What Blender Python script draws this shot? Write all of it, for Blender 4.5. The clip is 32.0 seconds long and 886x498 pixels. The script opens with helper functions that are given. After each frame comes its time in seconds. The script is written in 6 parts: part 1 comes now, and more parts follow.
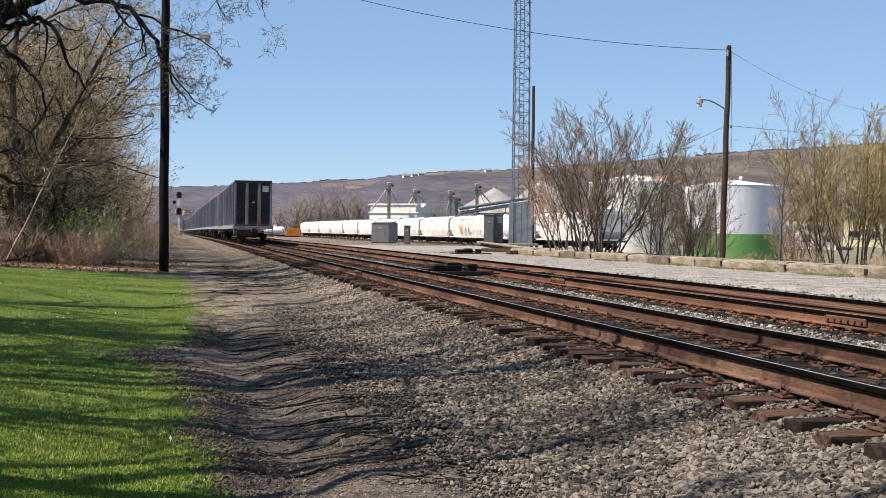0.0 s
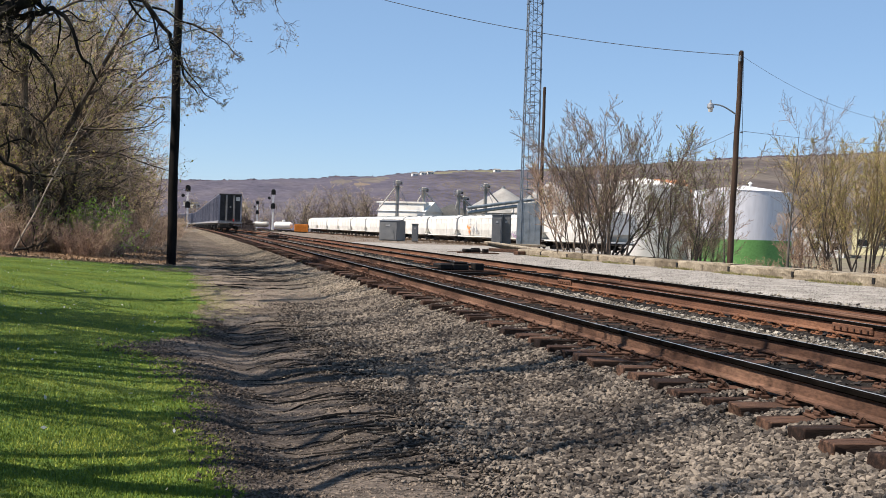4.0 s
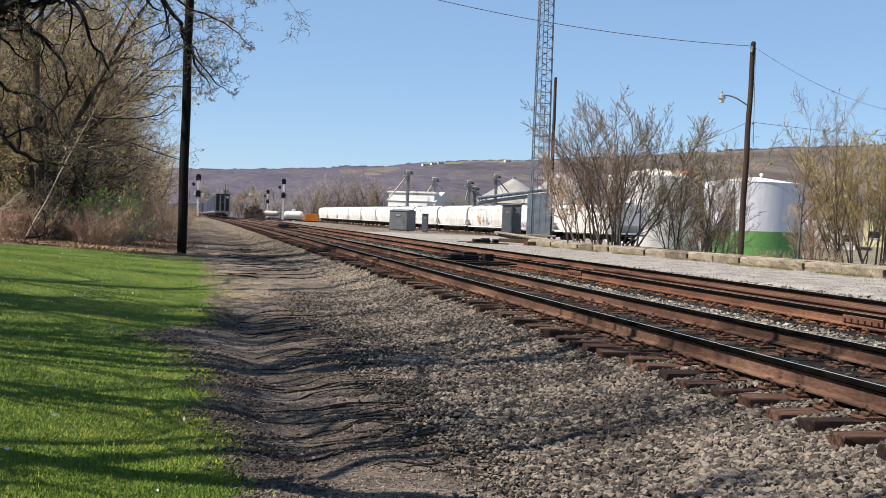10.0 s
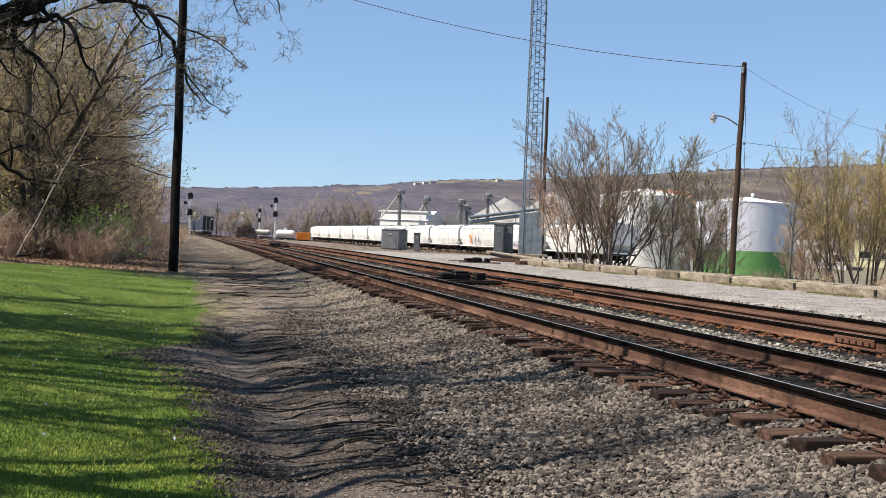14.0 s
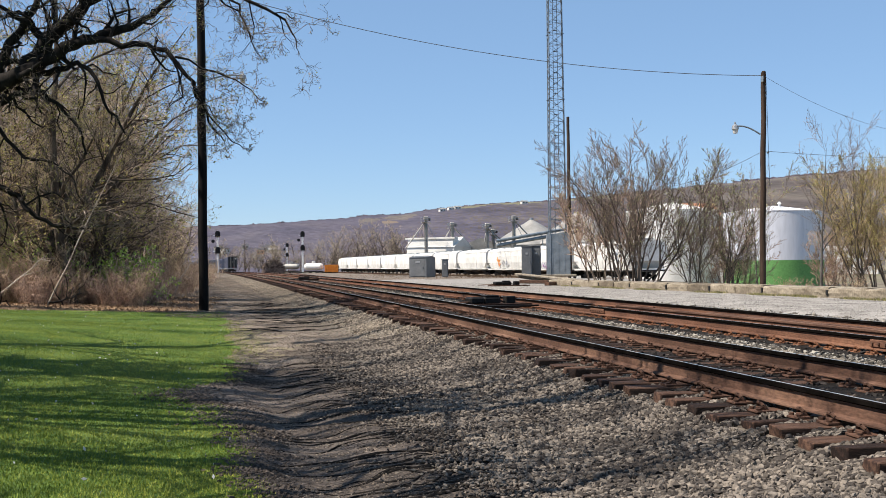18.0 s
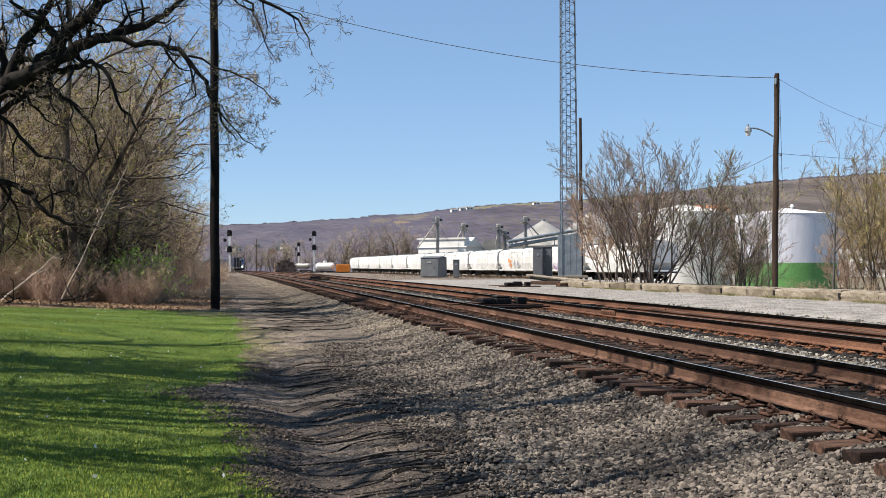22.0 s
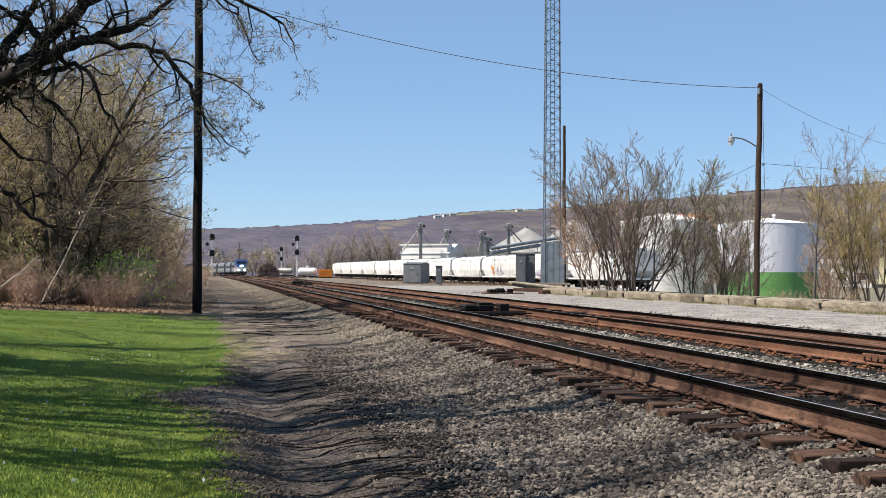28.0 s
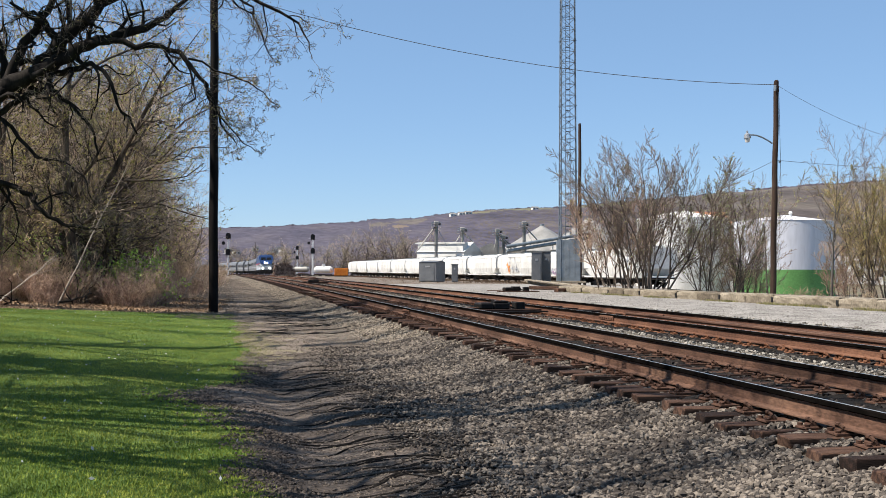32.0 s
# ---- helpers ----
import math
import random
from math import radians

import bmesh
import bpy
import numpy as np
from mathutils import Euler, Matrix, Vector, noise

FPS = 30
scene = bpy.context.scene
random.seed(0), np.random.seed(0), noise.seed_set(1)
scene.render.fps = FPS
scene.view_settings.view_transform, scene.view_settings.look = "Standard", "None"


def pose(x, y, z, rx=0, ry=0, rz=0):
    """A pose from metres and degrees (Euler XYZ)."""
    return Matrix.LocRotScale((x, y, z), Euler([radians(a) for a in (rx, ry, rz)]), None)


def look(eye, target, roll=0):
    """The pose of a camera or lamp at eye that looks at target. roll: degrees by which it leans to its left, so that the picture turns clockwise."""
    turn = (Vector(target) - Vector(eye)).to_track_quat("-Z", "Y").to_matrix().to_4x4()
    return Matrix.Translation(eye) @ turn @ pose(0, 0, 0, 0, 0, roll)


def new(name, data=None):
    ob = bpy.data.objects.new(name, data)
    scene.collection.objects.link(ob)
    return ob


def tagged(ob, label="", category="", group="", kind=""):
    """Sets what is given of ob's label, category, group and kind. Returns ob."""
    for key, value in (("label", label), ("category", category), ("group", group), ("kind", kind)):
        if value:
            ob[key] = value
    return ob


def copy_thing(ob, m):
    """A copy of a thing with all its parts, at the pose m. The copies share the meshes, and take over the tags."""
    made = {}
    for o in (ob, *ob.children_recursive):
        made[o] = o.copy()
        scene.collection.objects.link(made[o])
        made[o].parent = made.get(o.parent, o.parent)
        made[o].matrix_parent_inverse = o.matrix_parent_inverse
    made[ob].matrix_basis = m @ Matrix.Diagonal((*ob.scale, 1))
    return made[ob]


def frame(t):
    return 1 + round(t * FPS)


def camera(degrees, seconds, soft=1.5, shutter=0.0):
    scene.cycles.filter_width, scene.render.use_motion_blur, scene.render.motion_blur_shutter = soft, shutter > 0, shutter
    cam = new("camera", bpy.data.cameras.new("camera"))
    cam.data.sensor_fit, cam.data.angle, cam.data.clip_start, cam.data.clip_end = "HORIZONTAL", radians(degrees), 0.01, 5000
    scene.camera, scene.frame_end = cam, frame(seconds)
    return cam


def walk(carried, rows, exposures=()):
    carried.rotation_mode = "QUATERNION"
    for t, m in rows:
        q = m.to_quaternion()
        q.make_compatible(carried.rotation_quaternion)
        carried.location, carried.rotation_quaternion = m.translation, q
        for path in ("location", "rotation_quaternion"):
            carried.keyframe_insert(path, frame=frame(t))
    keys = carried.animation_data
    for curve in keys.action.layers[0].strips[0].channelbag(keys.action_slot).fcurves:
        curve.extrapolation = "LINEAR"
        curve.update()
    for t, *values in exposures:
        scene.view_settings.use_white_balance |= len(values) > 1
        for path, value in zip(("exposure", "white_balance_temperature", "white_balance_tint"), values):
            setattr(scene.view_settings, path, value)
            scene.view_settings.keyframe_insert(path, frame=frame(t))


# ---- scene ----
# ---------- camera ----------
cam = camera(39.5, 32.0, soft=0.6)
PATH = [
    (0.0, pose(0, 0, 0.98, 89.370, -0.648, -12.352)),
    (0.5, pose(0, 0, 0.98, 89.374, -1.410, -12.341)),
    (1.0, pose(0, 0, 0.98, 89.440, -1.167, -12.163)),
    (1.5, pose(0, 0, 0.98, 89.579, -1.262, -12.064)),
    (2.0, pose(0, 0, 0.98, 89.499, -1.607, -11.917)),
    (2.5, pose(0, 0, 0.98, 89.518, -1.880, -11.893)),
    (4.5, pose(0, 0, 0.98, 89.278, -1.928, -12.002)),
    (5.0, pose(0, 0, 0.98, 89.383, -2.090, -11.745)),
    (5.5, pose(0, 0, 0.98, 89.880, -2.027, -11.546)),
    (6.0, pose(0, 0, 0.98, 89.892, -2.167, -11.631)),
    (6.5, pose(0, 0, 0.98, 89.845, -2.162, -11.675)),
    (7.0, pose(0, 0, 0.98, 89.675, -1.965, -11.737)),
    (7.5, pose(0, 0, 0.98, 89.580, -2.453, -11.753)),
    (8.0, pose(0, 0, 0.98, 89.685, -2.198, -11.906)),
    (8.5, pose(0, 0, 0.98, 89.431, -2.197, -11.807)),
    (9.0, pose(0, 0, 0.98, 89.080, -2.298, -11.561)),
    (9.5, pose(0, 0, 0.98, 88.882, -2.257, -11.496)),
    (10.0, pose(0, 0, 0.98, 88.834, -2.199, -11.524)),
    (10.5, pose(0, 0, 0.98, 89.286, -2.273, -11.600)),
    (11.0, pose(0, 0, 0.98, 90.026, -2.327, -11.790)),
    (11.5, pose(0, 0, 0.98, 90.121, -2.349, -11.796)),
    (12.0, pose(0, 0, 0.98, 89.842, -2.528, -11.952)),
    (12.5, pose(0, 0, 0.98, 89.757, -2.270, -11.957)),
    (13.0, pose(0, 0, 0.98, 89.730, -2.190, -11.987)),
    (13.5, pose(0, 0, 0.98, 89.749, -2.462, -11.949)),
    (15.5, pose(0, 0, 0.98, 89.886, -1.460, -11.808)),
    (16.0, pose(0, 0, 0.98, 90.268, -1.518, -12.092)),
    (16.5, pose(0, 0, 0.98, 90.437, -1.472, -12.081)),
    (17.0, pose(0, 0, 0.98, 90.439, -0.003, -11.961)),
    (17.5, pose(0, 0, 0.98, 91.031, 0.448, -11.417)),
    (18.0, pose(0, 0, 0.98, 90.912, 0.662, -10.598)),
    (18.5, pose(0, 0, 0.98, 90.820, 0.498, -9.886)),
    (19.0, pose(0, 0, 0.98, 90.434, 0.452, -7.498)),
    (19.5, pose(0, 0, 0.98, 90.204, 0.939, -7.027)),
    (20.0, pose(0, 0, 0.98, 90.041, 1.439, -8.476)),
    (20.5, pose(0, 0, 0.98, 90.626, 0.915, -9.002)),
    (21.0, pose(0, 0, 0.98, 90.794, 0.431, -9.077)),
    (21.5, pose(0, 0, 0.98, 90.897, 0.621, -9.742)),
    (22.0, pose(0, 0, 0.98, 90.934, 0.267, -10.074)),
    (22.5, pose(0, 0, 0.98, 90.713, -0.061, -10.671)),
    (23.0, pose(0, 0, 0.98, 90.650, -0.139, -11.096)),
    (23.5, pose(0, 0, 0.98, 90.725, 0.153, -11.429)),
    (24.0, pose(0, 0, 0.98, 90.688, 0.049, -11.528)),
    (24.5, pose(0, 0, 0.98, 90.605, -0.483, -11.436)),
    (25.0, pose(0, 0, 0.98, 90.610, -0.516, -11.337)),
    (25.5, pose(0, 0, 0.98, 90.592, 0.034, -11.022)),
    (27.5, pose(0, 0, 0.98, 91.136, -0.240, -10.776)),
    (28.0, pose(0, 0, 0.98, 91.220, -0.276, -10.874)),
    (28.5, pose(0, 0, 0.98, 91.296, -0.380, -10.921)),
    (29.0, pose(0, 0, 0.98, 91.333, -0.057, -10.868)),
    (29.5, pose(0, 0, 0.98, 91.229, 0.070, -10.977)),
    (30.0, pose(0, 0, 0.98, 91.152, -0.437, -11.094)),
    (30.5, pose(0, 0, 0.98, 91.225, -0.161, -11.026)),
    (31.0, pose(0, 0, 0.98, 91.236, -0.012, -10.907)),
    (31.5, pose(0, 0, 0.98, 91.138, -0.072, -10.203)),
    (32.0, pose(0, 0, 0.98, 91.140, -0.130, -10.147)),
]
walk(cam, PATH, ((0, 0.62, 6440, 13), (12, 0.61, 6350, 12), (32, 0.58, 6210, 11)))

# ---------- sky and sun ----------
SUN_AZIMUTH, SUN_ELEVATION = radians(-96), radians(54)   # clockwise from +y, up
sun_way = Vector((math.sin(SUN_AZIMUTH) * math.cos(SUN_ELEVATION), math.cos(SUN_AZIMUTH) * math.cos(SUN_ELEVATION), math.sin(SUN_ELEVATION)))
world = bpy.data.worlds.new("sky")
world.use_nodes = True
scene.world = world
wn = world.node_tree.nodes
sky = wn.new("ShaderNodeTexSky")
sky.sky_type, sky.sun_disc = "NISHITA", False
sky.sun_elevation, sky.sun_rotation = SUN_ELEVATION, SUN_AZIMUTH
sky.air_density, sky.dust_density, sky.ozone_density = 0.9, 0.5, 3.5
sky.altitude = 1500
wn["Background"].inputs[1].default_value = 0.091
haze = wn.new("ShaderNodeMix")               # thin even haze over the clear sky
haze.data_type = "RGBA"
haze.inputs[0].default_value, haze.inputs[7].default_value = 0.42, (2.4, 3.95, 5.75, 1)
world.node_tree.links.new(sky.outputs[0], haze.inputs[6])
world.node_tree.links.new(haze.outputs[2], wn["Background"].inputs[0])
sun = new("sun", bpy.data.lights.new("sun", "SUN"))
sun.data.energy, sun.data.angle, sun.data.color = 6.0, radians(0.4), (1.0, 0.905, 0.775)
sun.matrix_world = look(sun_way * 100, (0, 0, 0))


# ---------- materials ----------
def mat(name, cols, scale=3.0, rough=0.85, metal=0.0, bump=0.25, fine=40.0, contrast=0.35, rand=0.0, island=0.0, stretch=(1, 1, 1), spec=0.18, dist=0.02):
    """Two scales of variation: broad patches run through the colours, fine grain lightens, darkens and roughens."""
    m = bpy.data.materials.new(name)
    m.use_nodes = True
    n, l = m.node_tree.nodes, m.node_tree.links
    b = n["Principled BSDF"]
    b.inputs["Roughness"].default_value, b.inputs["Metallic"].default_value = rough, metal
    b.inputs["Specular IOR Level"].default_value = spec
    co, mp = n.new("ShaderNodeTexCoord"), n.new("ShaderNodeMapping")
    mp.inputs["Scale"].default_value = stretch
    l.new(co.outputs["Object"], mp.inputs[0])
    big, small = n.new("ShaderNodeTexNoise"), n.new("ShaderNodeTexNoise")
    for node, s, d in ((big, scale, 4), (small, fine, 6)):
        node.inputs["Scale"].default_value, node.inputs["Detail"].default_value = s, d
        l.new(mp.outputs[0], node.inputs["Vector"])
    ramp = n.new("ShaderNodeValToRGB")
    e = ramp.color_ramp.elements
    while len(e) < len(cols):
        e.new(0.5)
    for i, c in enumerate(cols):
        e[i].position, e[i].color = 0.3 + 0.4 * i / max(1, len(cols) - 1), (*c, 1)
    fac = big.outputs["Fac"]
    if rand or island:
        src = n.new("ShaderNodeObjectInfo").outputs["Random"] if rand else n.new("ShaderNodeNewGeometry").outputs["Random Per Island"]
        mm = n.new("ShaderNodeMapRange")
        mm.inputs["To Min"].default_value, mm.inputs["To Max"].default_value = -(rand + island) / 2, (rand + island) / 2
        ad = n.new("ShaderNodeMath")
        l.new(src, mm.inputs["Value"])
        l.new(mm.outputs[0], ad.inputs[0])
        l.new(fac, ad.inputs[1])
        fac = ad.outputs[0]
    l.new(fac, ramp.inputs[0])
    mr = n.new("ShaderNodeMapRange")
    mr.inputs["From Min"].default_value, mr.inputs["From Max"].default_value = 0.3, 0.7
    mr.inputs["To Min"].default_value, mr.inputs["To Max"].default_value = 1 - contrast, 1 + contrast
    l.new(small.outputs["Fac"], mr.inputs["Value"])
    mix = n.new("ShaderNodeVectorMath")
    mix.operation = "SCALE"
    l.new(ramp.outputs[0], mix.inputs[0])
    l.new(mr.outputs[0], mix.inputs["Scale"])
    l.new(mix.outputs[0], b.inputs["Base Color"])
    if bump:
        bp = n.new("ShaderNodeBump")
        bp.inputs["Strength"].default_value, bp.inputs["Distance"].default_value = bump, dist
        l.new(small.outputs["Fac"], bp.inputs["Height"])
        l.new(bp.outputs[0], b.inputs["Normal"])
    return m


def glow(name, color, strength):
    m = bpy.data.materials.new(name)
    m.use_nodes = True
    b = m.node_tree.nodes["Principled BSDF"]
    b.inputs["Base Color"].default_value = (*color, 1)
    b.inputs["Emission Color"].default_value, b.inputs["Emission Strength"].default_value = (*color, 1), strength
    return m


M_SOIL = mat("lawn_soil", [(0.049, 0.084, 0.014), (0.07, 0.119, 0.021), (0.098, 0.14, 0.035)], 0.6, 0.95, bump=0.6, fine=60)
M_BLADE = mat("grass_blade", [(0.098, 0.145, 0.017), (0.19, 0.237, 0.03), (0.31, 0.32, 0.058)], 0.8, 0.6, bump=0, fine=20, island=0.38)
M_DIRT = mat("dirt_path", [(0.09, 0.0725, 0.057), (0.158, 0.128, 0.1), (0.25, 0.203, 0.16)], 0.8, 0.95, bump=1.0, fine=30, contrast=0.65, dist=0.05)
# Dark cinder soil; the stretched noise paints shade-like streaks across the path.
M_CINDERSHADE = mat("cinder_soil_shade_streaks", [(0.043, 0.0345, 0.029), (0.086, 0.07, 0.058), (0.16, 0.132, 0.11)], 0.8, 0.95, bump=1.0, fine=34, contrast=0.75, dist=0.05, stretch=(0.45, 1.7, 1))
# Ballast bed, near-black: the shade of the gaps is in its colour.
M_BALLASTSHADE = mat("ballast_bed_shade", [(0.005, 0.0042, 0.0034), (0.011, 0.009, 0.0072), (0.021, 0.0172, 0.0135)], 1.3, 0.95, bump=1.0, fine=18, contrast=0.6, dist=0.06)
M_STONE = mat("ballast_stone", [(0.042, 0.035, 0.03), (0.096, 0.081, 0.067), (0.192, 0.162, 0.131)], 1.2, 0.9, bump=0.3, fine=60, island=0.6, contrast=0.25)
# Darker stone for the space between the rails.
M_STONEDARK = mat("dark_ballast_stone", [(0.014, 0.0115, 0.01), (0.034, 0.0275, 0.0235), (0.078, 0.063, 0.052)], 1.2, 0.75, bump=0.3, fine=60, island=0.6, contrast=0.25)
# Paler copy of the ballast stone with sunlight put into the colour.
M_STONESUNLIT = mat("sunlit_tone_ballast_stone", [(0.0722, 0.0592, 0.0452), (0.1651, 0.1367, 0.1047), (0.3096, 0.26, 0.1998)], 0.8, 0.9, bump=0.2, fine=40, island=0.7, contrast=0.25)
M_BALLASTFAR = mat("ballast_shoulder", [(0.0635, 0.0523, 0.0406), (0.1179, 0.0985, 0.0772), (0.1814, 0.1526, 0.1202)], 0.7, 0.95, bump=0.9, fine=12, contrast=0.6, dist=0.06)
M_STONELIGHT = mat("pale_ballast_stone", [(0.08, 0.071, 0.059), (0.18, 0.16, 0.134), (0.33, 0.3, 0.254)], 1.2, 0.9, bump=0.3, fine=60, island=0.7, contrast=0.25)
M_HEADSIDE = mat("near_black_rail_head_side", [(0.003, 0.0027, 0.0024), (0.008, 0.0066, 0.0058)], 3, 0.8, 0.0, bump=0.05, fine=30, spec=0.0)
M_LOT = mat("gravel_lot", [(0.15, 0.138, 0.124), (0.23, 0.214, 0.193), (0.31, 0.29, 0.263)], 1.4, 0.95, bump=0.5, fine=30, contrast=0.35)
M_WORN = mat("worn_yellow_soil", [(0.115, 0.094, 0.06), (0.165, 0.138, 0.086), (0.22, 0.185, 0.115)], 1.2, 0.95, bump=0.8, fine=24, contrast=0.5, dist=0.05)
M_LITTER = mat("leaf_litter", [(0.11, 0.068, 0.042), (0.2, 0.13, 0.078), (0.3, 0.205, 0.12)], 0.8, 0.95, bump=0.8, fine=20, contrast=0.5)
M_FIELD = mat("far_field", [(0.1, 0.085, 0.06), (0.15, 0.13, 0.095), (0.12, 0.13, 0.06)], 0.05, 0.95, bump=0.2, fine=1.0)
M_TIE = mat("creosoted_wood", [(0.013, 0.0075, 0.0055), (0.036, 0.0195, 0.0135), (0.095, 0.053, 0.035)], 3, 0.85, bump=0.6, fine=30, rand=0.4, stretch=(1, 8, 8))
M_RUST = mat("rusted_steel", [(0.0478, 0.0265, 0.0182), (0.1015, 0.0553, 0.0375), (0.1673, 0.0958, 0.0638)], 2, 0.8, 0.2, bump=0.3, fine=50, stretch=(1, 0.3, 1))
M_RUST2 = mat("orange_rust", [(0.0689, 0.0338, 0.0224), (0.1265, 0.0619, 0.0385), (0.1898, 0.096, 0.0571)], 2, 0.85, 0.1, bump=0.3, fine=50, stretch=(1, 0.3, 1))
M_RUSTCLIP = mat("bright_orange_rust", [(0.11, 0.05, 0.028), (0.19, 0.088, 0.047), (0.27, 0.13, 0.07)], 3, 0.85, 0.1, bump=0.3, fine=50)
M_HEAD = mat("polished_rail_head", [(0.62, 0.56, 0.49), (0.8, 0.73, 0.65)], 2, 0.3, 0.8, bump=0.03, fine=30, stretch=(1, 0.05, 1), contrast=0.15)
M_GREASE = mat("greased_iron", [(0.006, 0.0055, 0.005), (0.016, 0.014, 0.013)], 6, 0.6, 0.1, bump=0.3, fine=40)
# Bark darkened to near black, as limbs look against the light.
M_BARKBACKLIT = mat("backlit_dark_bark", [(0.005, 0.004, 0.0034), (0.012, 0.0098, 0.008), (0.026, 0.0215, 0.0175)], 3, 0.95, bump=0.9, fine=25, stretch=(1, 1, 0.3))
M_BARKGREY = mat("grey_woodland_bark", [(0.0595, 0.0476, 0.0391), (0.1105, 0.0884, 0.0714), (0.187, 0.153, 0.1241)], 3, 0.95, bump=0.9, fine=25, stretch=(1, 1, 0.3))
M_PALEBARK = mat("pale_grey_bark", [(0.06, 0.054, 0.0468), (0.096, 0.087, 0.075), (0.132, 0.12, 0.105)], 3, 0.95, bump=0.6, fine=25, stretch=(1, 1, 0.3))
M_BARKWOOD = mat("dark_brown_woodland_bark", [(0.035, 0.027, 0.021), (0.07, 0.055, 0.043), (0.13, 0.105, 0.083)], 3, 0.95, bump=0.9, fine=25, stretch=(1, 1, 0.3))
M_TWIG = mat("grey_brown_twigs", [(0.235, 0.178, 0.14), (0.43, 0.335, 0.265), (0.62, 0.5, 0.4)], 0.35, 0.95, bump=0, fine=3, island=0.6)
M_TWIGRED = mat("reddish_brush_twigs", [(0.19, 0.125, 0.094), (0.36, 0.25, 0.19), (0.52, 0.385, 0.295)], 0.35, 0.95, bump=0, fine=3, island=0.6)
M_TWIGDARK = mat("dark_bush_twigs", [(0.1, 0.074, 0.059), (0.18, 0.135, 0.108), (0.28, 0.215, 0.172)], 0.35, 0.95, bump=0, fine=3, island=0.6)
M_TWIGBIG = mat("dark_brown_twigs", [(0.054, 0.0414, 0.0324), (0.126, 0.0972, 0.0756), (0.234, 0.1872, 0.144)], 0.35, 0.95, bump=0, fine=3, island=0.6)
M_TWIGTAN = mat("tan_twigs", [(0.22, 0.158, 0.102), (0.37, 0.275, 0.185), (0.5, 0.385, 0.265)], 0.4, 0.95, bump=0, fine=3, island=0.6)
M_TWIGOLIVE = mat("olive_budding_twigs", [(0.17, 0.122, 0.066), (0.3, 0.222, 0.122), (0.45, 0.34, 0.185)], 0.4, 0.95, bump=0, fine=3, island=0.6)
M_BUDGREEN = mat("pale_green_bud", [(0.208, 0.26, 0.065), (0.338, 0.39, 0.117), (0.468, 0.494, 0.195)], 0.8, 0.7, bump=0, fine=6, island=0.8)
M_WEED = mat("dry_weeds", [(0.17, 0.17, 0.06), (0.26, 0.24, 0.1), (0.34, 0.29, 0.15)], 0.7, 0.8, bump=0, island=0.6)
M_DEADWOOD = mat("bleached_dead_wood", [(0.259, 0.2176, 0.176), (0.4144, 0.3625, 0.3004)], 1.5, 0.9, bump=0.3, fine=20)
M_BUD = mat("spring_leaf", [(0.171, 0.184, 0.03), (0.3078, 0.3105, 0.06), (0.456, 0.414, 0.11)], 0.8, 0.7, bump=0, fine=6, island=0.8)
M_BUDDARK = mat("dark_bud", [(0.05, 0.06, 0.02), (0.1, 0.11, 0.03), (0.2, 0.19, 0.06)], 0.8, 0.7, bump=0, fine=6, island=0.8)
M_GREENLEAF = mat("bright_green_leaf", [(0.1941, 0.3409, 0.0455), (0.3299, 0.5203, 0.0759), (0.5046, 0.6458, 0.1366)], 0.8, 0.65, bump=0, fine=6, island=0.6)
M_POLE = mat("weathered_pole_wood", [(0.0275, 0.0172, 0.0122), (0.052, 0.0337, 0.0245), (0.0796, 0.0551, 0.0398)], 2, 0.9, bump=0.5, fine=30, stretch=(4, 4, 0.3))
M_POLEDARK = mat("black_pole_wood", [(0.0025, 0.002, 0.002), (0.005, 0.004, 0.0035), (0.012, 0.0095, 0.008)], 2, 0.9, bump=0.4, fine=30, stretch=(4, 4, 0.3))
M_GALV = mat("galvanised_steel", [(0.172, 0.1935, 0.2093), (0.2408, 0.27, 0.2883), (0.3096, 0.342, 0.3627)], 1.2, 0.55, 0.6, bump=0.08, fine=20, contrast=0.12)
M_GREYBOX = mat("grey_painted_steel", [(0.124, 0.1302, 0.1364), (0.1612, 0.1674, 0.1736)], 1.5, 0.55, 0.3, bump=0.06, fine=20, contrast=0.1)
M_STEEL = mat("bright_lattice_steel", [(0.1098, 0.1334, 0.1543), (0.1922, 0.2223, 0.2546)], 1.2, 0.5, 0.5, bump=0, fine=20)
M_MAST = mat("pale_aluminium_paint", [(0.5, 0.51, 0.52), (0.62, 0.63, 0.64)], 1.2, 0.6, 0.1, bump=0, fine=20)
M_LAMP = mat("aluminium_lamp_head", [(0.315, 0.315, 0.315), (0.42, 0.42, 0.42)], 6, 0.4, 0.6, bump=0, fine=30)
M_LENS = mat("lamp_glass", [(0.4875, 0.4719, 0.429), (0.5625, 0.5372, 0.5005)], 6, 0.25, 0, bump=0, fine=30)
M_CABLE = mat("cable", [(0.06, 0.065, 0.07), (0.11, 0.115, 0.125)], 6, 0.7, 0, bump=0)
M_CONC = mat("weathered_concrete", [(0.1102, 0.0898, 0.0649), (0.1944, 0.1641, 0.121), (0.2722, 0.2353, 0.1771)], 0.9, 0.95, bump=0.6, fine=14, rand=0.35, contrast=0.3)
M_WHITE = mat("weathered_white_paint", [(0.5, 0.49, 0.455), (0.62, 0.61, 0.575), (0.7, 0.69, 0.655)], 0.35, 0.6, bump=0.05, fine=6, contrast=0.08, rand=0.2)
M_OFFWHITE = mat("cream_painted_steel", [(0.6, 0.59, 0.55), (0.72, 0.71, 0.67)], 0.3, 0.6, bump=0.05, fine=6, contrast=0.1)
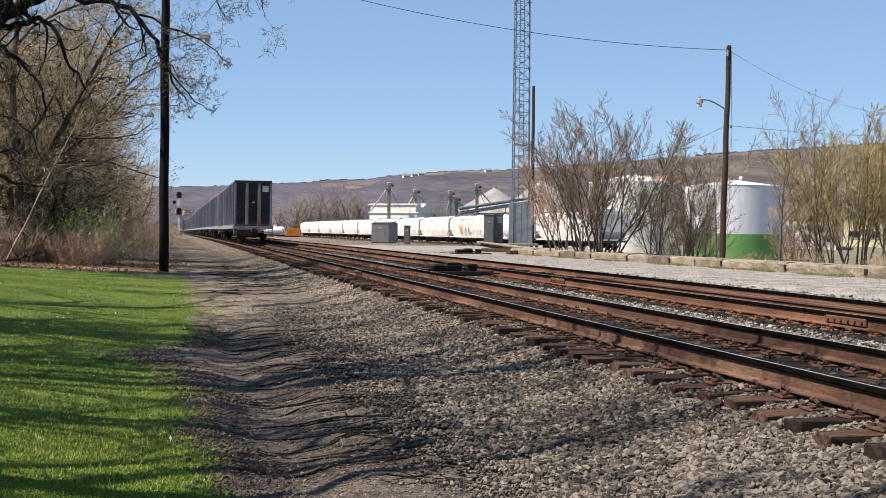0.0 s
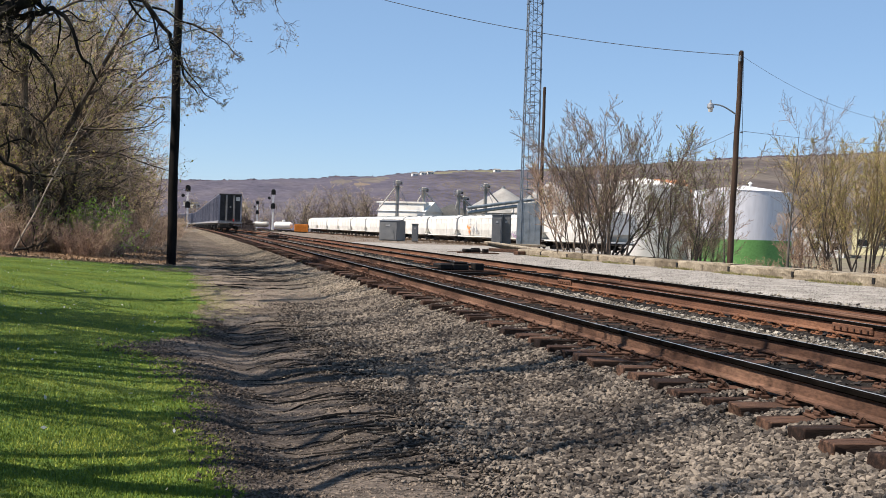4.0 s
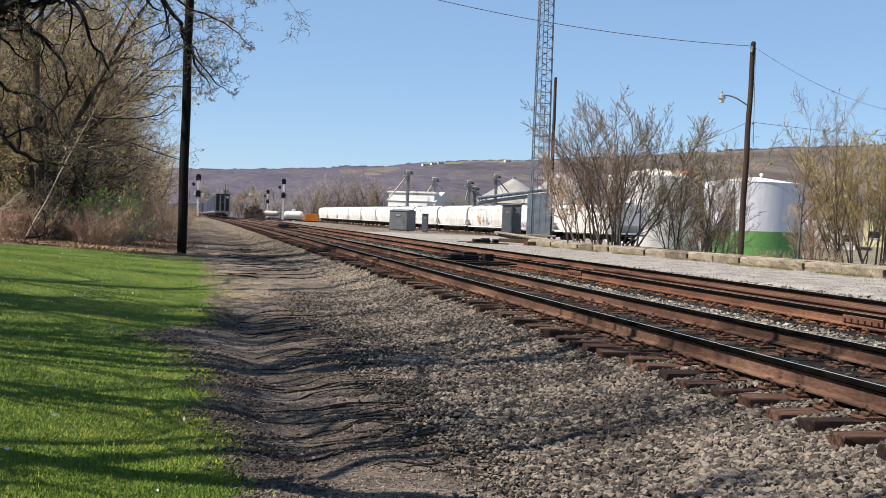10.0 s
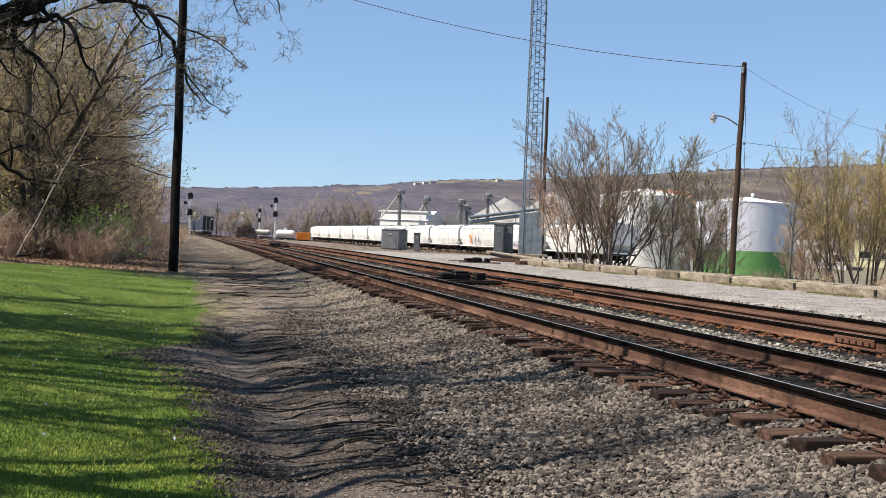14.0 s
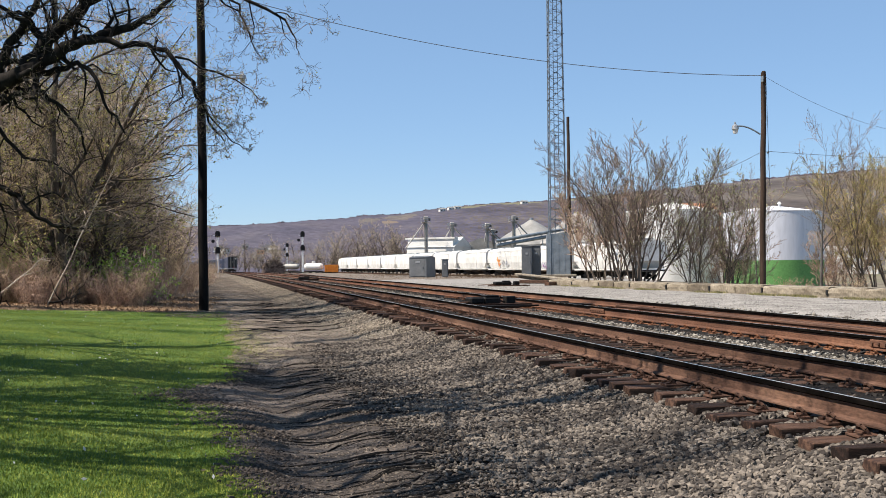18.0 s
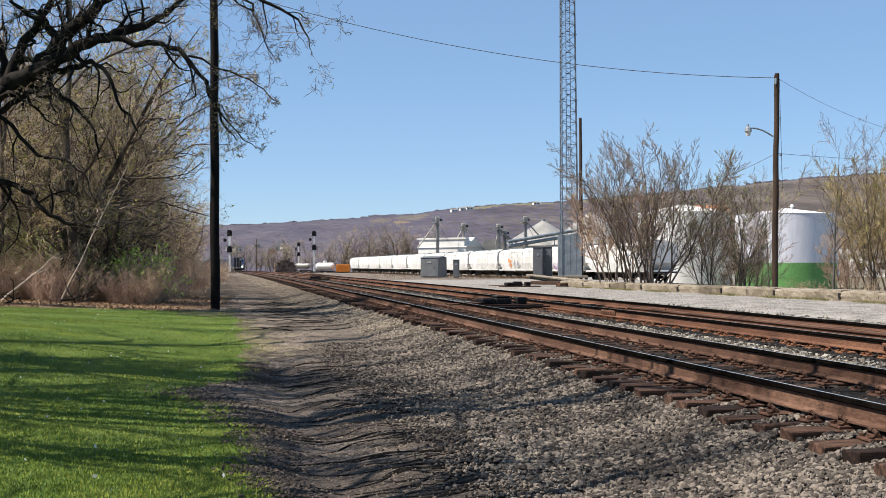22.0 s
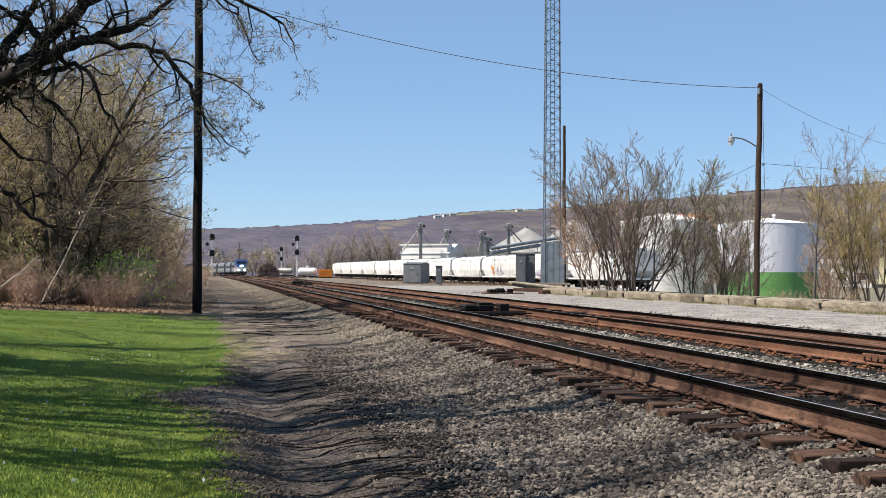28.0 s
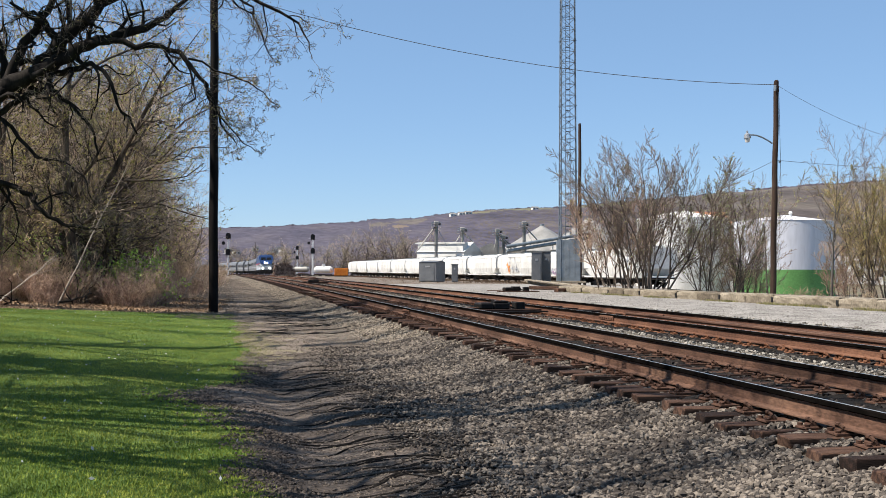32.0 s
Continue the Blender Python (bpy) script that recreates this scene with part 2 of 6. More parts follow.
M_METALROOF = mat("corrugated_metal", [(0.248, 0.2391, 0.2178), (0.3262, 0.3107, 0.2816), (0.3915, 0.3705, 0.3348)], 0.4, 0.5, 0.4, bump=0.15, fine=5, contrast=0.1)
M_TANK = mat("silver_tank_paint", [(0.5, 0.51, 0.55), (0.58, 0.59, 0.63), (0.64, 0.65, 0.69)], 0.25, 0.75, 0.0, bump=0.06, fine=3, contrast=0.08, stretch=(1, 1, 0.2))
M_TANKGREEN = mat("green_tank_paint", [(0.1, 0.24, 0.07), (0.14, 0.3, 0.1)], 0.3, 0.6, bump=0.05, fine=5, contrast=0.15)
M_CONT = mat("dark_blue_container_paint", [(0.095, 0.105, 0.14), (0.15, 0.162, 0.212), (0.23, 0.24, 0.29)], 0.5, 0.6, 0.1, bump=0.2, fine=8, contrast=0.3, rand=0.3)
M_CONTRIB = mat("navy_container_rib", [(0.02, 0.024, 0.045), (0.045, 0.05, 0.085)], 0.5, 0.6, 0.1, bump=0.2, fine=8, contrast=0.3)
M_CONTEND = mat("grimy_black_end", [(0.025, 0.026, 0.026), (0.05, 0.05, 0.048)], 0.8, 0.7, 0.1, bump=0.2, fine=8, contrast=0.4)
M_CONTPOST = mat("grey_end_post", [(0.17, 0.165, 0.155), (0.25, 0.24, 0.225)], 0.8, 0.7, 0.1, bump=0.1, fine=8)
M_UNDER = mat("grimy_underframe", [(0.016, 0.0152, 0.0144), (0.036, 0.032, 0.0296), (0.064, 0.056, 0.048)], 1.2, 0.8, 0.2, bump=0.2, fine=12)
M_DECK = mat("grey_car_sill", [(0.2, 0.2, 0.2), (0.3, 0.3, 0.3)], 0.8, 0.7, 0.1, bump=0.1, fine=8)
M_STAINLESS = mat("stainless_car_side", [(0.18, 0.18, 0.18), (0.24, 0.24, 0.24)], 0.5, 0.5, 0.5, bump=0.1, fine=6, stretch=(1, 1, 6), contrast=0.15)
M_BLUE = mat("locomotive_blue", [(0.012, 0.027, 0.078), (0.018, 0.042, 0.114)], 0.6, 0.35, 0.1, bump=0.03, fine=8, contrast=0.1)
M_SILVER = mat("locomotive_silver", [(0.4, 0.41, 0.42), (0.52, 0.53, 0.54)], 0.6, 0.4, 0.4, bump=0.03, fine=8, contrast=0.1)
M_REDSTRIPE = mat("red_stripe", [(0.4, 0.03, 0.03), (0.5, 0.05, 0.05)], 0.6, 0.4, bump=0)
M_GLASS = mat("dark_glass", [(0.01, 0.012, 0.015), (0.02, 0.022, 0.025)], 2, 0.08, 0, bump=0, spec=0.6)
M_ORANGE = mat("orange_bin_paint", [(0.5, 0.16, 0.02), (0.62, 0.23, 0.04)], 0.6, 0.6, bump=0.1, fine=8)
M_BLACK = mat("signal_black", [(0.01, 0.01, 0.011), (0.02, 0.02, 0.02)], 2, 0.6, 0, bump=0)
# Bare woods with the bluish haze of distance mixed into the colour.
M_HAZYWOODS = mat("hazy_hill_woods", [(0.054, 0.0495, 0.068), (0.072, 0.0645, 0.084), (0.092, 0.081, 0.092)], 0.02, 1.0, bump=0.45, fine=0.12, contrast=0.28, dist=8.0, stretch=(1, 0.2, 1))
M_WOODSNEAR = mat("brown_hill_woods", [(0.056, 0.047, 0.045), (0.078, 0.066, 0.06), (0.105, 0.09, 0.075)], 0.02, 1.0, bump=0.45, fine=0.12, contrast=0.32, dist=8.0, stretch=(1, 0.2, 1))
M_HILLFIELD = mat("hill_field", [(0.09, 0.078, 0.076), (0.11, 0.094, 0.082), (0.1, 0.088, 0.078)], 0.02, 1.0, bump=0, fine=0.2, contrast=0.3, stretch=(1, 0.14, 1))
M_CLAY = mat("bare_clay_cutting", [(0.125, 0.095, 0.072), (0.165, 0.125, 0.09), (0.14, 0.115, 0.08)], 0.03, 1.0, bump=0, fine=0.3, contrast=0.3)
M_PASTURE = mat("hill_pasture", [(0.11, 0.11, 0.07), (0.14, 0.135, 0.08), (0.12, 0.1, 0.075)], 0.02, 1.0, bump=0, fine=0.2, contrast=0.3, stretch=(1, 0.14, 1))
# Crowns tinted purple-grey, distance haze included in the colour.
M_HAZYCROWN = mat("hazy_far_crowns", [(0.0859, 0.0708, 0.0905), (0.103, 0.0853, 0.1042), (0.121, 0.1014, 0.116)], 0.02, 1.0, bump=0, fine=0.3, island=0.3)
M_ROOF = mat("dark_shingles", [(0.06, 0.06, 0.065), (0.1, 0.1, 0.105)], 0.5, 0.9, bump=0.2, fine=6)
M_BRICK = mat("orange_brick", [(0.33, 0.14, 0.07), (0.45, 0.2, 0.1)], 0.5, 0.9, bump=0.1, fine=6)
M_YELLOW = mat("pale_yellow_siding", [(0.55, 0.5, 0.3), (0.62, 0.57, 0.36)], 0.5, 0.8, bump=0.1, fine=6)
M_HEADLIGHT = glow("headlight_glow", (1.0, 0.93, 0.78), 26.0)
M_RUSTPILE = mat("old_tie_ends", [(0.07, 0.0476, 0.0378), (0.14, 0.098, 0.077), (0.224, 0.168, 0.133)], 0.8, 0.95, bump=0.4, fine=8, rand=0.6)
M_GRAF1 = mat("graffiti_orange", [(0.6, 0.2, 0.05), (0.75, 0.35, 0.12)], 2, 0.7, bump=0)
M_GRAF2 = mat("graffiti_grey", [(0.3, 0.31, 0.34), (0.45, 0.46, 0.48)], 2, 0.7, bump=0)
M_GRAF3 = mat("graffiti_purple", [(0.25, 0.12, 0.3), (0.5, 0.3, 0.45)], 3, 0.7, bump=0)


# ---------- mesh helpers ----------
def mesh_obj(name, bm, material, parent=None, label=""):
    me = bpy.data.meshes.new(name)
    bm.to_mesh(me)
    bm.free()
    for m in material if isinstance(material, (list, tuple)) else (material,):
        me.materials.append(m)
    ob = new(name, me)
    ob.parent = parent
    if label:
        ob["label"] = label
    return ob


def part(name, bm, material, parent, label=""):
    return mesh_obj(name, bm, material, parent, label)


def thing(name, at, label, category, group="", kind="", rz=0.0):
    ob = new(name)
    ob.matrix_basis = pose(*at, 0, 0, rz)
    return tagged(ob, label, category, group, kind)


def box(sx, sy, sz, at=(0, 0, 0), bevel=0.0, rot=None, into=None, mi=0):
    """A box whose base centre is at `at`."""
    bm = into or bmesh.new()
    m = Matrix.Translation((at[0], at[1], at[2] + sz / 2)) if rot is None else Matrix.Translation(at) @ rot @ Matrix.Translation((0, 0, sz / 2))
    r = bmesh.ops.create_cube(bm, size=1, matrix=m @ Matrix.Diagonal((sx, sy, sz, 1)))
    faces = list({f for v in r["verts"] for f in v.link_faces})
    for f in faces:
        f.material_index = mi
    if bevel:
        bmesh.ops.bevel(bm, geom=list({e for f in faces for e in f.edges}), offset=bevel, segments=1, affect="EDGES")
    return bm


def cyl(r1, r2, p, q, sides=12, into=None, mi=0, caps=True):
    """A round bar from p to q."""
    bm = into or bmesh.new()
    p, q = Vector(p), Vector(q)
    d = q - p
    m = Matrix.Translation((p + q) / 2) @ d.to_track_quat("Z", "Y").to_matrix().to_4x4()
    r = bmesh.ops.create_cone(bm, cap_ends=caps, segments=sides, radius1=r1, radius2=r2, depth=d.length, matrix=m)
    for f in {f for v in r["verts"] for f in v.link_faces}:
        f.material_index, f.smooth = mi, sides > 6 and len(f.verts) == 4
        if len(f.verts) != 4:
            for e in f.edges:
                e.smooth = False
    return bm


def extrude(profile, axis_from, axis_to, into=None, mi=0):
    """A closed profile of (a, z) pairs swept along y from axis_from to axis_to, a lying along x."""
    bm = into or bmesh.new()
    a = [bm.verts.new((x, axis_from, z)) for x, z in profile]
    b = [bm.verts.new((x, axis_to, z)) for x, z in profile]
    n = len(profile)
    fs = [bm.faces.new((a[i], a[(i + 1) % n], b[(i + 1) % n], b[i])) for i in range(n)]
    fs += [bm.faces.new(a[::-1]), bm.faces.new(b)]
    for f in fs:
        f.material_index = mi
    bmesh.ops.recalc_face_normals(bm, faces=fs)
    return bm


def raw_mesh(name, verts, faces_flat, per, material, smooth=False, mat_index=None):
    """A mesh straight from arrays; every face has `per` corners."""
    me = bpy.data.meshes.new(name)
    nf = len(faces_flat) // per
    me.vertices.add(len(verts))
    me.vertices.foreach_set("co", np.asarray(verts, np.float32).ravel())
    me.loops.add(len(faces_flat))
    me.loops.foreach_set("vertex_index", np.asarray(faces_flat, np.int32).ravel())
    me.polygons.add(nf)
    me.polygons.foreach_set("loop_start", np.arange(0, nf * per, per, dtype=np.int32))
    if mat_index is not None:
        me.polygons.foreach_set("material_index", np.asarray(mat_index, np.int32))
    me.polygons.foreach_set("use_smooth", np.full(nf, smooth))
    for m in material if isinstance(material, (list, tuple)) else (material,):
        me.materials.append(m)
    me.update(calc_edges=True)
    return me


# ---------- lie of the land ----------
def rise(y):
    """The line climbs gently away from the camera."""
    return 0.62 * (1 - np.exp(-(np.maximum(y, 5.0) - 5) / 120))


def smooth(a, b, v):
    t = np.clip((v - a) / (b - a), 0, 1)
    return t * t * (3 - 2 * t)


def bend(y):
    """How far the tracks have swung to the left at y."""
    return np.maximum(y - 345.0, 0) ** 2 / 1600


def wob(x, y, s, seed=0.0):
    return np.sin(x * 1.7 * s + seed + 1.3 * np.sin(y * 0.9 * s + seed)) * np.sin(y * 1.3 * s + 2.1 * np.sin(x * 0.7 * s - seed))


def ground_z(x, y):
    x, y = np.asarray(x, float), np.asarray(y, float)
    up = rise(y)
    left = -0.55 + 0.8 * up + 0.095 * (1 - 0.5 * smooth(18, 40, y)) * np.maximum(-x - 0.3, 0) - 0.085 * np.maximum(-x - 14, 0)
    left = left + 0.035 * wob(x, y, 0.5) * smooth(-0.5, -3, x) + 0.018 * wob(x, y, 2.2, 1.0) * smooth(0.2, 1.0, x) * smooth(3, 2, x)
    left = left - 0.1 * np.exp(-((x - 0.8) / 0.42) ** 2) * smooth(6, 9, y) * smooth(24, 16, y)
    left = left + (0.012 * np.sin(y * 9.5 + 2.2 * np.sin(x * 1.6) + x) * np.sin(y * 1.7 + x) * smooth(17, 12, y) + 0.012 * wob(x, y, 2.6, 2.0) + 0.008 * wob(x, y, 6.0, 4.0)) * smooth(0.3, 0.8, x) * smooth(60, 40, y)
    bed = -0.225 + up - 0.05 * smooth(1.3, 1.7, np.abs(np.abs(x - 7.23) - 1.91))
    right = -0.03 + 0.3 * up
    z = left + (bed - left) * smooth(2.35, 4.85, x)
    z = z + (right - z) * smooth(10.7, 13.5, x)
    z = z + (-0.8 - z) * smooth(18.9, 21.5, x) * smooth(10, 16, y) * smooth(78, 66, y)      # falls away behind the old platform
    z = z + (-1.2 - z) * smooth(18.9, 21.5, x) * smooth(0.355, 0.41, x / np.maximum(y, 1.0)) * smooth(26, 42, y) * smooth(190, 150, y)
    z = z + (-0.6 + 0.00325 * (y - 150) - z) * smooth(30, 35.5, x) * smooth(49, 44, x) * smooth(90, 108, y) * smooth(420, 370, y)
    z = z + (-1.45 - z) * smooth(42, 60, x) * smooth(-10, 20, y) * smooth(200, 150, y)
    return z


xs = np.unique(np.concatenate([-np.geomspace(15, 3000, 34), np.arange(-15, -2, 0.35), np.arange(-2, 5, 0.09), np.arange(5, 20, 0.45), np.geomspace(20, 3000, 40)]))
ys = [-30.0, -15.0, -6.0, 0.0, 3.0]
while ys[-1] < 3600:
    ys.append(ys[-1] + max(0.09, 0.013 * ys[-1]))
ys = np.array(ys)
gx, gy = np.meshgrid(xs, ys)
gzz = ground_z(gx, gy)
nx, ny = len(xs), len(ys)
idx = np.arange(nx * ny).reshape(ny, nx)
quads = np.stack([idx[:-1, :-1], idx[:-1, 1:], idx[1:, 1:], idx[1:, :-1]], -1).reshape(-1, 4)
cx, cy = (gx[:-1, :-1] + gx[1:, 1:]).ravel() / 2, (gy[:-1, :-1] + gy[1:, 1:]).ravel() / 2


def lawn_edge(y):
    """Where the mown grass gives way to the dirt, with the worn notch beside the path."""
    e = 0.36 + 0.1 * np.sin(y * 1.1) + 0.06 * np.sin(y * 3.7 + 1) + 0.04 * np.sin(y * 9.1)
    e = e - 0.72 * np.exp(-((y - 15.2) / 1.15) ** 2) - 0.3 * np.exp(-((y - 13.0) / 1.3) ** 2)
    return e


def lawn_end(x):
    return 43.1 + 0.55 * np.maximum(np.minimum(x + 0.6, 0), -6) + 0.5 * np.sin(x * 0.9)


region = np.full(len(cx), 5)                      # far field
region[(cy < 400) & (cx > -40) & (cx < 60)] = 1    # dirt
litter = (cx < lawn_edge(cy) - 0.6 - 0.02 * (cy - 43)) & (cy >= lawn_end(cx)) & (cy < 420)
region[litter] = 4
region[(cx < lawn_edge(cy)) & (cy < lawn_end(cx)) & (cx > -60)] = 0
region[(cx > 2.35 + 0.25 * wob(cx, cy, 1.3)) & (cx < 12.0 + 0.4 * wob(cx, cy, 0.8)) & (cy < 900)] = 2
region[(cx >= 12.0 + 0.4 * wob(cx, cy, 0.8)) & (cx < 45) & (cy < 420)] = 3
region[(region == 3) & (cy > 104 + 5 * wob(cx, cy, 0.3)) & (cx < 46)] = 1
mottle = np.clip(0.5 + 0.24 * wob(cx, cy, 1.3) + 0.2 * wob(cx, cy, 3.1, 2.0) + 0.16 * wob(cx, cy, 7.7, 4.0), 0, 1)
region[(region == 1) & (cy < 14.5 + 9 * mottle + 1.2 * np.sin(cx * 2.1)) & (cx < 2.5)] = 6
region[(region == 2) & (((cx - 7.6) / 2.2) ** 2 + ((cy - 33) / 5.0) ** 2 < 0.6 + 0.6 * mottle)] = 6
region[(region == 2) & (cy > 5) & ((cx < 4.2) | (np.abs(cx - 7.25) < 0.55) | (cx > 10.5))] = 7
region[(region == 1) & (cx < 0.5 + 1.3 * mottle) & (np.abs(cy - 26.5) < 11 * mottle)] = 8
me = raw_mesh("ground", np.stack([gx, gy, gzz], -1).reshape(-1, 3), quads.ravel(), 4, [M_SOIL, M_DIRT, M_BALLASTSHADE, M_LOT, M_LITTER, M_FIELD, M_CINDERSHADE, M_BALLASTFAR, M_WORN], True, region)
ground = tagged(new("ground", me), "lawn, dirt path, ballast and gravel yard beside the tracks", "ground", kind="structure")

# ---------- hills ----------
AZ = [-40, -10, -0.2, 1.0, 2.4, 4.8, 6.0, 6.9, 8.7, 9.7, 11.6, 13.3, 15.4, 16.8, 21.4, 25.8, 28.1, 31.6, 45, 70]
EL = [0.033, 0.036, 0.0367, 0.037, 0.0385, 0.041, 0.042, 0.0445, 0.0452, 0.048, 0.0515, 0.0535, 0.0545, 0.0565, 0.063, 0.0695, 0.0715, 0.075, 0.08, 0.08]


def hill_ground(az, r):
    """Height of the valley side at a bearing (degrees) and distance."""
    near = 2100 - 22 * np.clip(az, -10, 40)
    ridge = np.interp(az, AZ, EL) * near
    t = np.clip((r - 520) / (near - 520), 0, 1.25)
    z = ridge * np.where(t < 1, smooth(0, 1, t) * 0.55 + 0.45 * t, 1 - 1.5 * (t - 1))
    return z + ridge * 0.01 * np.sin(az * 2.3 + r * 0.004) * np.sin(r * 0.011 + az) * np.clip(t * 2, 0, 1) * np.clip((1 - t) * 3 + 0.2, 0, 1)


az = np.concatenate([np.linspace(-40, -4, 40), np.linspace(-3.9, 36, 520), np.linspace(36.5, 70, 40)])
rr = np.linspace(520, 2700, 130)
ga, gr = np.meshgrid(az, rr)
hz = hill_ground(ga, gr) - 2.0
idx = np.arange(ga.size).reshape(ga.shape)
quads = np.stack([idx[:-1, :-1], idx[1:, :-1], idx[1:, 1:], idx[:-1, 1:]], -1).reshape(-1, 4)[:, ::-1]
hv = np.stack([np.sin(np.radians(ga)) * gr, np.cos(np.radians(ga)) * gr, hz], -1).reshape(-1, 3)
fa, fr = ga[:-1, :-1].ravel() + 0.04, gr[:-1, :-1].ravel()
ft = (fr - 520) / (2100 - 22 * np.clip(fa, -10, 40) - 520)
def patch(a, t, wa, wt, seed):
    """Whether a place on the hill lies in an uneven clearing."""
    ragged = 0.35 * np.sin(fa * 9.0 + seed) * np.sin(fr * 0.03 + seed) + 0.25 * np.sin(fa * 21.0 + fr * 0.05)
    return ((fa - a) / wa) ** 2 + ((ft - t) / wt) ** 2 < 1 + ragged


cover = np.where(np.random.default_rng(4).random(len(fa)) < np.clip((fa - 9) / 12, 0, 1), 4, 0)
cover[(np.abs(ft - 0.86) < 0.05) & (fa > 22)] = 1
cover[patch(8.6, 0.72, 0.8, 0.07, 0.0) | patch(7.2, 0.66, 0.5, 0.05, 1.0)] = 1
cover[patch(13.6, 0.86, 1.7, 0.07, 2.0) | patch(11.8, 0.82, 0.9, 0.06, 3.0) | patch(17.5, 0.84, 1.3, 0.06, 5.0)] = 2
cover[patch(14.6, 0.9, 0.75, 0.035, 4.0) | patch(8.1, 0.6, 0.4, 0.03, 6.0)] = 3
hill = new("hillside", raw_mesh("hillside", hv, quads.ravel(), 4, [M_HAZYWOODS, M_HILLFIELD, M_PASTURE, M_CLAY, M_WOODSNEAR], True, cover))
tagged(hill, "long wooded valley side, bare brown in early spring", "hill", kind="structure")


# ---------- trunks, limbs and twigs ----------
def tube_arrays(tubes):
    """tubes: (points, radii, sides); returns verts and quads."""
    V, F, base = [], [], 0
    for pts, rad, k in tubes:
        pts = np.asarray(pts, float)
        d = np.gradient(pts, axis=0)
        d /= np.linalg.norm(d, axis=1, keepdims=True) + 1e-9
        ref = np.array([0.31, 0.2, 0.93]) if abs(d[0, 2]) < 0.8 else np.array([0.9, 0.3, 0.1])
        u = np.cross(d, ref)
        u /= np.linalg.norm(u, axis=1, keepdims=True) + 1e-9
        w = np.cross(d, u)
        a = np.arange(k) * 2 * math.pi / k
        ring = pts[:, None] + np.asarray(rad)[:, None, None] * (np.cos(a)[None, :, None] * u[:, None] + np.sin(a)[None, :, None] * w[:, None])
        V.append(ring.reshape(-1, 3))
        n = len(pts)
        i, j = np.meshgrid(np.arange(n - 1), np.arange(k), indexing="ij")
        j2 = (j + 1) % k
        F.append((base + np.stack([i * k + j, i * k + j2, (i + 1) * k + j2, (i + 1) * k + j], -1)).reshape(-1, 4))
        base += n * k
    return np.concatenate(V), np.concatenate(F)


def tube_mesh(name, tubes, material, smooth_=True):
    v, f = tube_arrays(tubes)
    return raw_mesh(name, v, f.ravel(), 4, material, smooth_)


def leaf_mesh(name, places, size, rng, material):
    """One small folded leaf at every place."""
    p = np.asarray(places, float)
    n = len(p)
    a = rng.normal(size=(n, 3))
    a /= np.linalg.norm(a, axis=1, keepdims=True)
    b = np.cross(a, rng.normal(size=(n, 3)))
    b /= np.linalg.norm(b, axis=1, keepdims=True)
    s = size * rng.uniform(0.5, 1.4, (n, 1))
    v = np.stack([p, p + a * s * 0.6 + b * s * 0.35, p + a * s * 1.2, p + a * s * 0.6 - b * s * 0.35], 1).reshape(-1, 3)
    return raw_mesh(name, v, np.arange(n * 4), 4, material)


def wander(rng, start, way, length, steps, bend_=0.25, up=0.0):
    """A crooked line that starts at `start` and heads `way`."""
    pts, d = [np.array(start, float)], np.array(way, float)
    d /= np.linalg.norm(d)
    for _ in range(steps):
        d = d + rng.normal(size=3) * bend_ / math.sqrt(steps) * 1.3 + np.array([0, 0, up / steps])
        d /= np.linalg.norm(d)
        pts.append(pts[-1] + d * length / steps)
    return np.array(pts)


TWIG_MIN = 0.006                             # the thinnest twig, as a radius


def sprout(rng, pts, rad, level, cfg, tubes, tips):
    """Side branches along a line, level by level, down to the twigs."""
    count, spread, ratio, bend_, up, lo = cfg[level]
    n = len(pts) - 1
    total = np.linalg.norm(np.diff(pts, axis=0), axis=1).sum()
    for i in range(count):
        t = lo + (1 - lo) * (i + rng.uniform(0.1, 0.9)) / count
        k = min(int(t * n), n - 1)
        f = t * n - k
        p = pts[k] * (1 - f) + pts[k + 1] * f
        d = pts[k + 1] - pts[k]
        d = d / np.linalg.norm(d)
        side = np.cross(d, rng.normal(size=3))
        side /= np.linalg.norm(side)
        way = d * math.cos(spread) + side * math.sin(spread) * rng.uniform(0.7, 1.2)
        ln = total * ratio * rng.uniform(0.6, 1.25) * (1.15 - 0.55 * t)
        r0 = max((rad[k] * (1 - f) + rad[k + 1] * f) * rng.uniform(0.4, 0.62), TWIG_MIN)
        last = level == len(cfg) - 1
        steps = 2 if last else 5
        q = wander(rng, p, way, ln, steps, bend_, up)
        r = np.linspace(r0, max(r0 * 0.25, TWIG_MIN * 0.6), steps + 1)
        tubes.append((q, r, 3 if last else (4 if r0 < 0.05 else 6)))
        if last:
            tips.extend([q[-1], q[-2]])
        else:
            sprout(rng, q, r, level + 1, cfg, tubes, tips)


# ---------- tracks ----------
RAIL = [(-0.07, -0.175), (0.07, -0.175), (0.07, -0.163), (0.012, -0.145), (0.009, -0.05), (0.036, -0.038), (0.036, -0.009), (0.004, 0.0), (-0.02, 0.0), (-0.036, -0.009), (-0.036, -0.038), (-0.009, -0.05), (-0.012, -0.145), (-0.07, -0.163)]


